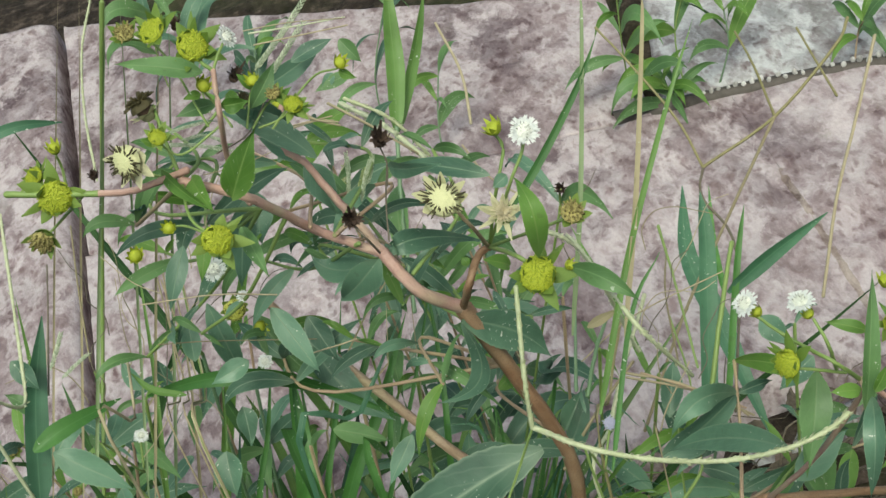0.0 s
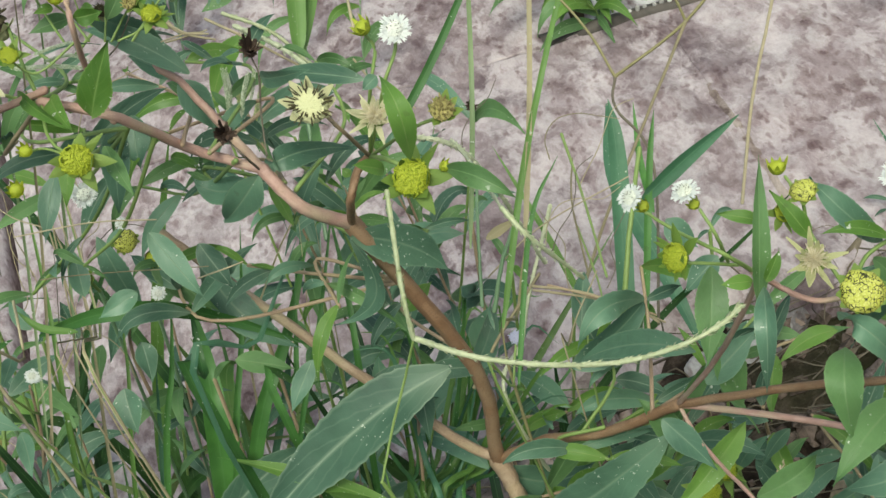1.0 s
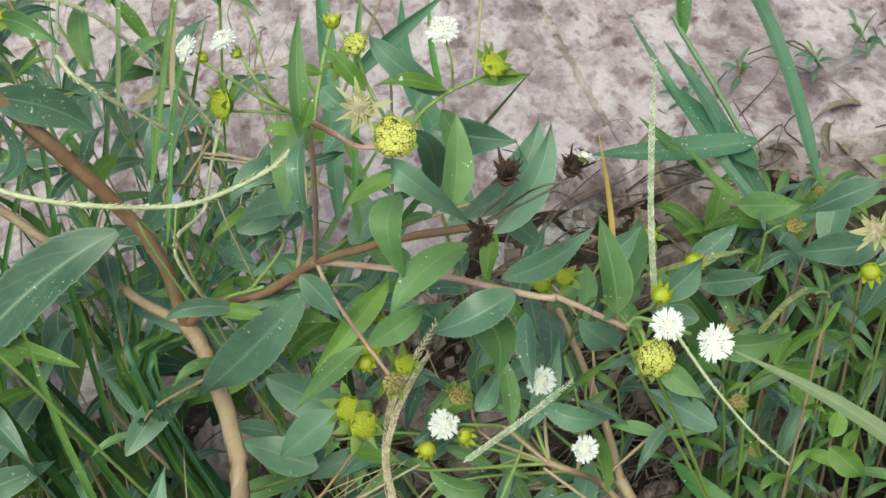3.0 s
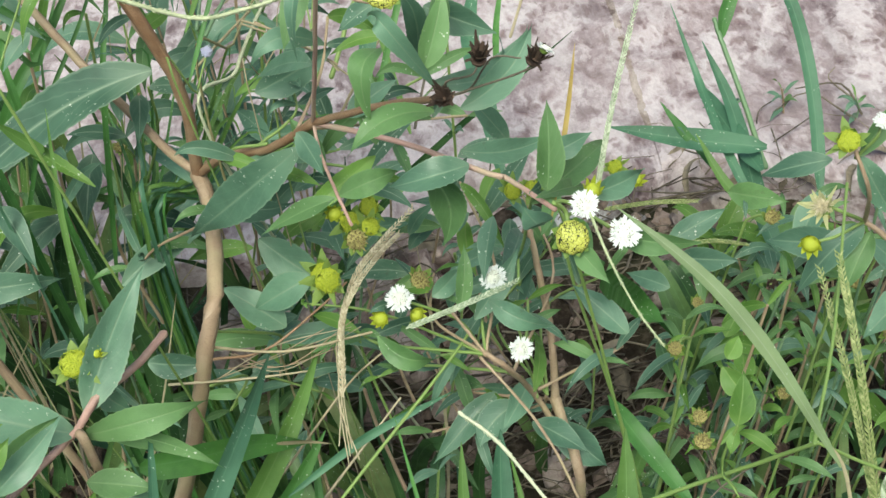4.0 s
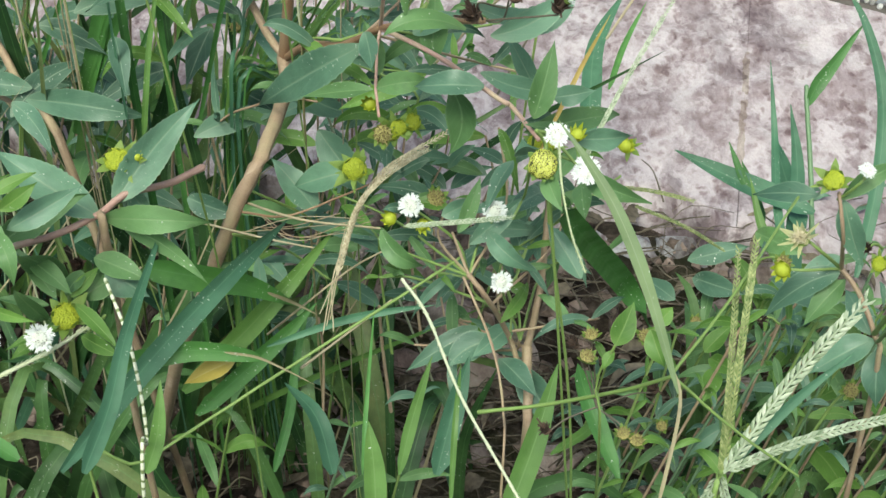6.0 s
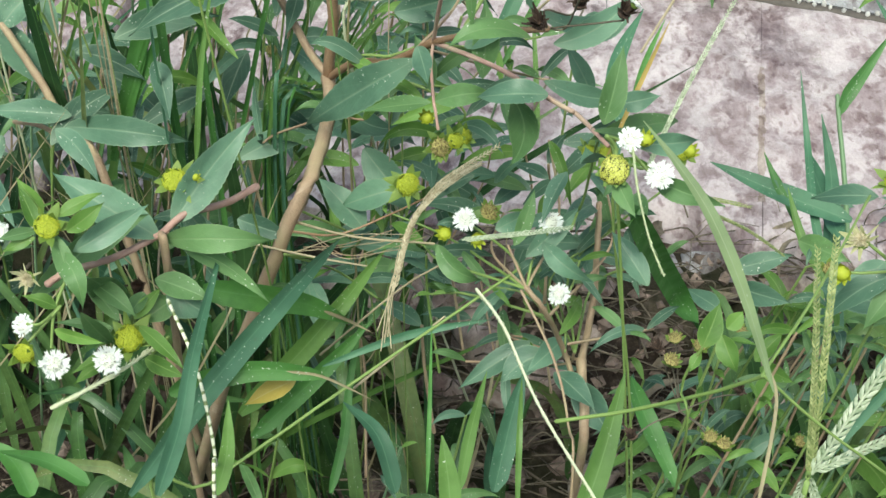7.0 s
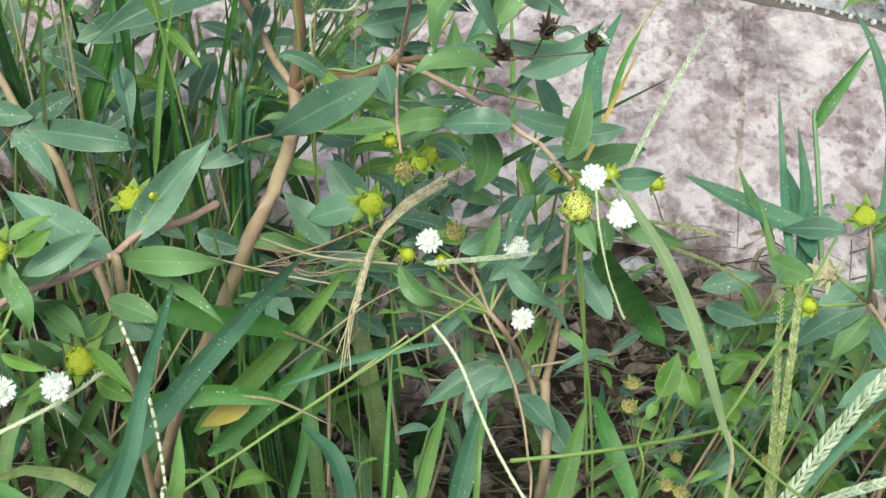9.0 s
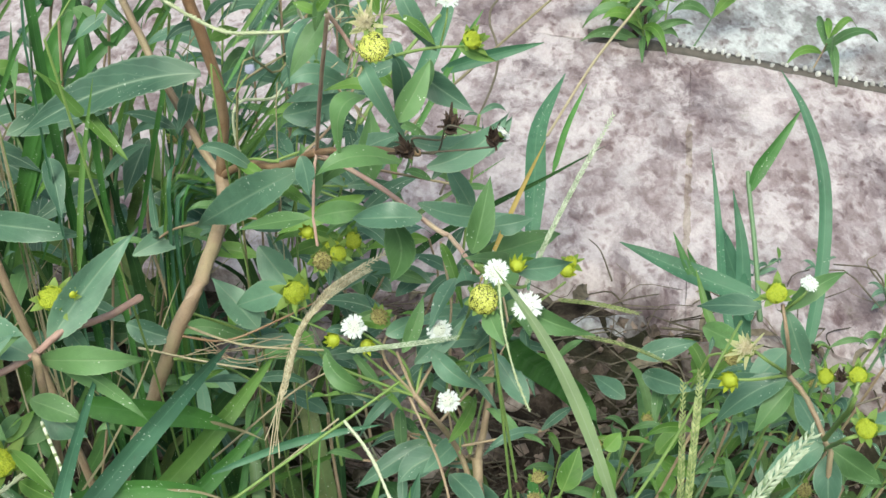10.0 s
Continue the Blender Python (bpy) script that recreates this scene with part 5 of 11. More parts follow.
head(daisy_a, "bud", (-0.0646, 0.3032, 0.3420), (0.1658, -0.6767, 0.7174), 0.00287)
head(daisy_a, "white", (-0.0824, 0.2759, 0.3075), (0.4727, 0.1081, 0.8746), 0.00215)
stem(daisy_a, [(-0.0827, 0.2755, 0.3070), (-0.0848, 0.2707, 0.3010), (-0.0860, 0.2651, 0.2940), (-0.0600, 0.3000, -0.0500)], 0.00034, 0.00034, "green")
head(daisy_a, "cracked", (-0.0473, 0.2934, 0.3206), (0.1883, -0.9405, 0.2830), 0.00336)
head(daisy_a, "bud", (-0.0432, 0.2890, 0.3155), (0.1796, -0.9371, 0.2994), 0.00263)
leaf(daisy_a, (0.0119, 0.2390, 0.2819), (-0.0537, 0.2399, 0.2562), 0.0185, (-0.0840, -0.5320, 0.8479), "darkened", (-0.0209, 0.2395, 0.2750))
leaf(daisy_a, (0.0157, 0.2363, 0.2790), (0.0296, 0.2662, 0.2686), 0.0083, (0.8732, -0.2619, 0.4111), "mature")
leaf(daisy_a, (0.0094, 0.2451, 0.2350), (-0.0079, 0.2682, 0.2356), 0.0099, (-0.0520, -0.0648, 0.9965), "mature", (0.0019, 0.2643, 0.2320))
leaf(daisy_a, (0.0116, 0.2416, 0.2373), (0.0372, 0.2467, 0.2149), 0.0115, (0.3901, -0.8886, 0.2411), "mature", (0.0232, 0.2424, 0.2210))
stem(daisy_a, [(0.0127, 0.2428, 0.2387), (0.0251, 0.2295, 0.2530), (0.0396, 0.2141, 0.2633), (0.0540, 0.1986, 0.2797)], 0.00138, 0.00131, "brown")
stem(daisy_a, [(0.0540, 0.1986, 0.2797), (0.0711, 0.1760, 0.2964), (0.0882, 0.1533, 0.3111)], 0.00104, 0.00086, "brown")
stem(daisy_a, [(0.0540, 0.1986, 0.2797), (0.0600, 0.1782, 0.3123), (0.0657, 0.1633, 0.3422), (0.0663, 0.1637, 0.3458)], 0.00062, 0.00055, "red")
stem(daisy_a, [(0.0663, 0.1637, 0.3458), (0.0705, 0.1633, 0.3389), (0.0732, 0.1562, 0.3401), (0.0796, 0.1559, 0.3372)], 0.00059, 0.00049, "red")
stem(daisy_a, [(0.0663, 0.1637, 0.3458), (0.0611, 0.1622, 0.3552), (0.0579, 0.1725, 0.3538), (0.0543, 0.1765, 0.3580)], 0.00044, 0.00029, "green")
stem(daisy_a, [(0.0632, 0.1661, 0.3482), (0.0615, 0.1634, 0.3581), (0.0610, 0.1667, 0.3619)], 0.00038, 0.00029, "green")
stem(daisy_a, [(0.0649, 0.1665, 0.3458), (0.0593, 0.1663, 0.3501), (0.0551, 0.1680, 0.3516)], 0.00034, 0.00029, "green")
head(daisy_a, "white", (0.0527, 0.1764, 0.3623), (-0.4771, -0.1111, 0.8718), 0.00271)
head(daisy_a, "bud", (0.0547, 0.1770, 0.3585), (-0.5190, -0.1017, 0.8487), 0.00167)
head(daisy_a, "white", (0.0594, 0.1670, 0.3667), (-0.0895, -0.0289, 0.9956), 0.00260)
head(daisy_a, "bud", (0.0606, 0.1674, 0.3626), (-0.2994, 0.0184, 0.9540), 0.00160)
head(daisy_a, "green", (0.0541, 0.1644, 0.3566), (-0.7531, -0.2513, 0.6081), 0.00331)
head(daisy_a, "star", (0.0761, 0.1603, 0.3450), (-0.0540, -0.5673, 0.8217), 0.00485)
head(daisy_a, "cracked", (0.0789, 0.1493, 0.3448), (-0.0763, -0.6253, 0.7767), 0.00403)
leaf(daisy_a, (0.0638, 0.1574, 0.3444), (0.0740, 0.1692, 0.3647), 0.0046, (0.2406, -0.8866, 0.3951), "mature2", (0.0679, 0.1605, 0.3574))
leaf(daisy_a, (0.0648, 0.1562, 0.3492), (0.0580, 0.1477, 0.3343), 0.0045, (-0.5305, -0.6093, 0.5894), "mature", (0.0603, 0.1473, 0.3478))
leaf(daisy_a, (0.0641, 0.1587, 0.3489), (0.0584, 0.1588, 0.3516), 0.0033, (0.3182, -0.6343, 0.7046), "young")
leaf(daisy_a, (0.0651, 0.1553, 0.3512), (0.0691, 0.1564, 0.3558), 0.0030, (-0.1235, -0.9351, 0.3320), "young")
leaf(daisy_a, (0.0770, 0.1580, 0.3278), (0.0646, 0.1580, 0.3268), 0.0039, (-0.0698, -0.4937, 0.8668), "young", (0.0712, 0.1588, 0.3283))
leaf(daisy_a, (0.0757, 0.1538, 0.3375), (0.0871, 0.1530, 0.3106), 0.0057, (-0.0141, -0.9996, 0.0230), "mature", (0.0789, 0.1460, 0.3350))
leaf(daisy_a, (0.0757, 0.1534, 0.3286), (0.0697, 0.1435, 0.3168), 0.0077, (-0.3768, -0.6035, 0.7027), "mature2", (0.0703, 0.1441, 0.3297))
leaf(daisy_a, (0.0590, 0.1890, 0.3041), (0.0380, 0.2250, 0.2778), 0.0078, (-0.7203, 0.0829, 0.6887), "mature", (0.0498, 0.2101, 0.2921))
leaf(daisy_a, (0.0493, 0.1979, 0.2785), (0.0537, 0.1811, 0.2755), 0.0074, (-0.3954, -0.2594, 0.8811), "mature", (0.0516, 0.1905, 0.2764))
stem(daisy_a, [(0.0796, 0.1559, 0.3372), (0.0873, 0.1641, 0.3349), (0.0939, 0.1650, 0.3356)], 0.00045, 0.00040, "green")
stem(daisy_a, [(0.0939, 0.1650, 0.3356), (0.0955, 0.1638, 0.3428), (0.0960, 0.1654, 0.3462)], 0.00025, 0.00025, "green")
stem(daisy_a, [(0.0939, 0.1650, 0.3356), (0.0987, 0.1631, 0.3368), (0.1018, 0.1622, 0.3375)], 0.00035, 0.00030, "green")
stem(daisy_a, [(0.0796, 0.1559, 0.3372), (0.0795, 0.1671, 0.3439), (0.0802, 0.1697, 0.3500), (0.0794, 0.1730, 0.3536)], 0.00039, 0.00030, "green")
head(daisy_a, "white", (0.0961, 0.1652, 0.3490), (0.0813, -0.3652, 0.9274), 0.00323)
head(daisy_a, "green", (0.1020, 0.1605, 0.3402), (0.4792, -0.4198, 0.7708), 0.00327)
head(daisy_a, "cracked", (0.0805, 0.1692, 0.3523), (-0.1096, -0.2161, 0.9702), 0.00255)
head(daisy_a, "green", (0.0768, 0.1708, 0.3479), (0.2459, -0.6629, 0.7072), 0.00229)
head(daisy_a, "bud", (0.0787, 0.1742, 0.3549), (0.2370, 0.2223, 0.9458), 0.00247)
leaf(daisy_a, (0.0927, 0.1636, 0.3369), (0.0805, 0.1656, 0.3442), 0.0033, (0.3082, -0.6544, 0.6905), "young", (0.0868, 0.1641, 0.3430))
leaf(daisy_a, (0.0987, 0.1631, 0.3368), (0.1086, 0.1601, 0.3342), 0.0033, (-0.2000, -0.9285, 0.3130), "young")
leaf(daisy_a, (0.0926, 0.1679, 0.3326), (0.0842, 0.1743, 0.3494), 0.0059, (0.1946, -0.8794, 0.4345), "mature", (0.0856, 0.1665, 0.3467))
leaf(daisy_a, (0.0786, 0.1652, 0.3446), (0.0753, 0.1712, 0.3542), 0.0040, (0.0410, -0.8397, 0.5415), "young")
leaf(daisy_a, (0.0729, 0.1724, 0.3471), (0.0663, 0.1758, 0.3504), 0.0031, (0.0817, -0.6105, 0.7878), "young")
leaf(daisy_a, (0.0907, 0.1678, 0.3294), (0.0892, 0.1518, 0.3231), 0.0061, (-0.4625, -0.2826, 0.8404), "mature2", (0.0903, 0.1573, 0.3296))
stem(daisy_a, [(0.0882, 0.1533, 0.3111), (0.0876, 0.1458, 0.3208), (0.0937, 0.1538, 0.3148), (0.0962, 0.1553, 0.3165)], 0.00034, 0.00021, "dark")
stem(daisy_a, [(0.0882, 0.1533, 0.3111), (0.0932, 0.1551, 0.3104), (0.0970, 0.1343, 0.3322), (0.1027, 0.1330, 0.3313)], 0.00031, 0.00020, "dark")
head(daisy_a, "dry", (0.0964, 0.1559, 0.3171), (0.1618, -0.3539, 0.9212), 0.00448)
head(daisy_a, "dry", (0.0863, 0.1435, 0.3183), (-0.2474, -0.6462, 0.7219), 0.00441)
head(daisy_a, "dry", (0.1075, 0.1482, 0.3188), (0.3330, -0.4253, 0.8415), 0.00417)
head(daisy_a, "white", (0.1099, 0.1459, 0.3223), (0.6634, 0.1963, 0.7221), 0.00226)
stem(daisy_a, [(0.1075, 0.1495, 0.3158), (0.1011, 0.1493, 0.3151), (0.0882, 0.1533, 0.3111)], 0.00027, 0.00027, "dark")
stem(daisy_a, [(0.0540, 0.1986, 0.2797), (0.0735, 0.1727, 0.2874), (0.0930, 0.1469, 0.2911), (0.0958, 0.1458, 0.2902), (0.1001, 0.1376, 0.2907), (0.1041, 0.1296, 0.2911)], 0.00080, 0.00057, "red")
leaf(daisy_a, (0.0837, 0.1517, 0.3091), (0.0626, 0.1397, 0.3125), 0.0077, (0.3237, -0.3134, 0.8928), "mature2", (0.0727, 0.1433, 0.3168))
leaf(daisy_a, (0.0888, 0.1494, 0.2933), (0.0696, 0.1530, 0.2898), 0.0094, (-0.2393, -0.4350, 0.8681), "mature", (0.0783, 0.1465, 0.2952))
leaf(daisy_a, (0.0878, 0.1521, 0.2960), (0.1126, 0.1654, 0.2827), 0.0072, (0.5994, -0.6287, 0.4955), "mature", (0.0995, 0.1588, 0.2865))
leaf(daisy_a, (0.0998, 0.1372, 0.2875), (0.1264, 0.1759, 0.2673), 0.0082, (0.7718, -0.2183, 0.5973), "mature2")
leaf(daisy_a, (0.1006, 0.1307, 0.2948), (0.1189, 0.1660, 0.2595), 0.0051, (0.8751, 0.0283, 0.4832), "mature2")
leaf(daisy_a, (0.1011, 0.1266, 0.2907), (0.0989, 0.1497, 0.2773), 0.0081, (-0.2194, 0.4764, 0.8514), "mature", (0.1008, 0.1413, 0.2775))
leaf(daisy_a, (0.0840, 0.1513, 0.3173), (0.1042, 0.1746, 0.3082), 0.0078, (0.6399, -0.2761, 0.7172), "mature", (0.0997, 0.1691, 0.3023))
leaf(daisy_a, (0.0827, 0.1670, 0.3103), (0.0814, 0.1587, 0.3375), 0.0063, (0.0572, -0.9553, -0.2899), "mature", (0.0847, 0.1578, 0.3311))
leaf(daisy_a, (0.1013, 0.1743, 0.2766), (0.0927, 0.1756, 0.2941), 0.0068, (0.4564, -0.8417, 0.2886), "mature")
leaf(daisy_a, (0.0922, 0.1692, 0.2989), (0.1124, 0.1834, 0.3034), 0.0085, (0.2036, -0.5478, 0.8114), "mature", (0.1051, 0.1779, 0.2974))
stem(daisy_a, [(0.0540, 0.1986, 0.2797), (0.0539, 0.1904, 0.2770), (0.0549, 0.1808, 0.2761), (0.0563, 0.1695, 0.2773), (0.0577, 0.1639, 0.2720)], 0.00050, 0.00042, "red")
leaf(daisy_a, (0.0555, 0.1693, 0.2771), (0.0365, 0.1576, 0.2817), 0.0061, (0.3974, -0.3128, 0.8627), "mature2", (0.0463, 0.1658, 0.2785))
leaf(daisy_a, (0.0569, 0.1680, 0.2787), (0.0728, 0.1703, 0.2796), 0.0076, (0.0884, -0.8059, 0.5854), "mature2", (0.0655, 0.1656, 0.2827))
head(daisy_a, "bud", (0.0540, 0.1707, 0.2711), (0.0284, -0.7645, 0.6439), 0.00294)
head(daisy_a, "brown", (0.0574, 0.1704, 0.2610), (0.1280, -0.9014, 0.4137), 0.00381)
head(daisy_a, "green", (0.0616, 0.1736, 0.2611), (0.5262, -0.5259, 0.6682), 0.00333)
head(daisy_a, "green", (0.0458, 0.1817, 0.2388), (0.1484, -0.8882, 0.4348), 0.00456)
leaf(daisy_a, (0.0791, 0.1560, 0.2879), (0.0785, 0.1522, 0.2678), 0.0101, (-0.1060, -0.9773, 0.1833), "mature2", (0.0824, 0.1539, 0.2783))
head(daisy_a, "cracked", (0.1055, 0.1202, 0.2903), (-0.1874, -0.7921, 0.5810), 0.00408)
head(daisy_a, "white", (0.1088, 0.1175, 0.3015), (-0.1160, -0.6092, 0.7845), 0.00328)
head(daisy_a, "white", (0.1163, 0.1157, 0.2923), (0.0679, -0.7300, 0.6801), 0.00387)
head(daisy_a, "bud", (0.1137, 0.1338, 0.2895), (0.1750, -0.3369, 0.9251), 0.00289)
head(daisy_a, "bud", (0.1271, 0.1496, 0.2752), (0.1817, -0.6173, 0.7654), 0.00290)
stem(daisy_a, [(0.1036, 0.1256, 0.2967), (0.1059, 0.1272, 0.2921), (0.1058, 0.1247, 0.2892)], 0.00057, 0.00057, "green")
stem(daisy_a, [(0.1036, 0.1256, 0.2967), (0.1072, 0.1283, 0.2932), (0.1147, 0.1247, 0.2865)], 0.00050, 0.00043, "green")
leaf(daisy_a, (0.1063, 0.1221, 0.2862), (0.1110, 0.1129, 0.2811), 0.0059, (-0.3871, -0.5913, 0.7075), "mature2")
leaf(daisy_a, (0.1147, 0.1230, 0.2860), (0.1332, 0.1165, 0.2823), 0.0069, (-0.2481, -0.9090, 0.3348), "mature2", (0.1231, 0.1147, 0.2876))
leaf(daisy_a, (0.1130, 0.1349, 0.2878), (0.1287, 0.1435, 0.2834), 0.0073, (0.5241, -0.7935, 0.3093), "mature")
leaf(daisy_a, (0.0998, 0.1365, 0.2914), (0.1069, 0.1531, 0.2820), 0.0063, (0.9322, -0.3505, 0.0909), "mature")
leaf(daisy_a, (0.1044, 0.2168, 0.2048), (0.0912, 0.1742, 0.2263), 0.0088, (0.6025, 0.2020, 0.7721), "mature")

daisy_b = plant("false_daisy", "bushy white-flowered weed with pale tan stems rising from bare soil", (0.1000, 0.1850, -0.0500))
stem(daisy_b, [(0.1000, 0.1850, -0.0500), (0.1000, 0.1800, 0.0800), (0.1027, 0.1628, 0.1469), (0.1014, 0.1796, 0.1664)], 0.00170, 0.00170, "tan")
stem(daisy_b, [(0.1014, 0.1796, 0.1664), (0.1051, 0.1909, 0.1840), (0.1061, 0.2019, 0.1997), (0.1064, 0.2091, 0.2110)], 0.00133, 0.00095, "tan")
stem(daisy_b, [(0.1002, 0.1705, 0.1557), (0.0985, 0.1761, 0.1627), (0.0950, 0.1770, 0.1750), (0.0885, 0.1639, 0.2034), (0.0830, 0.1654, 0.2111)], 0.00105, 0.00085, "tan")
stem(daisy_b, [(0.0830, 0.1653, 0.2110), (0.0802, 0.1692, 0.2160), (0.0770, 0.1755, 0.2197)], 0.00053, 0.00044, "tan")
stem(daisy_b, [(0.0830, 0.1653, 0.2110), (0.0783, 0.1810, 0.2105), (0.0711, 0.1814, 0.2180), (0.0643, 0.1815, 0.2237)], 0.00054, 0.00045, "green")
stem(daisy_b, [(0.0830, 0.1653, 0.2110), (0.0850, 0.1766, 0.2146), (0.0893, 0.1771, 0.2238)], 0.00053, 0.00044, "green")
stem(daisy_b, [(0.0958, 0.1760, 0.1740), (0.0956, 0.1801, 0.1813), (0.0940, 0.1682, 0.1999), (0.0930, 0.1679, 0.2055)], 0.00040, 0.00035, "green")
head(daisy_b, "white", (0.0635, 0.1798, 0.2264), (0.0829, -0.5612, 0.8235), 0.00408)
head(daisy_b, "white", (0.0903, 0.1762, 0.2287), (0.1195, -0.5535, 0.8242), 0.00402)
head(daisy_b, "white", (0.0931, 0.1659, 0.2085), (0.0228, -0.7146, 0.6978), 0.00379)
head(daisy_b, "bud", (0.0569, 0.1796, 0.2209), (-0.2711, -0.6265, 0.7307), 0.00341)
head(daisy_b, "bud", (0.0668, 0.1794, 0.2194), (0.3646, -0.8852, 0.2888), 0.00323)
head(daisy_b, "brown", (0.0703, 0.1898, 0.2217), (0.2427, -0.4634, 0.8523), 0.00382)
leaf(daisy_b, (0.0825, 0.1733, 0.2173), (0.1002, 0.1856, 0.2290), 0.0079, (0.1962, -0.8120, 0.5496), "mature")
leaf(daisy_b, (0.0877, 0.1752, 0.2218), (0.1041, 0.1697, 0.2102), 0.0077, (-0.0222, -0.9152, 0.4024), "mature", (0.0952, 0.1677, 0.2183))
leaf(daisy_b, (0.0789, 0.1738, 0.2213), (0.0850, 0.1875, 0.2333), 0.0064, (0.4228, -0.6940, 0.5827), "mature2")
leaf(daisy_b, (0.0740, 0.1889, 0.2202), (0.0631, 0.1884, 0.2211), 0.0066, (0.0933, -0.5164, 0.8512), "young")
leaf(daisy_b, (0.0726, 0.1848, 0.2188), (0.0829, 0.1926, 0.2202), 0.0075, (0.4749, -0.7240, 0.5003), "mature")
leaf(daisy_b, (0.0554, 0.1709, 0.2233), (0.0705, 0.1679, 0.2118), 0.0075, (0.0502, -0.9499, 0.3084), "mature2", (0.0614, 0.1632, 0.2199))
leaf(daisy_b, (0.0897, 0.1804, 0.1689), (0.0749, 0.1727, 0.1619), 0.0119, (-0.1069, -0.5444, 0.8320), "mature", (0.0804, 0.1770, 0.1662))
leaf(daisy_b, (0.0998, 0.1751, 0.1615), (0.1122, 0.1638, 0.1467), 0.0131, (-0.1430, -0.8394, 0.5244), "mature")
leaf(daisy_b, (0.0935, 0.1567, 0.1997), (0.1002, 0.1961, 0.1815), 0.0051, (0.7408, 0.1737, 0.6489), "young")
leaf(daisy_b, (0.0947, 0.1898, 0.1842), (0.1003, 0.1910, 0.1848), 0.0047, (0.1167, -0.8333, 0.5403), "young")
leaf(daisy_b, (0.1170, 0.1304, 0.2435), (0.1069, 0.1418, 0.2537), 0.0079, (0.0735, -0.6280, 0.7747), "mature")
leaf(daisy_b, (0.1363, 0.1159, 0.2394), (0.1406, 0.1094, 0.2313), 0.0069, (-0.2761, -0.8152, 0.5091), "young")
leaf(daisy_b, (0.1377, 0.1170, 0.2405), (0.1420, 0.1204, 0.2439), 0.0057, (0.1674, -0.7910, 0.5885), "young")

daisy_c = plant("false_daisy", "low white-flowered weed with reddish stems leaning through grass blades", (-0.0300, 0.1600, -0.0500))
stem(daisy_c, [(-0.0300, 0.1600, -0.0500), (-0.0320, 0.1550, 0.1200), (-0.0182, 0.1332, 0.2453), (-0.0200, 0.1382, 0.2517)], 0.00136, 0.00117, "tan")
stem(daisy_c, [(0.0004, 0.1723, 0.2440), (-0.0068, 0.1608, 0.2465), (-0.0144, 0.1474, 0.2530), (-0.0200, 0.1387, 0.2524), (-0.0317, 0.1307, 0.2501), (-0.0354, 0.1072, 0.2646), (-0.0406, 0.1049, 0.2624)], 0.00114, 0.00098, "red")
stem(daisy_c, [(-0.0200, 0.1387, 0.2524), (-0.0175, 0.1512, 0.2488), (-0.0186, 0.1540, 0.2572)], 0.00067, 0.00050, "green")
stem(daisy_c, [(-0.0355, 0.1076, 0.2652), (-0.0373, 0.1087, 0.2731), (-0.0389, 0.1098, 0.2778)], 0.00060, 0.00045, "green")
stem(daisy_c, [(-0.0354, 0.1072, 0.2646), (-0.0390, 0.1004, 0.2564), (-0.0371, 0.0898, 0.2541)], 0.00052, 0.00037, "green")
stem(daisy_c, [(-0.0390, 0.1004, 0.2564), (-0.0405, 0.0940, 0.2581), (-0.0434, 0.0931, 0.2589)], 0.00045, 0.00037, "green")
stem(daisy_c, [(-0.0375, 0.1015, 0.2575), (-0.0426, 0.0935, 0.2545), (-0.0452, 0.0914, 0.2522)], 0.00045, 0.00037, "green")
stem(daisy_c, [(-0.0200, 0.1387, 0.2524), (-0.0206, 0.1330, 0.2454), (-0.0205, 0.1299, 0.2416)], 0.00049, 0.00033, "dark")
stem(daisy_c, [(-0.0317, 0.1307, 0.2501), (-0.0283, 0.1279, 0.2364), (-0.0273, 0.1167, 0.2335)], 0.00065, 0.00049, "green")
stem(daisy_c, [(-0.0273, 0.1156, 0.2323), (-0.0305, 0.1102, 0.2307), (-0.0244, 0.0958, 0.2450)], 0.00048, 0.00040, "green")
stem(daisy_c, [(-0.0213, 0.1143, 0.2283), (-0.0161, 0.1162, 0.2334)], 0.00048, 0.00048, "green")
head(daisy_c, "green", (-0.0179, 0.1529, 0.2606), (0.1494, -0.6535, 0.7420), 0.00448)
head(daisy_c, "bud", (-0.0123, 0.1539, 0.2612), (0.4601, -0.4381, 0.7723), 0.00199)
head(daisy_c, "green", (-0.0375, 0.1066, 0.2801), (0.3137, -0.5203, 0.7943), 0.00425)
head(daisy_c, "green", (-0.0257, 0.1124, 0.2361), (0.2672, -0.5494, 0.7917), 0.00494)
head(daisy_c, "white", (-0.0352, 0.0850, 0.2527), (0.3322, -0.7354, 0.5906), 0.00396)
head(daisy_c, "white", (-0.0244, 0.0928, 0.2470), (0.2981, -0.7426, 0.5998), 0.00397)
head(daisy_c, "white", (-0.0447, 0.0935, 0.2580), (-0.2073, -0.6465, 0.7342), 0.00311)
head(daisy_c, "green", (-0.0452, 0.0905, 0.2511), (-0.0121, -0.9650, 0.2621), 0.00358)
head(daisy_c, "white", (-0.0507, 0.1080, 0.2769), (-0.2570, -0.5846, 0.7695), 0.00296)
head(daisy_c, "star", (-0.0445, 0.1025, 0.2663), (-0.0654, -0.9577, 0.2802), 0.00387)
head(daisy_c, "dry", (-0.0273, 0.1320, 0.2384), (0.0824, -0.8138, 0.5753), 0.00396)
head(daisy_c, "dry", (-0.0189, 0.1316, 0.2402), (0.4358, -0.7308, 0.5254), 0.00427)
leaf(daisy_c, (-0.0208, 0.1381, 0.2517), (-0.0501, 0.1447, 0.2693), 0.0135, (0.3402, -0.5420, 0.7684), "mature", (-0.0347, 0.1380, 0.2627))
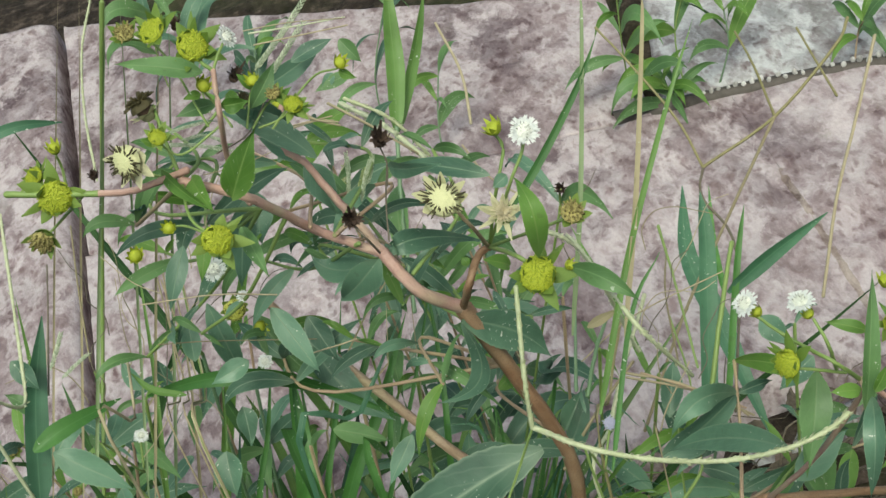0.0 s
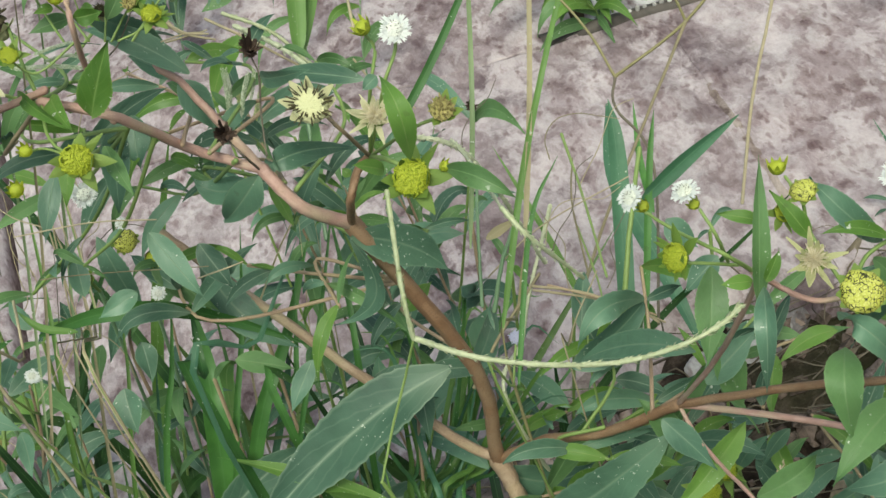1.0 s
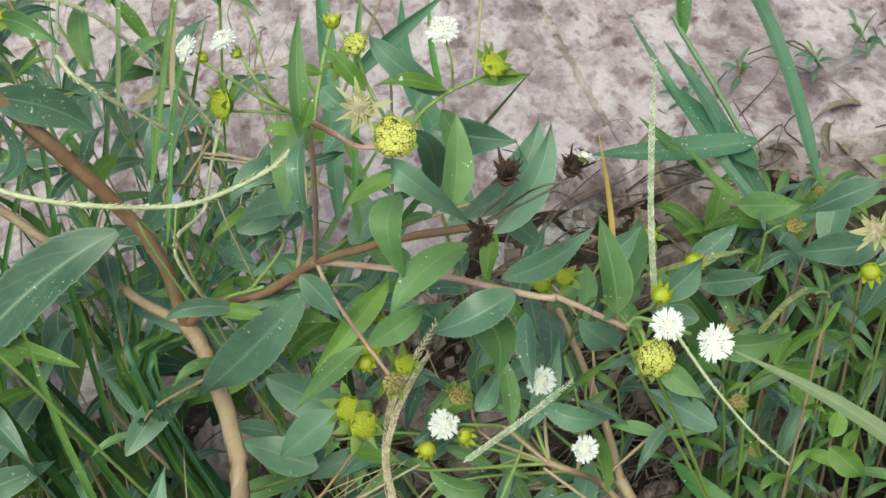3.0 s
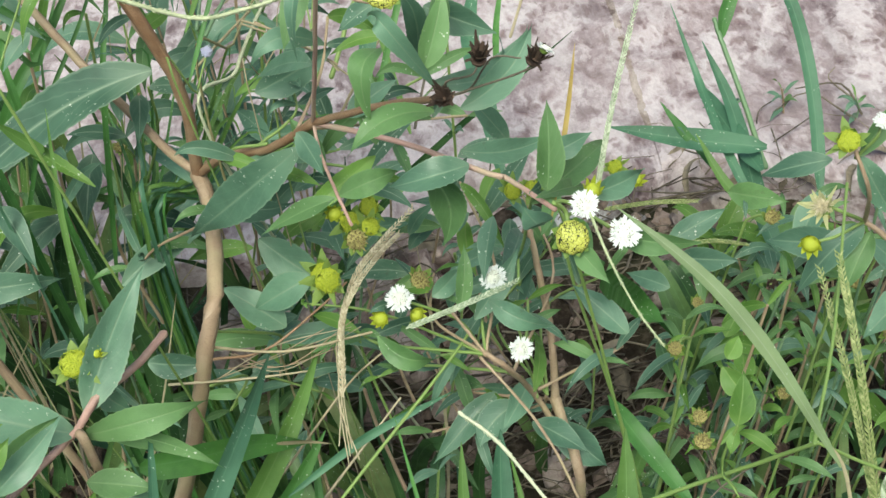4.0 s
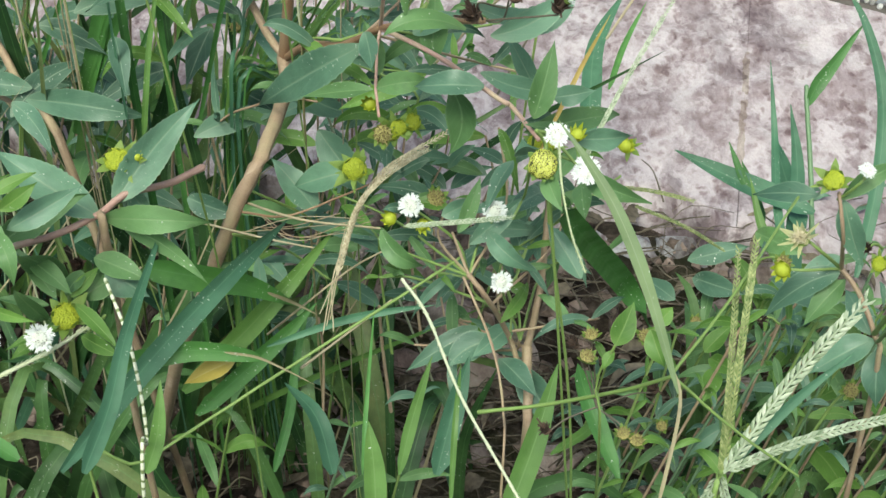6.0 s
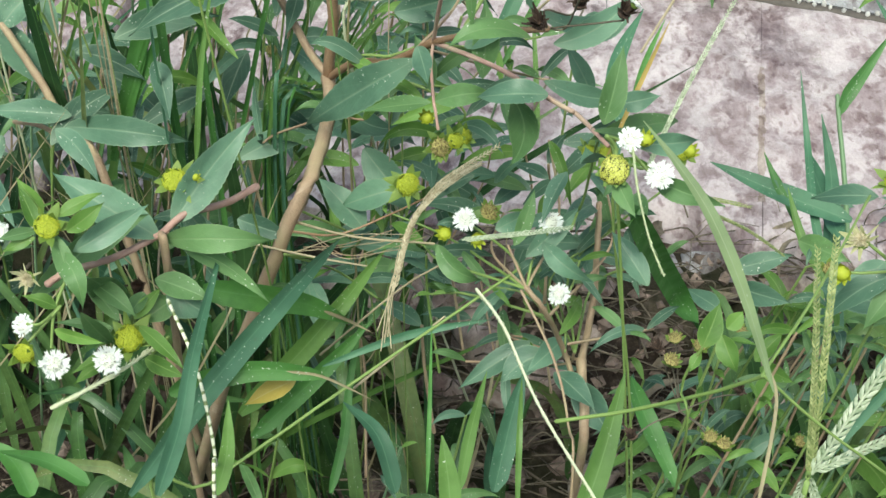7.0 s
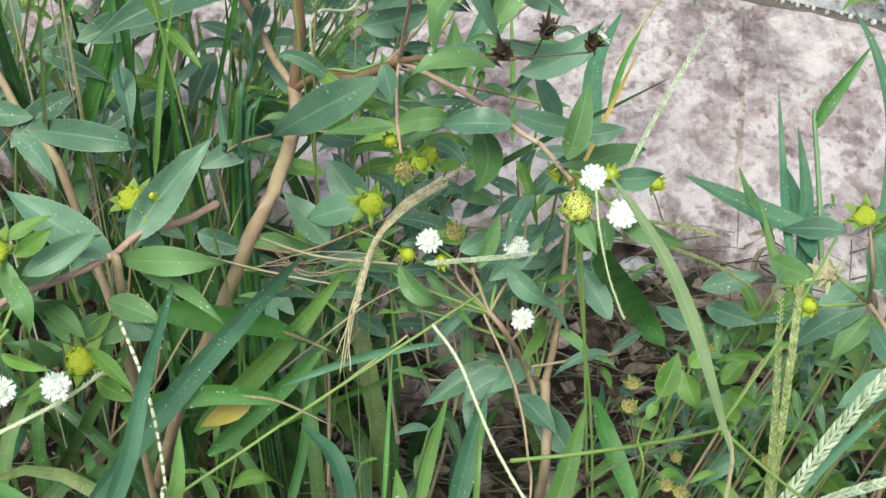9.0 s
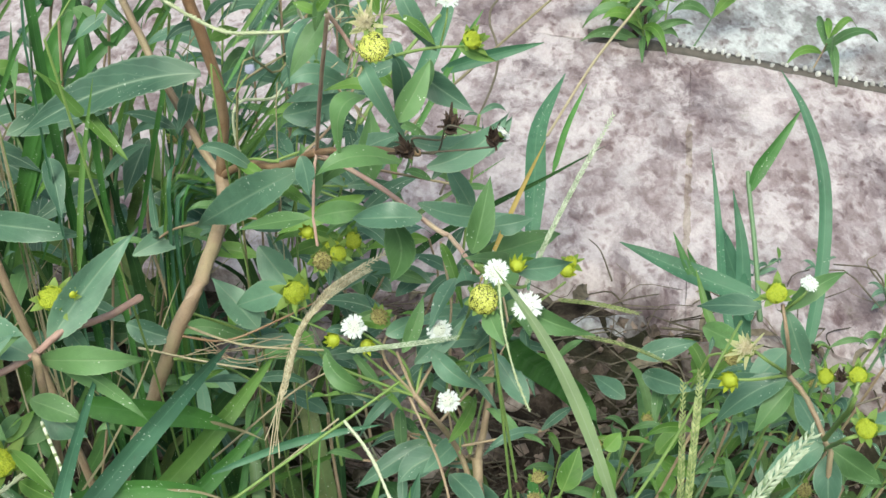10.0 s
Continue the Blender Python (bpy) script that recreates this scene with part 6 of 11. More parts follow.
leaf(daisy_c, (-0.0187, 0.1362, 0.2523), (0.0130, 0.1394, 0.2498), 0.0097, (0.1265, -0.8804, 0.4571), "mature2", (-0.0019, 0.1327, 0.2558))
leaf(daisy_c, (-0.0179, 0.1435, 0.2517), (0.0035, 0.1708, 0.2706), 0.0130, (0.4628, -0.7194, 0.5180), "mature", (-0.0086, 0.1572, 0.2614))
leaf(daisy_c, (-0.0457, 0.1017, 0.2590), (-0.0205, 0.1359, 0.2618), 0.0100, (0.6893, -0.5481, 0.4738), "mature2", (-0.0335, 0.1258, 0.2602))
leaf(daisy_c, (-0.0324, 0.1062, 0.2791), (-0.0231, 0.1114, 0.2846), 0.0058, (0.3200, -0.8947, 0.3116), "young")
leaf(daisy_c, (-0.0397, 0.1057, 0.2792), (-0.0451, 0.1127, 0.2884), 0.0046, (0.5065, -0.5172, 0.6899), "young")
leaf(daisy_c, (-0.0404, 0.1047, 0.2781), (-0.0491, 0.1018, 0.2754), 0.0036, (0.0028, -0.6831, 0.7303), "young")
leaf(daisy_c, (-0.0358, 0.1053, 0.2720), (-0.0288, 0.0950, 0.2617), 0.0067, (0.0092, -0.7044, 0.7097), "mature2", (-0.0286, 0.0960, 0.2725))
leaf(daisy_c, (-0.0302, 0.1051, 0.2647), (-0.0261, 0.1205, 0.2334), 0.0100, (0.5479, -0.7768, -0.3106), "mature2", (-0.0323, 0.1242, 0.2418))
leaf(daisy_c, (-0.0383, 0.1014, 0.2575), (-0.0459, 0.0998, 0.2627), 0.0045, (0.5710, -0.3895, 0.7227), "young")
leaf(daisy_c, (-0.0375, 0.0948, 0.2555), (-0.0222, 0.0891, 0.2565), 0.0041, (-0.3286, -0.8077, 0.4895), "young")
leaf(daisy_c, (-0.0322, 0.1009, 0.2562), (-0.0319, 0.1156, 0.2311), 0.0058, (0.5611, -0.7187, -0.4106), "mature2")
leaf(daisy_c, (-0.0223, 0.1122, 0.2291), (-0.0099, 0.1067, 0.2273), 0.0060, (-0.2356, -0.7336, 0.6374), "young")
leaf(daisy_c, (-0.0320, 0.1116, 0.2293), (-0.0405, 0.1028, 0.2274), 0.0051, (0.1959, -0.3867, 0.9012), "young")
leaf(daisy_c, (-0.0163, 0.1271, 0.2377), (-0.0247, 0.1195, 0.2354), 0.0092, (0.2743, -0.5341, 0.7997), "mature2")
leaf(daisy_c, (-0.0175, 0.1276, 0.2415), (-0.0055, 0.1248, 0.2336), 0.0116, (0.1636, -0.8267, 0.5384), "mature")
leaf(daisy_c, (-0.0149, 0.1406, 0.2446), (0.0104, 0.1324, 0.2318), 0.0066, (-0.1002, -0.9167, 0.3868), "mature2", (-0.0023, 0.1358, 0.2437))
leaf(daisy_c, (-0.0158, 0.1524, 0.2501), (-0.0098, 0.1506, 0.2409), 0.0070, (0.1836, -0.9364, 0.2991), "mature")
leaf(daisy_c, (-0.0180, 0.1543, 0.2560), (-0.0160, 0.1471, 0.2532), 0.0045, (-0.1184, -0.3860, 0.9149), "young")

daisy_d = plant("false_daisy", "green-headed weed with pink-tinged stems beside the paving edge", (0.2150, 0.1700, -0.0500))
stem(daisy_d, [(0.2150, 0.1700, -0.0500), (0.2150, 0.1650, 0.1000), (0.2112, 0.1569, 0.1883), (0.2099, 0.1637, 0.1965), (0.2043, 0.1717, 0.2063), (0.1987, 0.1762, 0.2119)], 0.00100, 0.00080, "tan")
stem(daisy_d, [(0.1987, 0.1762, 0.2119), (0.1935, 0.1630, 0.2365), (0.1906, 0.1660, 0.2495)], 0.00070, 0.00055, "tan")
stem(daisy_d, [(0.1908, 0.1664, 0.2470), (0.1946, 0.1632, 0.2549), (0.1962, 0.1640, 0.2573)], 0.00049, 0.00041, "green")
stem(daisy_d, [(0.1987, 0.1762, 0.2119), (0.1903, 0.1693, 0.2240), (0.1851, 0.1708, 0.2276)], 0.00061, 0.00052, "green")
stem(daisy_d, [(0.1987, 0.1762, 0.2119), (0.1871, 0.1680, 0.2178), (0.1801, 0.1679, 0.2177)], 0.00052, 0.00044, "green")
stem(daisy_d, [(0.2099, 0.1637, 0.1965), (0.2077, 0.1403, 0.2346), (0.2091, 0.1429, 0.2409)], 0.00083, 0.00066, "green")
stem(daisy_d, [(0.2107, 0.1620, 0.1945), (0.2052, 0.1329, 0.2287), (0.2107, 0.1336, 0.2311)], 0.00066, 0.00066, "green")
stem(daisy_d, [(0.2077, 0.1403, 0.2346), (0.2151, 0.1400, 0.2389)], 0.00040, 0.00032, "dark")
head(daisy_d, "green", (0.1881, 0.1651, 0.2548), (-0.2377, -0.5956, 0.7673), 0.00391)
head(daisy_d, "white", (0.1960, 0.1627, 0.2605), (0.1894, -0.3084, 0.9322), 0.00273)
head(daisy_d, "star", (0.1832, 0.1694, 0.2290), (-0.4946, -0.3790, 0.7821), 0.00564)
head(daisy_d, "green", (0.2105, 0.1323, 0.2342), (-0.1116, -0.6184, 0.7779), 0.00378)
head(daisy_d, "green", (0.2096, 0.1459, 0.2414), (-0.1861, -0.4839, 0.8551), 0.00320)
head(daisy_d, "dry", (0.2170, 0.1422, 0.2400), (0.1502, -0.4337, 0.8884), 0.00319)
head(daisy_d, "dry", (0.2051, 0.1453, 0.2407), (-0.3511, -0.3127, 0.8826), 0.00288)
head(daisy_d, "bud", (0.1792, 0.1679, 0.2177), (-0.3988, -0.8119, 0.4264), 0.00399)
head(daisy_d, "green", (0.2016, 0.1485, 0.2383), (-0.3497, -0.5281, 0.7738), 0.00291)
head(daisy_d, "bud", (0.2214, 0.1355, 0.1909), (-0.0238, -0.6519, 0.7579), 0.00374)
leaf(daisy_d, (0.1916, 0.1664, 0.2469), (0.2104, 0.1769, 0.2533), 0.0069, (0.2287, -0.7684, 0.5977), "mature2", (0.1999, 0.1694, 0.2536))
leaf(daisy_d, (0.1928, 0.1679, 0.2456), (0.2017, 0.1648, 0.2229), 0.0091, (-0.1947, -0.9792, 0.0577), "mature")
leaf(daisy_d, (0.1854, 0.1686, 0.2465), (0.1683, 0.1776, 0.2386), 0.0079, (-0.5395, -0.3553, 0.7633), "mature")
leaf(daisy_d, (0.1983, 0.1753, 0.2107), (0.1768, 0.1741, 0.1905), 0.0101, (-0.5470, -0.5677, 0.6152), "mature", (0.1865, 0.1722, 0.2070))
leaf(daisy_d, (0.2000, 0.1741, 0.2093), (0.1878, 0.1643, 0.1974), 0.0085, (-0.3384, -0.5235, 0.7819), "mature2")
leaf(daisy_d, (0.2098, 0.1626, 0.1952), (0.1913, 0.1578, 0.1833), 0.0111, (-0.3794, -0.4893, 0.7853), "mature")
leaf(daisy_d, (0.2107, 0.1626, 0.1951), (0.2294, 0.1594, 0.1817), 0.0111, (0.0668, -0.9465, 0.3157), "mature2")
leaf(daisy_d, (0.2115, 0.1608, 0.1931), (0.2124, 0.1516, 0.1756), 0.0103, (-0.4379, -0.8042, 0.4019), "mature")
leaf(daisy_d, (0.2074, 0.1363, 0.2297), (0.2305, 0.1498, 0.2239), 0.0076, (0.5275, -0.6930, 0.4914), "mature")
leaf(daisy_d, (0.2110, 0.1707, 0.1893), (0.2043, 0.1873, 0.1937), 0.0093, (-0.1903, -0.3266, 0.9258), "mature")
leaf(daisy_d, (0.2098, 0.1438, 0.2356), (0.2079, 0.1529, 0.2404), 0.0039, (-0.0968, -0.4804, 0.8717), "young")

daisy_e = plant("false_daisy", "upright weed with large bluish-green leaves among tall grass", (-0.0600, 0.2600, -0.0500))
stem(daisy_e, [(-0.0600, 0.2600, -0.0500), (-0.0751, 0.2459, 0.1820), (-0.0933, 0.2624, 0.2044), (-0.1069, 0.2751, 0.2216), (-0.1204, 0.2865, 0.2371), (-0.1295, 0.2940, 0.2474)], 0.00182, 0.00137, "tan")
stem(daisy_e, [(-0.0919, 0.2570, 0.1976), (-0.1019, 0.2611, 0.2037), (-0.1128, 0.2617, 0.2056)], 0.00109, 0.00087, "tan")
leaf(daisy_e, (-0.0898, 0.2537, 0.2092), (-0.0429, 0.2529, 0.2033), 0.0135, (0.0379, -0.9075, 0.4183), "mature", (-0.0634, 0.2459, 0.2127))
leaf(daisy_e, (-0.0878, 0.2565, 0.2124), (-0.1198, 0.2556, 0.2147), 0.0109, (0.0709, -0.6790, 0.7307), "mature")
leaf(daisy_e, (0.0489, 0.1950, 0.2757), (0.0077, 0.2215, 0.2332), 0.0141, (-0.6470, -0.7450, 0.1624), "mature")
leaf(daisy_e, (0.0391, 0.2086, 0.2168), (0.0185, 0.2114, 0.2065), 0.0121, (-0.4083, -0.6554, 0.6354), "mature")
leaf(daisy_e, (0.0246, 0.2324, 0.2159), (0.0454, 0.2187, 0.1967), 0.0146, (-0.1236, -0.8656, 0.4853), "mature")
leaf(daisy_e, (0.0266, 0.2075, 0.1998), (0.0103, 0.2176, 0.2140), 0.0123, (0.2819, -0.5997, 0.7489), "mature")
leaf(daisy_e, (-0.0126, 0.1916, 0.2161), (0.0045, 0.1892, 0.2113), 0.0098, (0.0008, -0.8934, 0.4492), "mature")
leaf(daisy_e, (-0.1170, 0.2580, 0.2015), (-0.1317, 0.2461, 0.1882), 0.0135, (0.0789, -0.7824, 0.6177), "mature")
leaf(daisy_e, (-0.1077, 0.2928, 0.2436), (-0.1203, 0.2824, 0.2320), 0.0135, (0.1162, -0.7979, 0.5915), "mature")

goosegrass_a = plant("goosegrass", "goosegrass with a fan of thick braided green seed spikes", (0.1500, 0.0500, -0.0500))
stem(goosegrass_a, [(0.1500, 0.0500, -0.0500), (0.1520, 0.0550, 0.1200), (0.1492, 0.0541, 0.2390), (0.1509, 0.0610, 0.2468)], 0.00080, 0.00064, "green")
spike(goosegrass_a, [(0.1509, 0.0610, 0.2468), (0.1521, 0.0769, 0.2650), (0.1532, 0.0987, 0.2839)], 0.0026, (-0.1316, -0.6498, 0.7486), "green")
spike(goosegrass_a, [(0.1514, 0.0611, 0.2468), (0.1538, 0.0777, 0.2718), (0.1568, 0.0975, 0.2881)], 0.0029, (-0.1332, -0.6498, 0.7484), "green")
spike(goosegrass_a, [(0.1517, 0.0611, 0.2468), (0.1659, 0.0738, 0.2656), (0.1811, 0.0832, 0.2837)], 0.0053, (-0.1339, -0.6497, 0.7483), "pale")
spike(goosegrass_a, [(0.1519, 0.0613, 0.2468), (0.1672, 0.0620, 0.2576), (0.1824, 0.0611, 0.2669), (0.1988, 0.0581, 0.2760)], 0.0037, (-0.1093, -0.5948, 0.7964), "pale")
spike(goosegrass_a, [(0.1504, 0.0603, 0.2460), (0.1469, 0.0526, 0.2468), (0.1437, 0.0468, 0.2466)], 0.0037, (-0.1302, -0.6475, 0.7509), "pale")
spike(goosegrass_a, [(0.1510, 0.0604, 0.2460), (0.1517, 0.0531, 0.2467), (0.1530, 0.0473, 0.2460)], 0.0034, (-0.1317, -0.6475, 0.7506), "pale")
blade(goosegrass_a, [(0.1520, 0.0612, 0.2468), (0.1680, 0.0775, 0.2543), (0.1831, 0.0896, 0.2601)], 0.0029, (0.3102, -0.6602, 0.6840), "bluegrass", 0.50)

goosegrass_b = plant("goosegrass", "goosegrass with slender upright pale green seed spikes", (0.1200, 0.1400, -0.0500))
stem(goosegrass_b, [(0.1200, 0.1400, -0.0500), (0.1180, 0.1450, 0.1500), (0.1068, 0.1423, 0.2647), (0.1162, 0.1481, 0.2710)], 0.00045, 0.00045, "green")
spike(goosegrass_b, [(0.1162, 0.1481, 0.2710), (0.1263, 0.1632, 0.2866), (0.1397, 0.1800, 0.3056)], 0.0022, (-0.1950, -0.5702, 0.7980), "pale")
spike(goosegrass_b, [(0.1271, 0.1921, 0.2280), (0.1393, 0.1866, 0.2311), (0.1515, 0.1812, 0.2322)], 0.0021, (-0.2023, -0.5716, 0.7952), "green")
spike(goosegrass_b, [(0.1300, 0.1272, 0.2725), (0.1451, 0.1467, 0.2505), (0.1603, 0.1663, 0.2255)], 0.0021, (-0.2455, -0.5442, 0.8022), "green")
spike(goosegrass_b, [(0.0638, 0.1613, 0.2335), (0.0798, 0.1637, 0.2341), (0.0963, 0.1678, 0.2336)], 0.0025, (0.1046, -0.7656, 0.6347), "pale")
stem(goosegrass_b, [(0.0963, 0.1676, 0.2333), (0.0996, 0.1760, 0.2365), (0.1059, 0.1323, 0.2858), (0.1200, 0.1400, 0.1000)], 0.00043, 0.00043, "green")

grass_a = plant("grass", "long arching green grass with thin beaded seed stalks", (0.0500, 0.1000, -0.0500))
stem(grass_a, [(0.0200, 0.0600, -0.0500), (-0.0238, 0.0979, 0.1742), (-0.0100, 0.1067, 0.1825), (0.0264, 0.1343, 0.1943), (0.0681, 0.1644, 0.2080), (0.0805, 0.1758, 0.2103)], 0.00058, 0.00047, "green")
stem(grass_a, [(0.0719, 0.0984, 0.2691), (0.0787, 0.0929, 0.2618), (0.0881, 0.0805, 0.2462), (0.1018, 0.0671, 0.2289), (0.1072, 0.0612, 0.2214), (0.1150, 0.0520, 0.2080), (0.1260, 0.0400, 0.1700), (0.1350, 0.0300, -0.0500)], 0.00040, 0.00040, "pale")
stem(grass_a, [(-0.0160, 0.1220, 0.2421), (-0.0060, 0.1057, 0.2319), (0.0002, 0.0886, 0.2144), (0.0017, 0.0730, 0.2023), (-0.0200, 0.0500, -0.0500)], 0.00050, 0.00050, "bead")
stem(grass_a, [(0.1093, 0.1167, 0.3011), (0.1105, 0.1063, 0.2950), (0.1135, 0.0987, 0.2858), (0.1171, 0.0932, 0.2790)], 0.00032, 0.00022, "pale")
stem(grass_a, [(0.0814, 0.1647, 0.2106), (0.0916, 0.1447, 0.2014), (0.0964, 0.1247, 0.1930), (0.0971, 0.1007, 0.1805), (0.0900, 0.0900, -0.0500)], 0.00045, 0.00036, "tan")
stem(grass_a, [(-0.0393, 0.0848, 0.2368), (-0.0252, 0.0950, 0.2391), (-0.0185, 0.1114, 0.2341)], 0.00061, 0.00046, "pale")
blade(grass_a, [(0.1335, 0.0314, 0.2676), (0.1374, 0.0465, 0.2845), (0.1348, 0.0524, 0.2917)], 0.0009, (0.2391, -0.7382, 0.6308), "dry", 1.00)
blade(grass_a, [(0.1369, 0.0480, 0.2863), (0.1296, 0.0582, 0.3052), (0.1231, 0.0675, 0.3168), (0.1169, 0.0769, 0.3225), (0.1091, 0.0863, 0.3282)], 0.0032, (0.1174, -0.6924, 0.7119), "pale", 0.40)
stem(grass_a, [(0.1361, 0.0587, 0.2804), (0.1506, 0.0844, 0.2805), (0.1705, 0.1255, 0.2793)], 0.00040, 0.00034, "green")
stem(grass_a, [(0.0923, 0.0821, 0.2397), (0.1105, 0.0784, 0.2483), (0.1270, 0.0683, 0.2652), (0.1367, 0.0588, 0.2804)], 0.00053, 0.00045, "green")
stem(grass_a, [(0.1367, 0.0588, 0.2804), (0.1507, 0.0583, 0.2658), (0.1683, 0.0592, 0.2491)], 0.00038, 0.00033, "green")
blade(grass_a, [(-0.0220, 0.0787, 0.2099), (-0.0042, 0.1137, 0.2195), (0.0144, 0.1466, 0.2263), (0.0234, 0.1797, 0.2185)], 0.0076, (0.7603, -0.3869, 0.5217), "bluegrass", 0.60)
blade(grass_a, [(-0.0089, 0.0663, 0.2251), (-0.0061, 0.0846, 0.2314), (-0.0053, 0.1042, 0.2398), (-0.0044, 0.1472, 0.2450)], 0.0053, (0.6141, -0.2212, 0.7576), "bluegrass", 0.90)
blade(grass_a, [(-0.0177, 0.1119, 0.2155), (-0.0087, 0.1170, 0.2160), (0.0055, 0.1218, 0.2157), (0.0198, 0.1250, 0.2118), (0.0253, 0.1265, 0.2082)], 0.0071, (0.3532, -0.8508, 0.3892), "grass", 0.80)
blade(grass_a, [(0.0145, 0.1229, 0.2145), (0.0231, 0.1255, 0.2105), (0.0309, 0.1273, 0.2039), (0.0390, 0.1286, 0.1966)], 0.0009, (0.3921, -0.8832, 0.2574), "dry", 1.00)
blade(grass_a, [(0.0207, 0.1543, 0.2099), (0.0252, 0.1584, 0.2034), (0.0288, 0.1625, 0.1969), (0.0338, 0.1646, 0.1911)], 0.0012, (0.6313, -0.7755, 0.0113), "dry", 1.00)
blade(grass_a, [(-0.0080, 0.1421, 0.1755), (0.0098, 0.1549, 0.1895), (0.0241, 0.1663, 0.2021), (0.0371, 0.1865, 0.2098)], 0.0078, (0.4205, -0.7824, 0.4593), "lightgrass", 0.80)
blade(grass_a, [(-0.0061, 0.1445, 0.1623), (0.0158, 0.1590, 0.1780), (0.0322, 0.1708, 0.1909)], 0.0068, (0.2976, -0.8672, 0.3992), "grass", 0.80)
blade(grass_a, [(0.0178, 0.1553, 0.1849), (0.0404, 0.1637, 0.1897), (0.0570, 0.1672, 0.1923), (0.0717, 0.1718, 0.1917)], 0.0031, (0.2008, -0.8534, 0.4811), "bluegrass", 0.50)
leaf(grass_a, (0.0848, 0.1899, 0.1649), (0.0594, 0.1781, 0.1530), 0.0095, (-0.1320, -0.5497, 0.8248), "mature")
blade(grass_a, [(0.0179, 0.1427, 0.1374), (0.0221, 0.1552, 0.1524), (0.0239, 0.1675, 0.1674), (0.0285, 0.1848, 0.1884)], 0.0035, (0.2833, -0.7682, 0.5741), "grass", 0.90)
blade(grass_a, [(0.0728, 0.1466, 0.1363), (0.0779, 0.1615, 0.1543), (0.0823, 0.1727, 0.1678)], 0.0082, (0.3246, -0.7727, 0.5455), "bluegrass", 0.80)
blade(grass_a, [(-0.0118, 0.1408, 0.2302), (0.0025, 0.1440, 0.2246), (0.0163, 0.1508, 0.2157), (0.0279, 0.1625, 0.1970)], 0.0091, (0.5954, -0.7769, 0.2046), "grass", 0.80)
blade(grass_a, [(0.0010, 0.0809, 0.2087), (0.0038, 0.0880, 0.2171), (0.0040, 0.0973, 0.2286)], 0.0047, (0.3625, -0.7468, 0.5575), "lightgrass", 0.90)
blade(grass_a, [(0.0997, 0.0949, 0.1836), (0.1065, 0.1087, 0.2000), (0.1119, 0.1230, 0.2171)], 0.0073, (0.0873, -0.7790, 0.6209), "lightgrass", 0.90)
blade(grass_a, [(0.0655, 0.0731, 0.2081), (0.0644, 0.0806, 0.2175), (0.0625, 0.0881, 0.2270)], 0.0062, (0.2530, -0.7383, 0.6253), "lightgrass", 0.90)
blade(grass_a, [(-0.0448, 0.0705, 0.2181), (-0.0496, 0.0759, 0.2252), (-0.0573, 0.0791, 0.2301)], 0.0064, (0.5306, -0.3232, 0.7836), "grass", 0.90)
blade(grass_a, [(-0.0298, 0.0734, 0.2201), (-0.0405, 0.0765, 0.2250), (-0.0503, 0.0709, 0.2351)], 0.0048, (0.5845, -0.3093, 0.7501), "grass", 0.90)
blade(grass_a, [(0.0440, 0.1181, 0.1679), (0.0382, 0.1288, 0.1818), (0.0259, 0.1416, 0.1830)], 0.0065, (0.4216, -0.2394, 0.8746), "bluegrass", 0.90)
blade(grass_a, [(0.1458, 0.1868, 0.1652), (0.1335, 0.1983, 0.1808), (0.1134, 0.1274, 0.2663), (0.1115, 0.1395, 0.2656)], 0.0088, (0.6043, -0.7802, -0.1615), "grass", 0.40)
blade(grass_a, [(0.0623, 0.1326, 0.1520), (0.0650, 0.1513, 0.1590), (0.0697, 0.1718, 0.1680)], 0.0046, (0.2798, -0.4065, 0.8698), "lightgrass", 0.50)
blade(grass_a, [(0.1343, 0.1497, 0.1365), (0.1228, 0.1728, 0.1504), (0.1192, 0.1871, 0.1525)], 0.0075, (0.1367, -0.3437, 0.9291), "grass", 0.50)
blade(grass_a, [(0.1111, 0.1529, 0.1429), (0.1258, 0.1750, 0.1368), (0.1199, 0.1937, 0.1446)], 0.0043, (0.4069, -0.1260, 0.9047), "lightgrass", 0.50)
blade(grass_a, [(0.0815, 0.1075, 0.1668), (0.0819, 0.1249, 0.1883), (0.0822, 0.1429, 0.1947)], 0.0021, (0.1861, -0.6097, 0.7705), "lightgrass", 0.50)
blade(grass_a, [(0.0545, 0.1122, 0.1754), (0.0548, 0.1252, 0.1916), (0.0535, 0.1606, 0.2036)], 0.0016, (0.2456, -0.4842, 0.8398), "grass", 0.50)
blade(grass_a, [(-0.1183, 0.2395, 0.1787), (-0.0924, 0.2189, 0.1982), (-0.0844, 0.2214, 0.2005)], 0.0013, (-0.4768, -0.8790, 0.0119), "lightgrass", 0.50)
blade(grass_a, [(-0.0197, 0.1810, 0.2469), (-0.0160, 0.1917, 0.2758), (-0.0100, 0.2017, 0.3035)], 0.0019, (0.2886, -0.9139, 0.2855), "lightgrass", 1.00)
blade(grass_a, [(-0.0160, 0.2027, 0.2894), (-0.0195, 0.2022, 0.2955), (-0.0232, 0.2008, 0.3038)], 0.0038, (0.5319, -0.8314, 0.1607), "lightgrass", 0.90)
spike(grass_a, [(0.0409, 0.1666, 0.2077), (0.0439, 0.1756, 0.2178), (0.0475, 0.1821, 0.2254), (0.0542, 0.1885, 0.2327), (0.0625, 0.1926, 0.2373), (0.0736, 0.1972, 0.2429)], 0.0031, (0.1164, -0.7138, 0.6906), "dry")
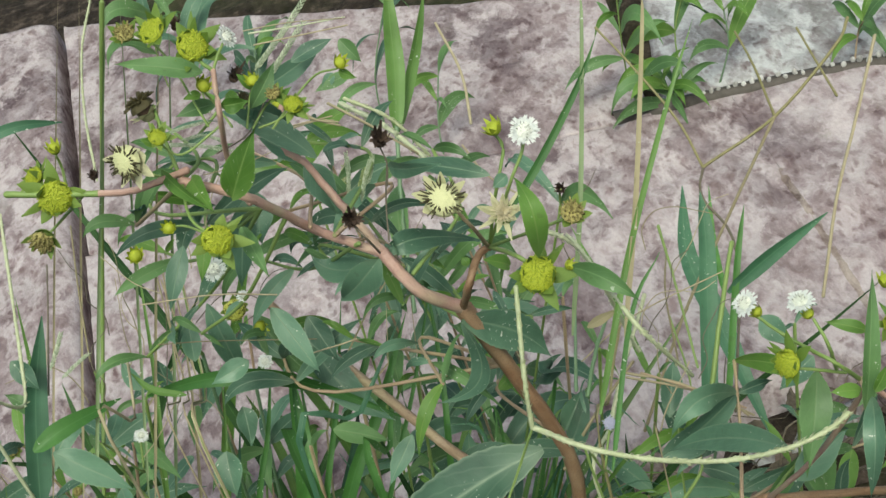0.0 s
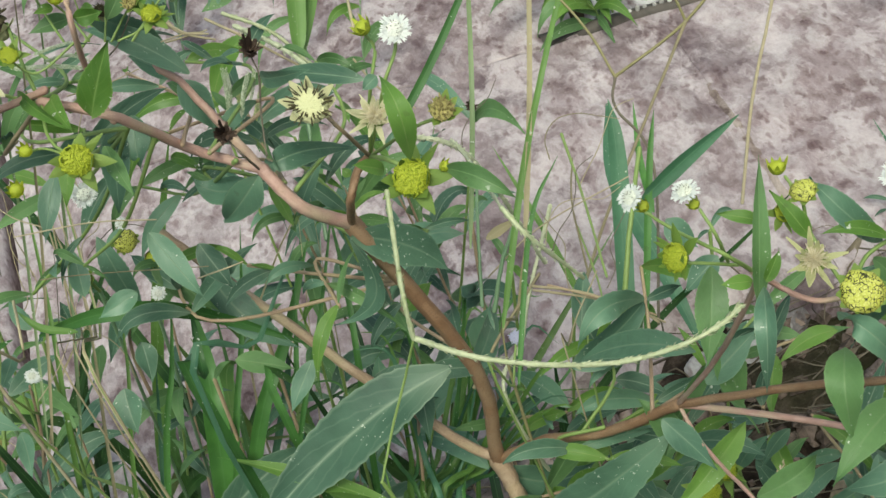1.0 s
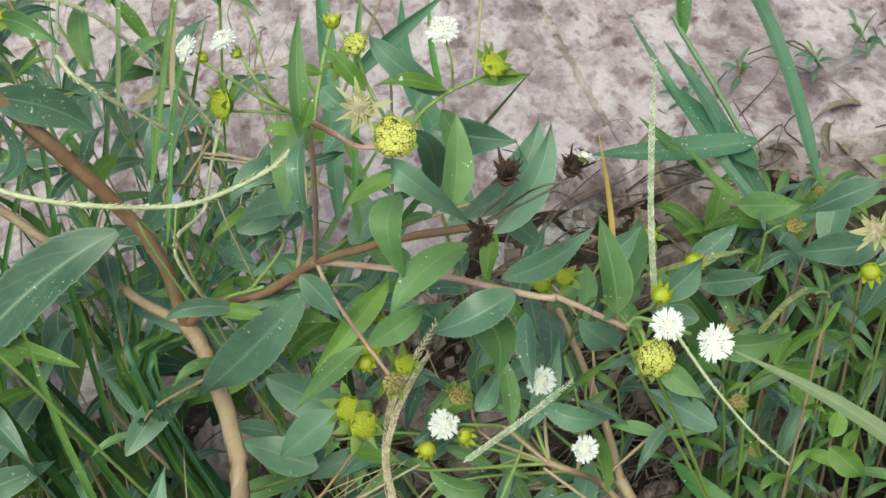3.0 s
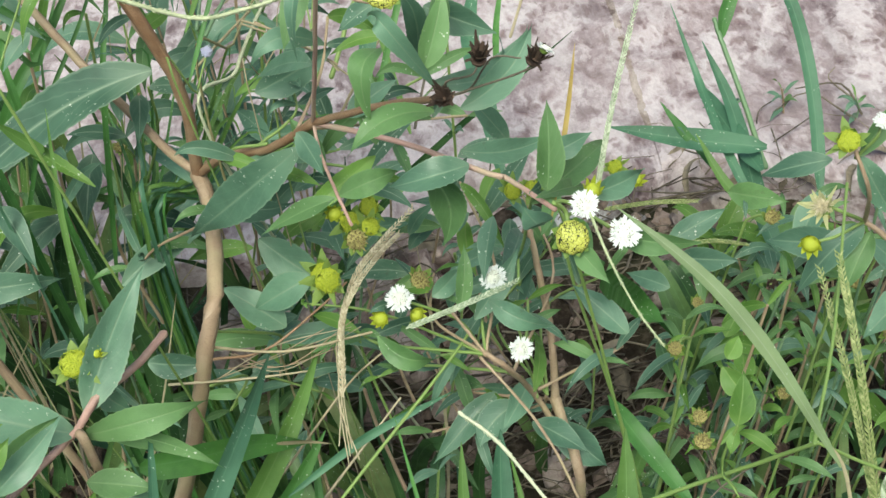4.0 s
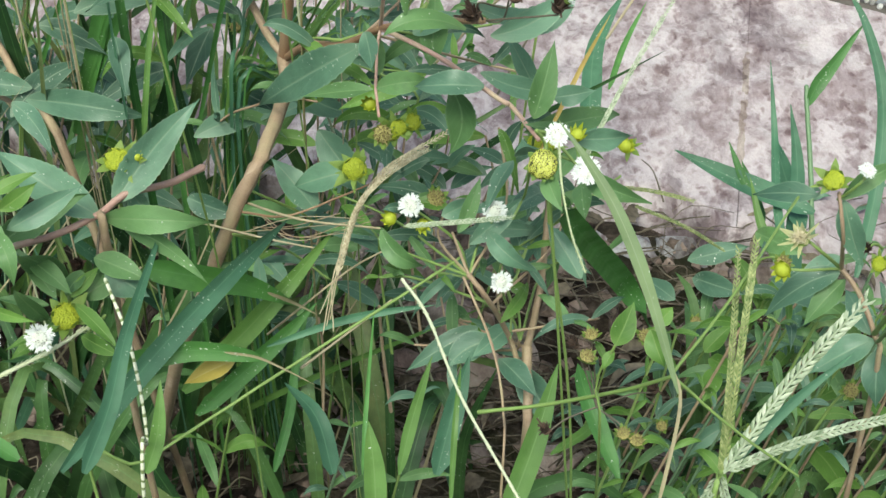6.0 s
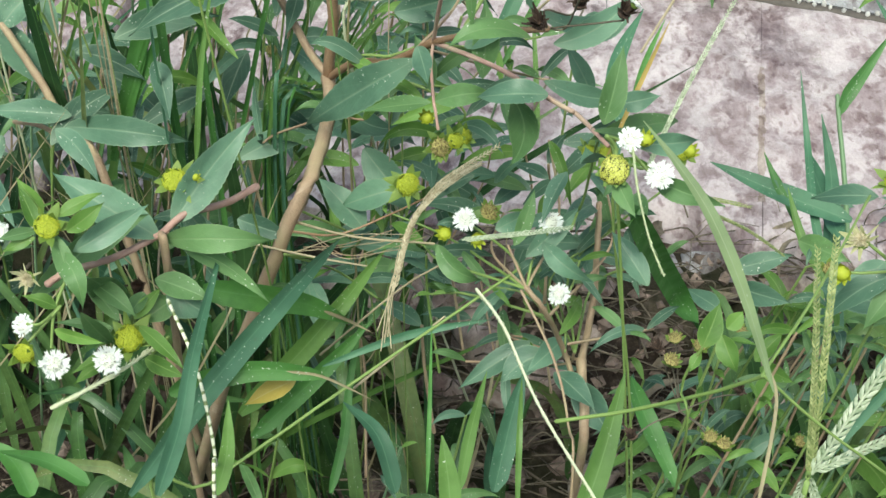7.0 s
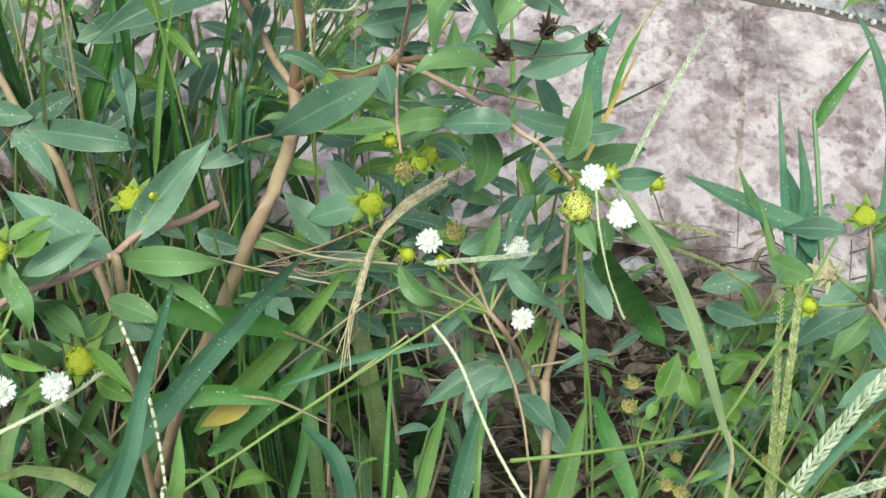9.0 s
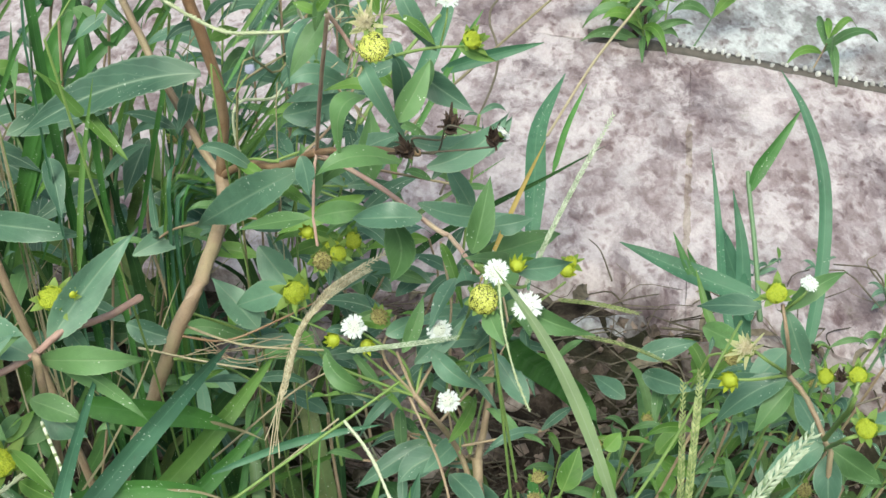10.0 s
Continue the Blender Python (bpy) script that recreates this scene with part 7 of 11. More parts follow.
spike(grass_a, [(0.0428, 0.1683, 0.2140), (0.0461, 0.1778, 0.2250), (0.0526, 0.1838, 0.2317), (0.0613, 0.1886, 0.2370), (0.0683, 0.1913, 0.2402)], 0.0025, (0.1713, -0.7125, 0.6804), "dry")
stem(grass_a, [(0.0366, 0.1548, 0.2014), (0.0400, 0.1656, 0.2067), (0.0445, 0.1757, 0.2178), (0.0482, 0.1827, 0.2259)], 0.00020, 0.00016, "straw")
stem(grass_a, [(0.0379, 0.1506, 0.1968), (0.0394, 0.1655, 0.2067), (0.0435, 0.1756, 0.2178), (0.0473, 0.1826, 0.2259)], 0.00020, 0.00016, "straw")
stem(grass_a, [(0.0389, 0.1525, 0.1986), (0.0402, 0.1656, 0.2067), (0.0425, 0.1755, 0.2179), (0.0472, 0.1826, 0.2259)], 0.00020, 0.00016, "straw")
stem(grass_a, [(0.0399, 0.1539, 0.1999), (0.0408, 0.1656, 0.2066), (0.0442, 0.1757, 0.2178), (0.0471, 0.1826, 0.2259)], 0.00020, 0.00016, "straw")
stem(grass_a, [(0.0411, 0.1515, 0.1972), (0.0394, 0.1655, 0.2067), (0.0438, 0.1756, 0.2178), (0.0470, 0.1825, 0.2259)], 0.00020, 0.00016, "straw")
stem(grass_a, [(0.0078, 0.1931, 0.2033), (0.0222, 0.1870, 0.2096), (0.0402, 0.1822, 0.2201)], 0.00020, 0.00013, "tan")
stem(grass_a, [(0.0097, 0.1961, 0.2064), (0.0243, 0.1841, 0.2060), (0.0507, 0.1816, 0.2180)], 0.00020, 0.00013, "straw")
stem(grass_a, [(0.0104, 0.1933, 0.2031), (0.0255, 0.1849, 0.2068), (0.0423, 0.1783, 0.2153)], 0.00020, 0.00013, "tan")
stem(grass_a, [(-0.0000, 0.1911, 0.2020), (0.0269, 0.1873, 0.2093), (0.0475, 0.1814, 0.2182)], 0.00020, 0.00013, "straw")
stem(grass_a, [(0.0108, 0.1959, 0.2061), (0.0258, 0.1849, 0.2067), (0.0501, 0.1834, 0.2201)], 0.00020, 0.00013, "tan")
stem(grass_a, [(0.0031, 0.1912, 0.2017), (0.0243, 0.1891, 0.2118), (0.0479, 0.1818, 0.2186)], 0.00020, 0.00013, "straw")
stem(grass_a, [(0.0026, 0.1903, 0.2125), (0.0213, 0.1831, 0.2170), (0.0374, 0.1883, 0.2209), (0.0494, 0.1963, 0.2223)], 0.00046, 0.00029, "brown")
stem(grass_a, [(0.0062, 0.1925, 0.2145), (0.0286, 0.1754, 0.2225), (0.0532, 0.1788, 0.2174)], 0.00047, 0.00036, "straw")
stem(grass_a, [(0.0143, 0.1701, 0.1758), (0.0411, 0.1789, 0.1977), (0.0566, 0.1783, 0.2102)], 0.00041, 0.00030, "straw")
stem(grass_a, [(-0.0084, 0.1867, 0.2098), (0.0142, 0.1853, 0.2052), (0.0330, 0.1847, 0.2020)], 0.00041, 0.00030, "straw")
stem(grass_a, [(0.0244, 0.1707, 0.1598), (0.0553, 0.1816, 0.1836)], 0.00050, 0.00031, "straw")
blade(grass_a, [(0.1038, 0.1376, 0.2799), (0.1137, 0.1533, 0.2966), (0.1215, 0.1726, 0.3025)], 0.0014, (0.2992, -0.6211, 0.7244), "gold", 0.50)

grass_b = plant("grass", "arching pale green grass seed stalk crossing a reddish stem", (0.0000, 0.1700, -0.0500))
stem(grass_b, [(0.0000, 0.1750, -0.0500), (0.0010, 0.1780, 0.1500), (-0.0085, 0.1686, 0.3351)], 0.00039, 0.00039, "green")
stem(grass_b, [(-0.0085, 0.1686, 0.3351), (-0.0026, 0.1718, 0.3426), (0.0038, 0.1734, 0.3513), (0.0082, 0.1723, 0.3597)], 0.00025, 0.00025, "green")
stem(grass_b, [(0.0082, 0.1723, 0.3597), (0.0102, 0.1746, 0.3689), (0.0153, 0.1828, 0.3826)], 0.00044, 0.00039, "pale")
stem(grass_b, [(0.0086, 0.1722, 0.3596), (0.0158, 0.1647, 0.3572), (0.0265, 0.1614, 0.3506), (0.0389, 0.1619, 0.3421), (0.0494, 0.1576, 0.3438), (0.0572, 0.1576, 0.3443), (0.0608, 0.1582, 0.3453)], 0.00049, 0.00039, "pale")
stem(grass_b, [(0.0317, 0.1800, 0.3705), (0.0336, 0.1759, 0.3657), (0.0412, 0.1834, 0.3436)], 0.00045, 0.00035, "pale")
stem(grass_b, [(0.0317, 0.1800, 0.3705), (0.0324, 0.2113, 0.3615), (0.0322, 0.2210, 0.3575)], 0.00032, 0.00032, "pale")

grass_c = plant("grass", "tall thin green grass stalks standing before the concrete", (0.0800, 0.3300, -0.0300))
blade(grass_c, [(0.0283, 0.2373, 0.3152), (0.0438, 0.2560, 0.3390), (0.0599, 0.2782, 0.3672), (0.0627, 0.2828, 0.3730)], 0.0012, (-0.0052, -0.7844, 0.6202), "pale", 1.00)
blade(grass_c, [(0.0268, 0.2250, 0.2999), (0.0474, 0.2438, 0.3243), (0.0697, 0.2612, 0.3469), (0.0846, 0.2718, 0.3608)], 0.0016, (-0.0380, -0.7743, 0.6317), "lightgrass", 1.00)
blade(grass_c, [(0.0395, 0.2336, 0.3113), (0.0556, 0.2521, 0.3349), (0.0728, 0.2739, 0.3627), (0.0759, 0.2784, 0.3684)], 0.0013, (-0.0414, -0.7731, 0.6329), "dry", 1.00)
blade(grass_c, [(0.0242, 0.2167, 0.2896), (0.0429, 0.2361, 0.3146), (0.0556, 0.2429, 0.3237)], 0.0013, (-0.0457, -0.7704, 0.6359), "grass", 1.00)
blade(grass_c, [(0.0277, 0.2586, 0.3412), (0.0386, 0.2632, 0.3476), (0.0531, 0.2704, 0.3572), (0.0617, 0.2758, 0.3643)], 0.0021, (0.0826, -0.8542, 0.5133), "grass", 1.00)
stem(grass_c, [(0.0267, 0.2727, 0.3584), (0.0294, 0.2801, 0.3676), (0.0286, 0.2886, 0.3780)], 0.00039, 0.00031, "straw")
stem(grass_c, [(0.0003, 0.3806, 0.3139), (0.0099, 0.3553, 0.3151), (0.0174, 0.3373, 0.3093)], 0.00085, 0.00068, "pale")
stem(grass_c, [(-0.0052, 0.3672, 0.2339), (0.0057, 0.3975, 0.2558), (0.0151, 0.4137, 0.2762)], 0.00078, 0.00078, "grassy")
blade(grass_c, [(0.0146, 0.4132, 0.2755), (0.0225, 0.4250, 0.2905), (0.0280, 0.4356, 0.3039), (0.0339, 0.4461, 0.3170)], 0.0073, (0.2663, -0.8114, 0.5203), "lightgrass", 0.70)
blade(grass_c, [(0.0146, 0.4167, 0.2720), (0.0256, 0.4257, 0.2836), (0.0358, 0.4348, 0.2954), (0.0441, 0.4432, 0.3062)], 0.0048, (0.3804, -0.8608, 0.3382), "lightgrass", 0.70)
blade(grass_c, [(0.0632, 0.2795, 0.2156), (0.0845, 0.3107, 0.2552), (0.0903, 0.3219, 0.2693)], 0.0062, (0.1447, -0.8101, 0.5681), "bluegrass", 0.80)
blade(grass_c, [(0.0693, 0.2798, 0.2165), (0.0915, 0.3060, 0.2498), (0.1011, 0.3159, 0.2626)], 0.0025, (0.1168, -0.8197, 0.5607), "grass", 0.80)
blade(grass_c, [(0.0855, 0.3020, 0.2446), (0.1022, 0.3048, 0.2490), (0.1234, 0.3073, 0.2534)], 0.0059, (0.0679, -0.9557, 0.2864), "bluegrass", 0.60)
stem(grass_c, [(0.1066, 0.3686, 0.2398), (0.1050, 0.3807, 0.2545), (0.0977, 0.3967, 0.2736), (0.0922, 0.4066, 0.2855)], 0.00050, 0.00039, "gold")
stem(grass_c, [(0.1066, 0.3686, 0.2398), (0.1021, 0.3627, 0.2322), (0.1051, 0.3481, 0.2146), (0.0826, 0.3176, 0.1758)], 0.00050, 0.00050, "dark")
stem(grass_c, [(0.1066, 0.3686, 0.2398), (0.1364, 0.3716, 0.2452), (0.1655, 0.3796, 0.2567), (0.1732, 0.3838, 0.2624)], 0.00058, 0.00058, "gold")
stem(grass_c, [(0.1364, 0.3716, 0.2452), (0.1369, 0.3836, 0.2600), (0.1358, 0.3921, 0.2704)], 0.00050, 0.00039, "gold")
stem(grass_c, [(0.1364, 0.3716, 0.2452), (0.1049, 0.3550, 0.2229), (0.0785, 0.3407, 0.2038), (0.0513, 0.3226, 0.1800)], 0.00058, 0.00058, "dry")
stem(grass_c, [(0.1794, 0.3777, 0.2552), (0.1617, 0.3632, 0.2365), (0.1448, 0.3498, 0.2191), (0.1263, 0.3316, 0.1956)], 0.00058, 0.00058, "straw")
stem(grass_c, [(0.1589, 0.3696, 0.2441), (0.1558, 0.3868, 0.2651)], 0.00046, 0.00039, "gold")
stem(grass_c, [(0.0394, 0.2495, 0.2826), (0.0514, 0.2440, 0.2766), (0.0592, 0.2394, 0.2715), (0.0654, 0.2348, 0.2662)], 0.00034, 0.00029, "straw")
stem(grass_c, [(0.0600, 0.3300, -0.0500), (0.0220, 0.2389, 0.2426), (0.0336, 0.2561, 0.2643), (0.0546, 0.2722, 0.2854)], 0.00053, 0.00053, "pale")
head(grass_c, "violet", (0.0293, 0.2334, 0.2866), (0.0632, -0.4775, 0.8764), 0.00192)
stem(grass_c, [(0.0290, 0.2330, 0.2862), (0.0237, 0.2271, 0.2786), (0.0202, 0.2206, 0.2704), (0.0300, 0.2350, -0.0500)], 0.00032, 0.00032, "green")
blade(grass_c, [(-0.1134, 0.2732, 0.3024), (-0.1040, 0.2882, 0.3219), (-0.0932, 0.3007, 0.3384)], 0.0067, (0.4608, -0.8113, 0.3599), "bluegrass", 0.90)
blade(grass_c, [(-0.0779, 0.2874, 0.3103), (-0.0607, 0.2780, 0.3153), (-0.0444, 0.2737, 0.3107), (-0.0327, 0.2779, 0.2940), (-0.0169, 0.2723, 0.2779)], 0.0049, (-0.0306, -0.9271, 0.3736), "grass", 0.40)
blade(grass_c, [(-0.1001, 0.2692, 0.2979), (-0.0760, 0.3015, 0.3402), (-0.0353, 0.2675, 0.4245)], 0.0010, (0.0586, -0.9973, -0.0435), "pale", 1.00)
stem(grass_c, [(-0.1066, 0.2912, 0.2770), (-0.0816, 0.3266, 0.3232), (-0.0399, 0.2964, 0.4125)], 0.00062, 0.00055, "green")
blade(grass_c, [(-0.1176, 0.3079, 0.2652), (-0.0916, 0.3451, 0.3140), (-0.0475, 0.3171, 0.4061)], 0.0008, (0.1126, -0.9936, 0.0093), "dry", 1.00)
blade(grass_c, [(-0.0861, 0.2650, 0.2932), (-0.0625, 0.2975, 0.3357), (-0.0254, 0.2645, 0.4212)], 0.0008, (0.0397, -0.9990, -0.0226), "dry", 1.00)
blade(grass_c, [(-0.0900, 0.2729, 0.2868), (-0.0690, 0.3072, 0.3316), (-0.0339, 0.2763, 0.4195)], 0.0008, (0.0953, -0.9953, -0.0146), "pale", 1.00)
blade(grass_c, [(-0.0902, 0.2929, 0.2638), (-0.0651, 0.3294, 0.3114), (-0.0270, 0.3017, 0.4037)], 0.0010, (0.0668, -0.9972, 0.0326), "pale", 1.00)
blade(grass_c, [(-0.1259, 0.3104, 0.2680), (-0.0989, 0.3473, 0.3164), (-0.0522, 0.3185, 0.4076)], 0.0007, (0.1137, -0.9935, -0.0021), "dry", 1.00)
blade(grass_c, [(-0.1194, 0.2834, 0.1930), (-0.0913, 0.2901, 0.2678), (-0.0791, 0.3137, 0.2983), (-0.0687, 0.3377, 0.3294)], 0.0016, (0.2979, -0.9198, 0.2555), "lightgrass", 0.90)
blade(grass_c, [(-0.1116, 0.2810, 0.1904), (-0.0825, 0.2875, 0.2648), (-0.0721, 0.3061, 0.2890), (-0.0636, 0.3253, 0.3139)], 0.0010, (0.2563, -0.9373, 0.2360), "dry", 0.90)
blade(grass_c, [(-0.1090, 0.2803, 0.1895), (-0.0766, 0.2857, 0.2629), (-0.0679, 0.2973, 0.2780), (-0.0610, 0.3093, 0.2936)], 0.0014, (0.1777, -0.9661, 0.1875), "lightgrass", 0.90)
blade(grass_c, [(-0.1023, 0.2782, 0.1872), (-0.0678, 0.2831, 0.2599), (-0.0570, 0.2940, 0.2743), (-0.0478, 0.3053, 0.2892)], 0.0020, (0.1117, -0.9736, 0.1992), "grass", 0.90)
blade(grass_c, [(-0.0819, 0.2721, 0.1804), (-0.0546, 0.2791, 0.2555), (-0.0482, 0.2913, 0.2714), (-0.0434, 0.3040, 0.2878)], 0.0072, (0.1752, -0.9591, 0.2224), "grass", 0.90)
blade(grass_c, [(-0.0827, 0.2748, 0.1838), (-0.0431, 0.2778, 0.2544), (-0.0241, 0.2900, 0.2709), (-0.0068, 0.3028, 0.2880)], 0.0043, (-0.0207, -0.9616, 0.2738), "grass", 0.90)
blade(grass_c, [(-0.0834, 0.2726, 0.1809), (-0.0503, 0.2778, 0.2541), (-0.0351, 0.2939, 0.2753), (-0.0217, 0.3105, 0.2971)], 0.0020, (0.0931, -0.9599, 0.2642), "grass", 0.90)
blade(grass_c, [(-0.0709, 0.2688, 0.1768), (-0.0341, 0.2730, 0.2487), (-0.0126, 0.2910, 0.2726), (0.0071, 0.3095, 0.2972)], 0.0016, (0.0146, -0.9502, 0.3114), "grass", 0.90)
blade(grass_c, [(-0.0333, 0.2695, 0.1795), (-0.0115, 0.2770, 0.2550), (-0.0034, 0.2925, 0.2751), (0.0029, 0.3086, 0.2958)], 0.0020, (0.0983, -0.9522, 0.2893), "grass", 0.90)

grass_d = plant("grass", "tall bluish-green grass blades standing at the paving edge", (0.2200, 0.3700, -0.0300))
blade(grass_d, [(0.2181, 0.3635, 0.1438), (0.2220, 0.3698, 0.1509), (0.2292, 0.3769, 0.1586), (0.2416, 0.3892, 0.1721)], 0.0073, (0.2418, -0.8088, 0.5361), "grass", 0.35)
blade(grass_d, [(0.2190, 0.3132, 0.1237), (0.1894, 0.3196, 0.1326), (0.1585, 0.3275, 0.1434)], 0.0103, (0.1247, -0.5789, 0.8058), "bluegrass", 0.60)
blade(grass_d, [(0.1920, 0.3165, 0.1290), (0.1868, 0.3226, 0.1363), (0.1814, 0.3312, 0.1463)], 0.0039, (0.0532, -0.7466, 0.6632), "grass", 0.80)
blade(grass_d, [(0.2686, 0.2166, 0.0490), (0.2759, 0.2492, 0.0859), (0.2832, 0.2817, 0.1228)], 0.0072, (-0.0090, -0.7489, 0.6626), "grass", 0.90)
blade(grass_d, [(0.2802, 0.2172, 0.0491), (0.2753, 0.2399, 0.0754), (0.2704, 0.2627, 0.1017)], 0.0087, (0.0182, -0.7547, 0.6558), "grass", 0.90)
blade(grass_d, [(0.2694, 0.2779, 0.1192), (0.2727, 0.2911, 0.1341), (0.2760, 0.3043, 0.1491)], 0.0048, (0.0120, -0.7507, 0.6605), "grass", 0.90)
blade(grass_d, [(0.2591, 0.2192, 0.0525), (0.2561, 0.2297, 0.0647), (0.2531, 0.2403, 0.0770)], 0.0058, (0.0596, -0.7490, 0.6599), "grass", 0.90)
blade(grass_d, [(0.2862, 0.2329, 0.0667), (0.2886, 0.2514, 0.0878), (0.2909, 0.2699, 0.1088)], 0.0096, (-0.0260, -0.7496, 0.6614), "grass", 0.90)
blade(grass_d, [(0.2138, 0.3054, 0.1189), (0.2105, 0.3440, 0.1182), (0.2076, 0.3719, 0.1203)], 0.0093, (-0.1073, -0.0301, 0.9938), "bluegrass", 0.80)
blade(grass_d, [(0.2005, 0.3228, 0.1099), (0.1957, 0.3397, 0.1149), (0.1905, 0.3475, 0.1245)], 0.0040, (-0.0910, -0.5339, 0.8406), "grass", 0.80)
stem(grass_d, [(0.2231, 0.3269, 0.1004), (0.2205, 0.3492, 0.1269), (0.2180, 0.3635, 0.1439), (0.2174, 0.3691, 0.1505)], 0.00124, 0.00099, "grassy")
blade(grass_d, [(0.2438, 0.3173, 0.0843), (0.2509, 0.3446, 0.1175), (0.2513, 0.3685, 0.1470), (0.2427, 0.3872, 0.1708), (0.2319, 0.3986, 0.1858)], 0.0063, (0.0396, -0.7777, 0.6274), "bluegrass", 0.90)
blade(grass_d, [(0.1208, 0.4134, 0.0416), (0.1239, 0.4643, 0.0699), (0.1261, 0.4987, 0.0868), (0.1412, 0.5323, 0.1013)], 0.0125, (0.2204, -0.4677, 0.8560), "bluegrass", 0.25)
blade(grass_d, [(0.1341, 0.4791, 0.0707), (0.1417, 0.5040, 0.0835), (0.1537, 0.5296, 0.0967)], 0.0038, (0.2807, -0.5236, 0.8044), "grass", 0.80)
blade(grass_d, [(0.0829, 0.4556, 0.0644), (0.0815, 0.4790, 0.0919), (0.0785, 0.5170, 0.1213)], 0.0034, (0.1878, -0.6608, 0.7267), "lightgrass", 1.00)
leaf(grass_d, (-0.0150, 0.2311, 0.2530), (-0.0506, 0.2531, 0.2770), 0.0056, (0.2860, -0.4570, 0.8422), "young")
leaf(grass_d, (0.0152, 0.1293, 0.2049), (-0.0000, 0.1234, 0.1992), 0.0078, (-0.0800, -0.5792, 0.8112), "yellow")

shoot(daisy_a, (-0.0317, 0.2422, 0.3891), (-0.0404, 0.2884, 0.3718), 0.013, 601, 2)
shoot(daisy_a, (-0.0239, 0.2408, 0.3809), (-0.0412, 0.2978, 0.3521), 0.018, 602, 3)
shoot(daisy_a, (-0.0161, 0.2393, 0.3727), (-0.0281, 0.3204, 0.3484), 0.012, 603, 2)
shoot(daisy_a, (-0.0122, 0.2386, 0.3686), (-0.0211, 0.2735, 0.3557), 0.015, 604, 3)
shoot(daisy_a, (-0.0016, 0.2361, 0.3555), (-0.0204, 0.2834, 0.3366), 0.014, 605, 2)
shoot(daisy_a, (-0.0083, 0.2379, 0.3646), (-0.0379, 0.3027, 0.3273), 0.019, 606, 3)
shoot(daisy_a, (-0.0016, 0.2361, 0.3555), (-0.0160, 0.2614, 0.3419), 0.011, 607, 2)
shoot(daisy_a, (-0.0122, 0.2386, 0.3686), (-0.0118, 0.2994, 0.3555), 0.016, 608, 3)
shoot(daisy_a, (-0.0239, 0.2408, 0.3809), (-0.0586, 0.3101, 0.3346), 0.015, 609, 2)
shoot(daisy_a, (-0.0357, 0.2429, 0.3932), (-0.0530, 0.2835, 0.3654), 0.017, 610, 3)
shoot(daisy_a, (-0.0239, 0.2408, 0.3809), (-0.0277, 0.3110, 0.3681), 0.012, 611, 2)
shoot(daisy_a, (0.0095, 0.2341, 0.3255), (-0.0029, 0.2987, 0.3247), 0.017, 612, 3)
shoot(daisy_a, (0.0082, 0.2336, 0.3331), (-0.0054, 0.2524, 0.3321), 0.013, 613, 2)
shoot(daisy_a, (0.0108, 0.2346, 0.3180), (0.0070, 0.2656, 0.3175), 0.018, 614, 3)
shoot(daisy_a, (0.0121, 0.2352, 0.3104), (0.0036, 0.2900, 0.3150), 0.012, 615, 2)
shoot(daisy_a, (0.0095, 0.2341, 0.3255), (0.0113, 0.2436, 0.3229), 0.015, 616, 3)
shoot(daisy_a, (0.0108, 0.2346, 0.3180), (-0.0205, 0.2664, 0.3169), 0.014, 617, 2)
shoot(daisy_a, (0.0108, 0.2346, 0.3180), (-0.0405, 0.2888, 0.3110), 0.019, 618, 3)
shoot(daisy_a, (-0.0200, 0.2400, 0.3768), (-0.0519, 0.2624, 0.3410), 0.011, 619, 2)
shoot(daisy_a, (-0.0239, 0.2408, 0.3809), (-0.0700, 0.2791, 0.3287), 0.016, 620, 3)
shoot(daisy_a, (0.0160, 0.2367, 0.2878), (0.0107, 0.2652, 0.2867), 0.015, 621, 2)
shoot(daisy_a, (0.0108, 0.2346, 0.3180), (-0.0043, 0.2388, 0.3165), 0.017, 622, 3)
shoot(daisy_a, (-0.0357, 0.2429, 0.3932), (-0.0466, 0.3168, 0.3737), 0.012, 623, 2)
shoot(daisy_a, (-0.0016, 0.2361, 0.3555), (-0.0087, 0.3082, 0.3353), 0.017, 624, 3)
shoot(daisy_a, (-0.0002, 0.2356, 0.3530), (0.0159, 0.2721, 0.3561), 0.013, 625, 2)
small_weed((0.0981, 0.1979, -0.0550), 0.1, 626, "bright green young weed on littered soil", 1, 0.017, "false_daisy", (5, 7), True, (0.1476, 0.1867, 0.1698), 0.71)
small_weed((0.1444, 0.2168, -0.0550), 0.1, 628, "bright green young weed on littered soil", 0, 0.014, "false_daisy", (5, 7), True, (0.1855, 0.2075, 0.1319), 0.86)
small_weed((0.1482, 0.2024, -0.0550), 0.1, 629, "bright green young weed on littered soil", 0, 0.018, "false_daisy", (5, 7), True, (0.1988, 0.1909, 0.1746), 0.70)
small_weed((0.1662, 0.1966, -0.0550), 0.1, 630, "leafy bluish-green weed among grass stalks", 1, 0.017, "false_daisy", (5, 7), False, (0.2087, 0.1869, 0.1382), 0.83)
small_weed((0.2076, 0.2137, -0.0550), 0.1, 631, "bright green young weed on littered soil", 0, 0.024, "false_daisy", (5, 7), True, (0.2478, 0.2046, 0.1279), 0.87)
small_weed((0.1985, 0.2010, -0.0550), 0.1, 632, "bright green young weed on littered soil", 0, 0.014, "false_daisy", (5, 7), True, (0.2486, 0.1897, 0.1727), 0.70)
small_weed((0.2193, 0.2019, -0.0550), 0.1, 633, "leafy bluish-green weed among grass stalks", 0, 0.020, "false_daisy", (5, 7), False, (0.2631, 0.1919, 0.1439), 0.80)
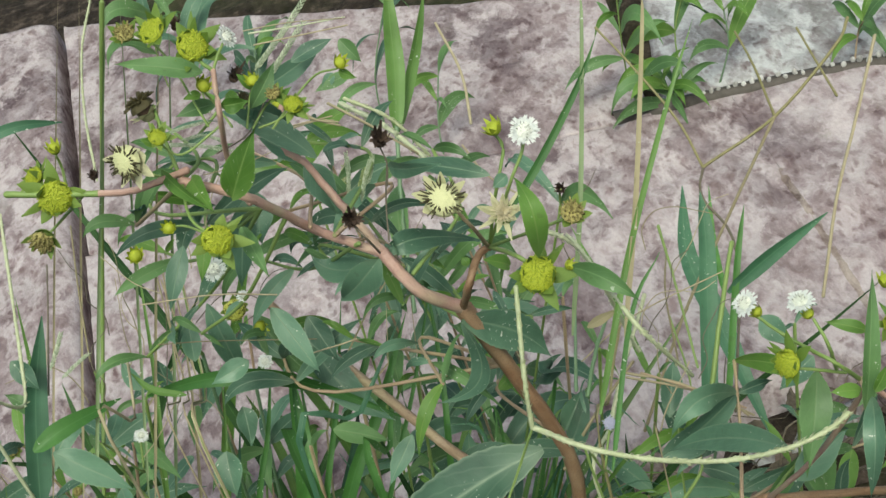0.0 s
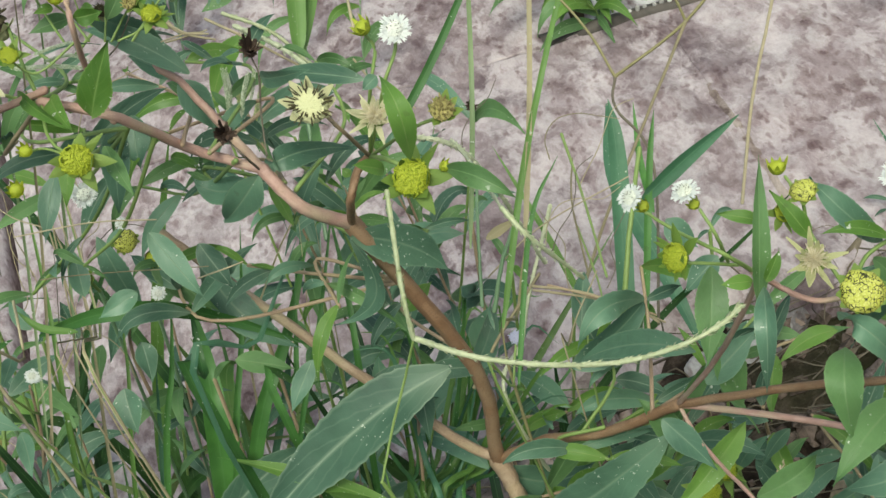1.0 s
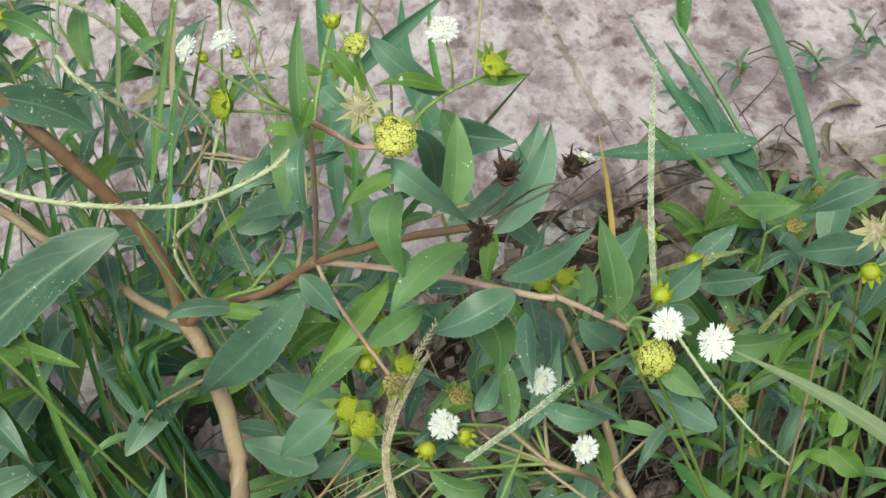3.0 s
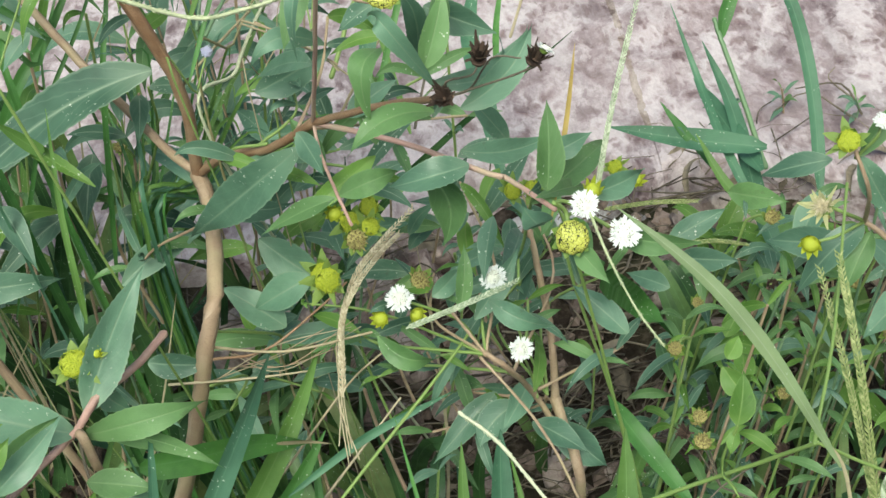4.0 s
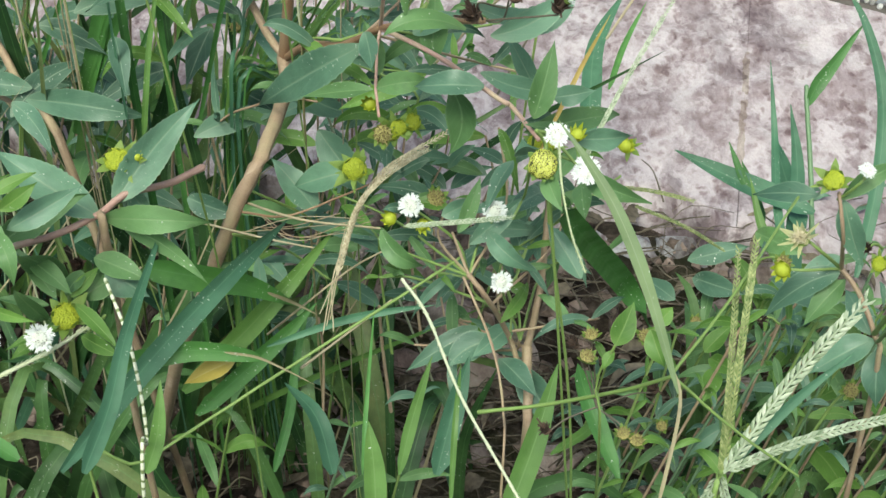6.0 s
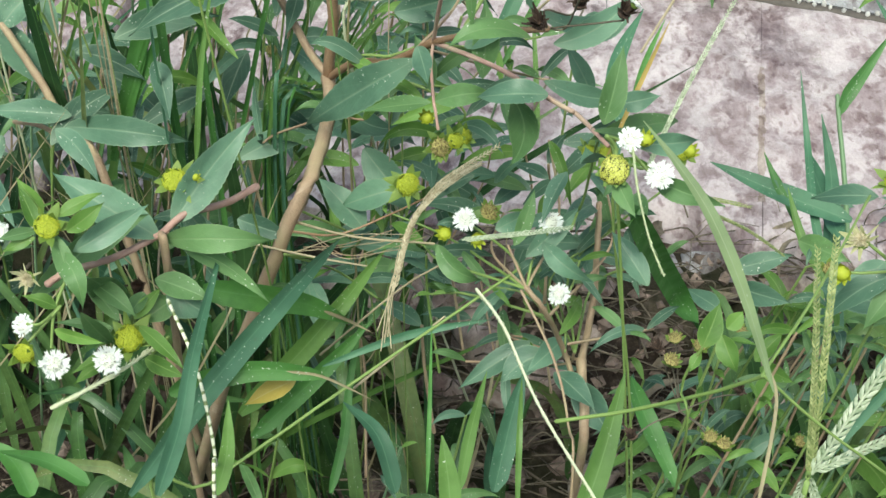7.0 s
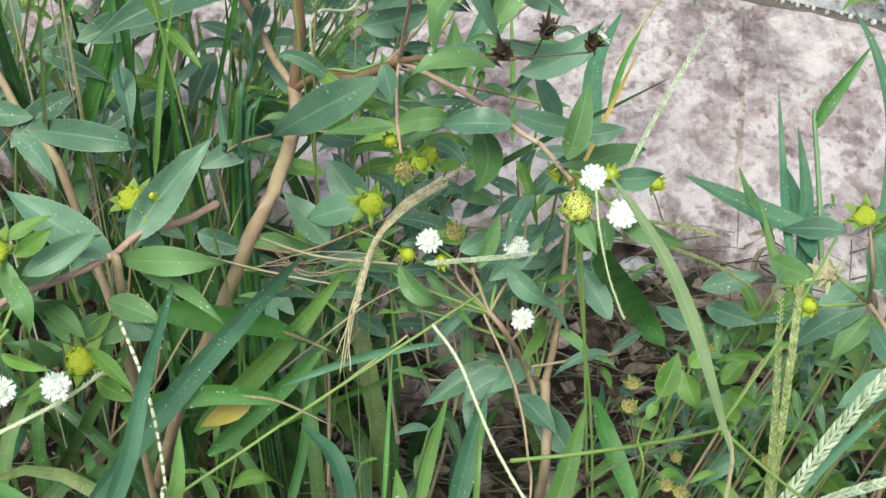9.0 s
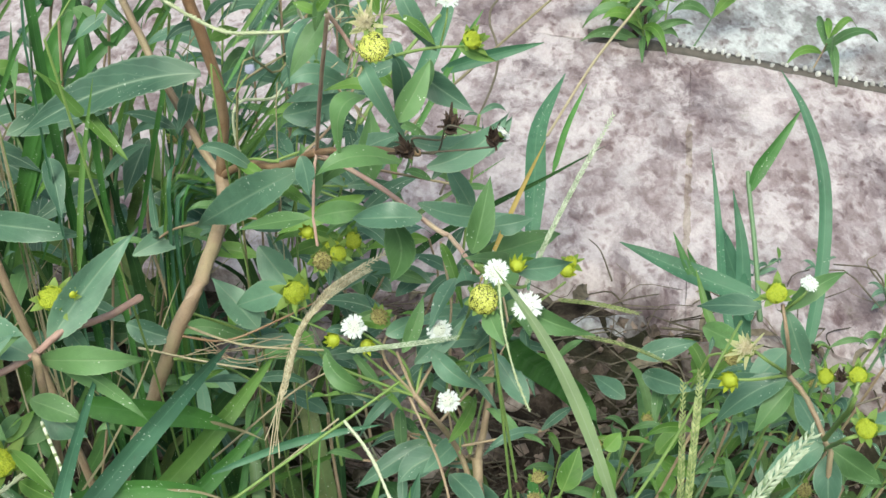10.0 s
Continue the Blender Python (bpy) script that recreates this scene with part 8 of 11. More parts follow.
small_weed((0.1483, 0.2293, -0.0550), 0.1, 634, "bright green young weed on littered soil", 1, 0.017, "false_daisy", (5, 7), True, (0.1926, 0.2192, 0.1461), 0.80)
small_weed((0.1236, 0.2005, -0.0550), 0.1, 635, "bright green young weed on littered soil", 0, 0.021, "false_daisy", (5, 7), True, (0.1737, 0.1891, 0.1725), 0.70)
small_weed((0.1853, 0.2014, -0.0550), 0.1, 636, "leafy bluish-green weed among grass stalks", 0, 0.014, "false_daisy", (5, 7), False, (0.2290, 0.1915, 0.1436), 0.81)
small_weed((0.2330, 0.2340, -0.0550), 0.1, 637, "bright green young weed on littered soil", 0, 0.021, "false_daisy", (5, 7), True, (0.2783, 0.2237, 0.1510), 0.78)
small_weed((0.1642, 0.2199, -0.0550), 0.1, 638, "bright green young weed on littered soil", 1, 0.017, "false_daisy", (5, 7), True, (0.2191, 0.2075, 0.1946), 0.64)
small_weed((0.1889, 0.2362, -0.0550), 0.1, 639, "leafy bluish-green weed among grass stalks", 0, 0.022, "false_daisy", (5, 7), False, (0.2413, 0.2243, 0.1834), 0.67)
small_weed((0.1166, 0.2384, -0.0550), 0.1, 641, "bright green young weed on littered soil", 0, 0.024, "false_daisy", (5, 7), True, (0.1573, 0.2292, 0.1301), 0.86)
small_weed((0.1417, 0.2659, -0.0550), 0.1, 642, "leafy bluish-green weed among grass stalks", 0, 0.017, "false_daisy", (5, 7), False, (0.1822, 0.2567, 0.1290), 0.87)
small_weed((0.1464, 0.2289, -0.0550), 0.1, 643, "leafy bluish-green weed among grass stalks", 0, 0.025, "false_daisy", (5, 7), False, (0.1905, 0.2189, 0.1457), 0.80)
small_weed((0.1713, 0.2410, -0.0550), 0.1, 644, "bright green young weed on littered soil", 1, 0.018, "false_daisy", (5, 7), True, (0.2116, 0.2318, 0.1280), 0.87)
small_weed((0.0249, 0.2262, -0.0550), 0.1, 645, "leafy bluish-green weed among grass stalks", 0, 0.025, "false_daisy", (5, 7), False, (0.0583, 0.2186, 0.0967), 0.90)
small_weed((-0.0010, 0.1906, -0.0550), 0.1, 646, "leafy bluish-green weed among grass stalks", 0, 0.015, "false_daisy", (5, 7), False, (0.0370, 0.1820, 0.1176), 0.90)
small_weed((-0.0476, 0.2023, -0.0550), 0.1, 647, "bright green young weed on littered soil", 0, 0.027, "false_daisy", (5, 7), True, (-0.0122, 0.1943, 0.1059), 0.90)
small_weed((0.1196, 0.2270, -0.0550), 0.1, 648, "leafy bluish-green weed among grass stalks", 1, 0.018, "false_daisy", (5, 7), False, (0.1513, 0.2198, 0.0891), 0.90)
shoot(daisy_a, (0.0103, 0.2284, 0.2306), (0.0255, 0.2310, 0.2291), 0.022, 649, 2)
shoot(daisy_a, (0.0127, 0.2428, 0.2387), (0.0354, 0.2531, 0.2315), 0.018, 650, 3)
shoot(daisy_a, (0.0054, 0.1996, 0.2145), (0.0147, 0.2249, 0.1747), 0.025, 651, 2)
shoot(daisy_a, (0.0030, 0.1852, 0.2065), (0.0034, 0.1935, 0.1849), 0.022, 652, 3)
shoot(daisy_a, (0.0030, 0.1852, 0.2065), (0.0294, 0.2041, 0.1713), 0.018, 653, 2)
shoot(daisy_a, (0.0103, 0.2284, 0.2306), (-0.0178, 0.2464, 0.2047), 0.025, 654, 3)
shoot(daisy_b, (0.0876, 0.1689, 0.1999), (0.0707, 0.1818, 0.1972), 0.017, 655, 2)
shoot(daisy_b, (0.0899, 0.1707, 0.1943), (0.0505, 0.1899, 0.1861), 0.013, 656, 3)
shoot(daisy_b, (0.1014, 0.1796, 0.1664), (0.0810, 0.1938, 0.1636), 0.020, 657, 2)
shoot(daisy_b, (0.0899, 0.1707, 0.1943), (0.0999, 0.1896, 0.2022), 0.017, 658, 3)
shoot(daisy_b, (0.0830, 0.1653, 0.2110), (0.0338, 0.2071, 0.2083), 0.013, 659, 2)
shoot(daisy_b, (0.0991, 0.1778, 0.1720), (0.0617, 0.1867, 0.1579), 0.020, 660, 3)
shoot(daisy_b, (0.0968, 0.1760, 0.1776), (0.1159, 0.1754, 0.1836), 0.017, 661, 2)
blade(grass_d, [(0.2074, 0.2872, 0.1089), (0.2034, 0.3170, 0.1245), (0.2043, 0.3547, 0.1343), (0.2014, 0.3783, 0.1579)], 0.0041, (-0.0327, -0.4750, 0.8794), "bluegrass", 0.90)
blade(grass_d, [(0.2070, 0.2784, 0.1142), (0.1952, 0.2933, 0.1284), (0.1890, 0.3093, 0.1442)], 0.0046, (0.0368, -0.6838, 0.7287), "lightgrass", 0.80)
blade(grass_d, [(0.2120, 0.2718, 0.0937), (0.2105, 0.2966, 0.1044), (0.2149, 0.3422, 0.1224), (0.2125, 0.3724, 0.1385)], 0.0084, (0.0482, -0.4066, 0.9123), "bluegrass", 0.60)
small_weed((0.1415, 0.2578, -0.0550), 0.1, 662, "leafy bluish-green weed among grass stalks", 1, 0.021, "false_daisy", (4, 6), False, (0.1872, 0.2474, 0.1526), 0.67)
small_weed((0.1696, 0.2671, -0.0550), 0.1, 663, "leafy bluish-green weed among grass stalks", 0, 0.027, "false_daisy", (4, 6), False, (0.2117, 0.2575, 0.1362), 0.73)
small_weed((0.1606, 0.2646, -0.0550), 0.1, 664, "bright green young weed on littered soil", 0, 0.020, "false_daisy", (4, 6), True, (0.1959, 0.2565, 0.1055), 0.87)
small_weed((0.1565, 0.2389, -0.0550), 0.1, 665, "leafy bluish-green weed among grass stalks", 0, 0.021, "false_daisy", (4, 6), False, (0.1984, 0.2294, 0.1352), 0.74)
small_weed((0.1305, 0.2523, -0.0550), 0.1, 666, "leafy bluish-green weed among grass stalks", 1, 0.027, "false_daisy", (4, 6), False, (0.1688, 0.2436, 0.1189), 0.81)
small_weed((0.1543, 0.2487, -0.0550), 0.1, 667, "leafy bluish-green weed among grass stalks", 0, 0.020, "false_daisy", (4, 6), False, (0.1861, 0.2415, 0.0896), 0.90)
small_weed((0.1589, 0.2361, -0.0550), 0.1, 670, "leafy bluish-green weed among grass stalks", 1, 0.020, "false_daisy", (4, 6), False, (0.1880, 0.2294, 0.0775), 0.90)
leaf(daisy_a, (0.1027, 0.1272, 0.2991), (0.1070, 0.1363, 0.3163), 0.0079, (0.1906, -0.8874, 0.4199), "mature2")
leaf(daisy_a, (0.0835, 0.1490, 0.3232), (0.0919, 0.1578, 0.3365), 0.0077, (0.2455, -0.8742, 0.4189), "mature2")
leaf(daisy_a, (0.0875, 0.1692, 0.3256), (0.1022, 0.1636, 0.3174), 0.0089, (-0.0986, -0.8939, 0.4372), "mature")
leaf(daisy_a, (0.0900, 0.1556, 0.3051), (0.1115, 0.1690, 0.3136), 0.0088, (0.3168, -0.8144, 0.4861), "mature", (0.1025, 0.1610, 0.3076))
leaf(daisy_a, (0.1068, 0.1474, 0.2919), (0.1183, 0.1494, 0.2934), 0.0067, (0.1052, -0.9104, 0.4000), "mature")
leaf(daisy_a, (0.0685, 0.2009, 0.2654), (0.0692, 0.2132, 0.2869), 0.0100, (0.3565, -0.8163, 0.4545), "mature2")
leaf(daisy_a, (0.0524, 0.1996, 0.2619), (0.0473, 0.2087, 0.2766), 0.0082, (0.3964, -0.7166, 0.5738), "mature2")
leaf(daisy_a, (0.0387, 0.2299, 0.2718), (0.0639, 0.2356, 0.2768), 0.0119, (0.1747, -0.9610, 0.2144), "mature")
leaf(daisy_a, (0.0635, 0.1772, 0.3373), (0.0544, 0.1666, 0.3250), 0.0073, (-0.0403, -0.7439, 0.6670), "mature2")
shoot(daisy_a, (0.0489, 0.2041, 0.2745), (0.0644, 0.2365, 0.2858), 0.020, 671, 2)
shoot(daisy_a, (0.0334, 0.2207, 0.2592), (0.0481, 0.2394, 0.2668), 0.017, 672, 3)
shoot(daisy_a, (0.0334, 0.2207, 0.2592), (0.0729, 0.2375, 0.2386), 0.023, 673, 2)
shoot(daisy_a, (0.0540, 0.1986, 0.2797), (0.0860, 0.2229, 0.2672), 0.020, 674, 3)
shoot(daisy_a, (0.0489, 0.2041, 0.2745), (0.0963, 0.2264, 0.2469), 0.017, 675, 2)
shoot(daisy_a, (0.0282, 0.2262, 0.2540), (0.0540, 0.2258, 0.2256), 0.023, 676, 3)
shoot(daisy_a, (0.0385, 0.2152, 0.2643), (0.0362, 0.2116, 0.2573), 0.020, 677, 2)
shoot(daisy_b, (0.0830, 0.1653, 0.2110), (0.0892, 0.2132, 0.2337), 0.020, 678, 2)
shoot(daisy_b, (0.0899, 0.1707, 0.1943), (0.1075, 0.2198, 0.2165), 0.017, 679, 3)
shoot(daisy_b, (0.0991, 0.1778, 0.1720), (0.1115, 0.2191, 0.1915), 0.024, 680, 2)
shoot(daisy_b, (0.0830, 0.1653, 0.2110), (0.0747, 0.1975, 0.2154), 0.020, 681, 3)
shoot(daisy_b, (0.0922, 0.1725, 0.1887), (0.0850, 0.1972, 0.1904), 0.017, 682, 2)
shoot(daisy_b, (0.0991, 0.1778, 0.1720), (0.1309, 0.2299, 0.2032), 0.024, 683, 3)
shoot(daisy_b, (0.0830, 0.1653, 0.2110), (0.0491, 0.1894, 0.2075), 0.020, 684, 2)
shoot(daisy_b, (0.0991, 0.1778, 0.1720), (0.1268, 0.2015, 0.1923), 0.017, 685, 3)
leaf(daisy_b, (0.1241, 0.0678, 0.2799), (0.1279, 0.0745, 0.2875), 0.0065, (0.1223, -0.7749, 0.6202), "young")
leaf(daisy_b, (0.1240, 0.0685, 0.2777), (0.1216, 0.0655, 0.2744), 0.0031, (-0.3370, -0.5704, 0.7491), "young")
stem(daisy_b, [(0.1300, 0.2000, -0.0500), (0.1227, 0.0705, 0.2364), (0.1207, 0.0689, 0.2661), (0.1241, 0.0678, 0.2799)], 0.00039, 0.00032, "green")
stem(daisy_b, [(0.1213, 0.0724, 0.2545), (0.1177, 0.0746, 0.2654), (0.1152, 0.0738, 0.2725)], 0.00020, 0.00016, "dark")
head(daisy_b, "dry", (0.1152, 0.0743, 0.2731), (-0.3821, -0.1982, 0.9026), 0.00258)
stem(daisy_b, [(0.1213, 0.0724, 0.2545), (0.1200, 0.0757, 0.2665), (0.1190, 0.0756, 0.2742)], 0.00020, 0.00016, "dark")
head(daisy_b, "brown", (0.1190, 0.0761, 0.2748), (-0.0937, -0.1947, 0.9764), 0.00206)
stem(daisy_b, [(0.1213, 0.0724, 0.2545), (0.1195, 0.0737, 0.2641), (0.1182, 0.0722, 0.2703)], 0.00020, 0.00016, "dark")
head(daisy_b, "brown", (0.1181, 0.0727, 0.2709), (0.2366, -0.1567, 0.9589), 0.00232)
stem(daisy_b, [(0.1213, 0.0724, 0.2545), (0.1293, 0.0716, 0.2605), (0.1342, 0.0688, 0.2644)], 0.00020, 0.00016, "dark")
head(daisy_b, "dry", (0.1342, 0.0693, 0.2650), (-0.4139, -0.1763, 0.8931), 0.00258)
stem(daisy_b, [(0.1213, 0.0724, 0.2545), (0.1252, 0.0672, 0.2556), (0.1275, 0.0615, 0.2564)], 0.00020, 0.00016, "dark")
head(daisy_b, "brown", (0.1275, 0.0620, 0.2570), (-0.1101, -0.1491, 0.9827), 0.00206)
stem(daisy_b, [(0.1213, 0.0724, 0.2545), (0.1270, 0.0667, 0.2549), (0.1304, 0.0607, 0.2552)], 0.00020, 0.00016, "dark")
head(daisy_b, "brown", (0.1304, 0.0612, 0.2558), (0.2055, -0.1202, 0.9713), 0.00232)
stem(daisy_b, [(0.1213, 0.0724, 0.2545), (0.1142, 0.0666, 0.2561), (0.1095, 0.0605, 0.2572)], 0.00020, 0.00016, "dark")
head(daisy_b, "dry", (0.1095, 0.0610, 0.2578), (-0.3627, -0.1631, 0.9175), 0.00258)
leaf(daisy_a, (-0.0097, 0.2613, 0.3740), (-0.0260, 0.2719, 0.3890), 0.0070, (0.1586, -0.7168, 0.6790), "mature", (-0.0170, 0.2652, 0.3846))
leaf(daisy_a, (-0.0165, 0.2399, 0.4040), (-0.0084, 0.2440, 0.4094), 0.0044, (0.2755, -0.9195, 0.2803), "mature2")
stem(daisy_a, [(-0.0189, 0.2415, 0.3995), (-0.0160, 0.2448, 0.4036), (-0.0144, 0.2433, 0.4066)], 0.00026, 0.00022, "green")
head(daisy_a, "bud", (-0.0139, 0.2429, 0.4077), (-0.0245, -0.4687, 0.8830), 0.00193)
leaf(daisy_a, (-0.0148, 0.2439, 0.4057), (-0.0165, 0.2448, 0.4099), 0.0024, (0.3996, -0.8428, 0.3605), "young")
stem(daisy_a, [(-0.0166, 0.2408, 0.3987), (-0.0127, 0.2406, 0.3987), (-0.0090, 0.2384, 0.4010)], 0.00026, 0.00022, "green")
head(daisy_a, "green", (-0.0085, 0.2380, 0.4021), (0.2739, -0.5601, 0.7818), 0.00246)
leaf(daisy_a, (-0.0093, 0.2389, 0.4001), (-0.0055, 0.2365, 0.4005), 0.0024, (-0.5388, -0.7918, 0.2876), "young")
stem(daisy_a, [(-0.0216, 0.2425, 0.4005), (-0.0229, 0.2462, 0.4050), (-0.0240, 0.2457, 0.4090)], 0.00026, 0.00022, "green")
head(daisy_a, "bud", (-0.0235, 0.2452, 0.4100), (0.5674, -0.6023, 0.5616), 0.00225)
leaf(daisy_a, (-0.0245, 0.2462, 0.4080), (-0.0280, 0.2448, 0.4092), 0.0024, (0.4635, -0.6655, 0.5851), "young")
stem(daisy_a, [(-0.0178, 0.2411, 0.3991), (-0.0143, 0.2427, 0.4012), (-0.0117, 0.2408, 0.4038)], 0.00026, 0.00022, "green")
head(daisy_a, "brown", (-0.0112, 0.2404, 0.4049), (-0.0335, -0.4596, 0.8875), 0.00214)
leaf(daisy_a, (-0.0121, 0.2414, 0.4029), (-0.0073, 0.2401, 0.4048), 0.0024, (-0.2926, -0.9500, 0.1089), "young")
stem(daisy_a, [(-0.0239, 0.2432, 0.4013), (-0.0330, 0.2421, 0.3994), (-0.0362, 0.2424, 0.4042)], 0.00026, 0.00022, "green")
head(daisy_a, "green", (-0.0357, 0.2419, 0.4053), (0.3617, -0.5508, 0.7522), 0.00236)
leaf(daisy_a, (-0.0367, 0.2429, 0.4033), (-0.0392, 0.2427, 0.4060), 0.0024, (0.5224, -0.7390, 0.4254), "young")
stem(daisy_a, [(-0.0142, 0.2399, 0.3979), (-0.0032, 0.2435, 0.4028), (0.0027, 0.2405, 0.4042)], 0.00026, 0.00022, "green")
head(daisy_a, "bud", (0.0031, 0.2401, 0.4053), (0.5029, -0.6195, 0.6028), 0.00203)
leaf(daisy_a, (0.0024, 0.2410, 0.4033), (0.0052, 0.2374, 0.4022), 0.0024, (-0.5620, -0.5985, 0.5709), "young")
stem(daisy_a, [(-0.0259, 0.2439, 0.4020), (-0.0286, 0.2553, 0.4156), (-0.0340, 0.2561, 0.4210)], 0.00026, 0.00022, "green")
head(daisy_a, "brown", (-0.0334, 0.2556, 0.4220), (0.0420, -0.5108, 0.8587), 0.00268)
leaf(daisy_a, (-0.0344, 0.2567, 0.4201), (-0.0360, 0.2576, 0.4242), 0.0024, (0.4363, -0.8302, 0.3472), "young")
stem(grass_c, [(-0.0911, 0.2940, 0.3086), (-0.0883, 0.2970, 0.3124), (-0.0897, 0.3005, 0.3166), (-0.0875, 0.3038, 0.3206), (-0.0826, 0.3054, 0.3229), (-0.0808, 0.3087, 0.3270)], 0.00016, 0.00010, "dark")
stem(grass_c, [(-0.0914, 0.3240, 0.2915), (-0.0864, 0.3262, 0.2944), (-0.0856, 0.3300, 0.2991), (-0.0845, 0.3339, 0.3038), (-0.0829, 0.3376, 0.3085), (-0.0815, 0.3414, 0.3131)], 0.00018, 0.00011, "straw")
stem(grass_c, [(-0.0480, 0.3032, 0.3317), (-0.0481, 0.3068, 0.3360), (-0.0498, 0.3101, 0.3400), (-0.0501, 0.3137, 0.3443), (-0.0507, 0.3172, 0.3485), (-0.0485, 0.3204, 0.3524)], 0.00016, 0.00010, "dry")
stem(grass_c, [(-0.0598, 0.3028, 0.3148), (-0.0547, 0.3043, 0.3169), (-0.0493, 0.3051, 0.3182), (-0.0441, 0.3034, 0.3164), (-0.0405, 0.3005, 0.3131), (-0.0395, 0.2969, 0.3088)], 0.00016, 0.00010, "dark")
stem(grass_c, [(-0.0865, 0.2795, 0.2976), (-0.0816, 0.2811, 0.2998), (-0.0771, 0.2830, 0.3024), (-0.0730, 0.2853, 0.3054), (-0.0691, 0.2877, 0.3086), (-0.0661, 0.2906, 0.3122)], 0.00016, 0.00010, "straw")
stem(grass_c, [(-0.0992, 0.3105, 0.2983), (-0.1000, 0.3143, 0.3028), (-0.1026, 0.3177, 0.3068), (-0.1072, 0.3202, 0.3095), (-0.1131, 0.3202, 0.3092), (-0.1191, 0.3204, 0.3090)], 0.00017, 0.00011, "dry")
stem(grass_c, [(-0.0743, 0.2808, 0.3046), (-0.0733, 0.2842, 0.3088), (-0.0711, 0.2874, 0.3128), (-0.0689, 0.2906, 0.3168), (-0.0667, 0.2937, 0.3207), (-0.0648, 0.2970, 0.3247)], 0.00016, 0.00010, "dark")
stem(grass_c, [(-0.0682, 0.3061, 0.3073), (-0.0634, 0.3080, 0.3099), (-0.0605, 0.3112, 0.3139), (-0.0550, 0.3122, 0.3155), (-0.0520, 0.3153, 0.3194), (-0.0483, 0.3180, 0.3229)], 0.00017, 0.00011, "straw")
stem(grass_c, [(-0.0829, 0.3099, 0.2749), (-0.0805, 0.3134, 0.2793), (-0.0766, 0.3164, 0.2831), (-0.0706, 0.3170, 0.2843), (-0.0645, 0.3169, 0.2845), (-0.0586, 0.3179, 0.2861)], 0.00018, 0.00011, "dry")
stem(grass_c, [(-0.0566, 0.3208, 0.2897), (-0.0516, 0.3230, 0.2926), (-0.0458, 0.3241, 0.2943), (-0.0431, 0.3275, 0.2986), (-0.0377, 0.3292, 0.3009), (-0.0316, 0.3283, 0.3002)], 0.00018, 0.00011, "dark")
stem(grass_c, [(-0.0827, 0.3099, 0.3001), (-0.0794, 0.3129, 0.3039), (-0.0776, 0.3165, 0.3083), (-0.0798, 0.3200, 0.3125), (-0.0792, 0.3237, 0.3170), (-0.0751, 0.3263, 0.3204)], 0.00017, 0.00011, "straw")
stem(grass_c, [(-0.0811, 0.3271, 0.3006), (-0.0805, 0.3310, 0.3053), (-0.0808, 0.3349, 0.3100), (-0.0796, 0.3387, 0.3146), (-0.0783, 0.3424, 0.3193), (-0.0786, 0.3463, 0.3240)], 0.00018, 0.00011, "dry")
stem(grass_c, [(-0.0878, 0.3257, 0.3063), (-0.0869, 0.3295, 0.3110), (-0.0896, 0.3330, 0.3150), (-0.0883, 0.3367, 0.3196), (-0.0905, 0.3403, 0.3239), (-0.0917, 0.3441, 0.3284)], 0.00017, 0.00011, "dark")
stem(grass_c, [(-0.0552, 0.3125, 0.3252), (-0.0537, 0.3159, 0.3295), (-0.0551, 0.3195, 0.3337), (-0.0601, 0.3215, 0.3358), (-0.0656, 0.3207, 0.3346), (-0.0712, 0.3205, 0.3340)], 0.00017, 0.00011, "straw")
stem(grass_c, [(-0.0686, 0.3038, 0.2700), (-0.0683, 0.3077, 0.2747), (-0.0698, 0.3115, 0.2793), (-0.0735, 0.3148, 0.2829), (-0.0774, 0.3179, 0.2865), (-0.0808, 0.3213, 0.2903)], 0.00018, 0.00011, "dry")
stem(grass_c, [(0.0487, 0.2584, 0.2832), (0.0526, 0.2608, 0.2863), (0.0574, 0.2625, 0.2886), (0.0609, 0.2651, 0.2920), (0.0636, 0.2681, 0.2958), (0.0689, 0.2689, 0.2971)], 0.00016, 0.00010, "dark")
stem(grass_c, [(0.0474, 0.2555, 0.2891), (0.0504, 0.2584, 0.2927), (0.0550, 0.2600, 0.2950), (0.0604, 0.2593, 0.2944), (0.0652, 0.2575, 0.2925), (0.0706, 0.2578, 0.2932)], 0.00016, 0.00010, "straw")
stem(grass_c, [(0.0604, 0.2817, 0.2917), (0.0618, 0.2852, 0.2960), (0.0666, 0.2871, 0.2985), (0.0723, 0.2862, 0.2979), (0.0771, 0.2841, 0.2956), (0.0818, 0.2819, 0.2932)], 0.00017, 0.00011, "dry")
stem(grass_c, [(0.0567, 0.2460, 0.2750), (0.0608, 0.2483, 0.2779), (0.0619, 0.2516, 0.2821), (0.0660, 0.2538, 0.2850), (0.0706, 0.2556, 0.2874), (0.0759, 0.2547, 0.2866)], 0.00016, 0.00010, "dark")
stem(grass_c, [(0.0658, 0.2842, 0.2762), (0.0705, 0.2864, 0.2791), (0.0753, 0.2885, 0.2819), (0.0796, 0.2910, 0.2852), (0.0841, 0.2933, 0.2882), (0.0900, 0.2931, 0.2883)], 0.00017, 0.00011, "straw")
stem(grass_c, [(0.0493, 0.2485, 0.2713), (0.0486, 0.2521, 0.2755), (0.0500, 0.2554, 0.2797), (0.0524, 0.2585, 0.2836), (0.0513, 0.2620, 0.2877), (0.0504, 0.2655, 0.2919)], 0.00016, 0.00010, "dry")
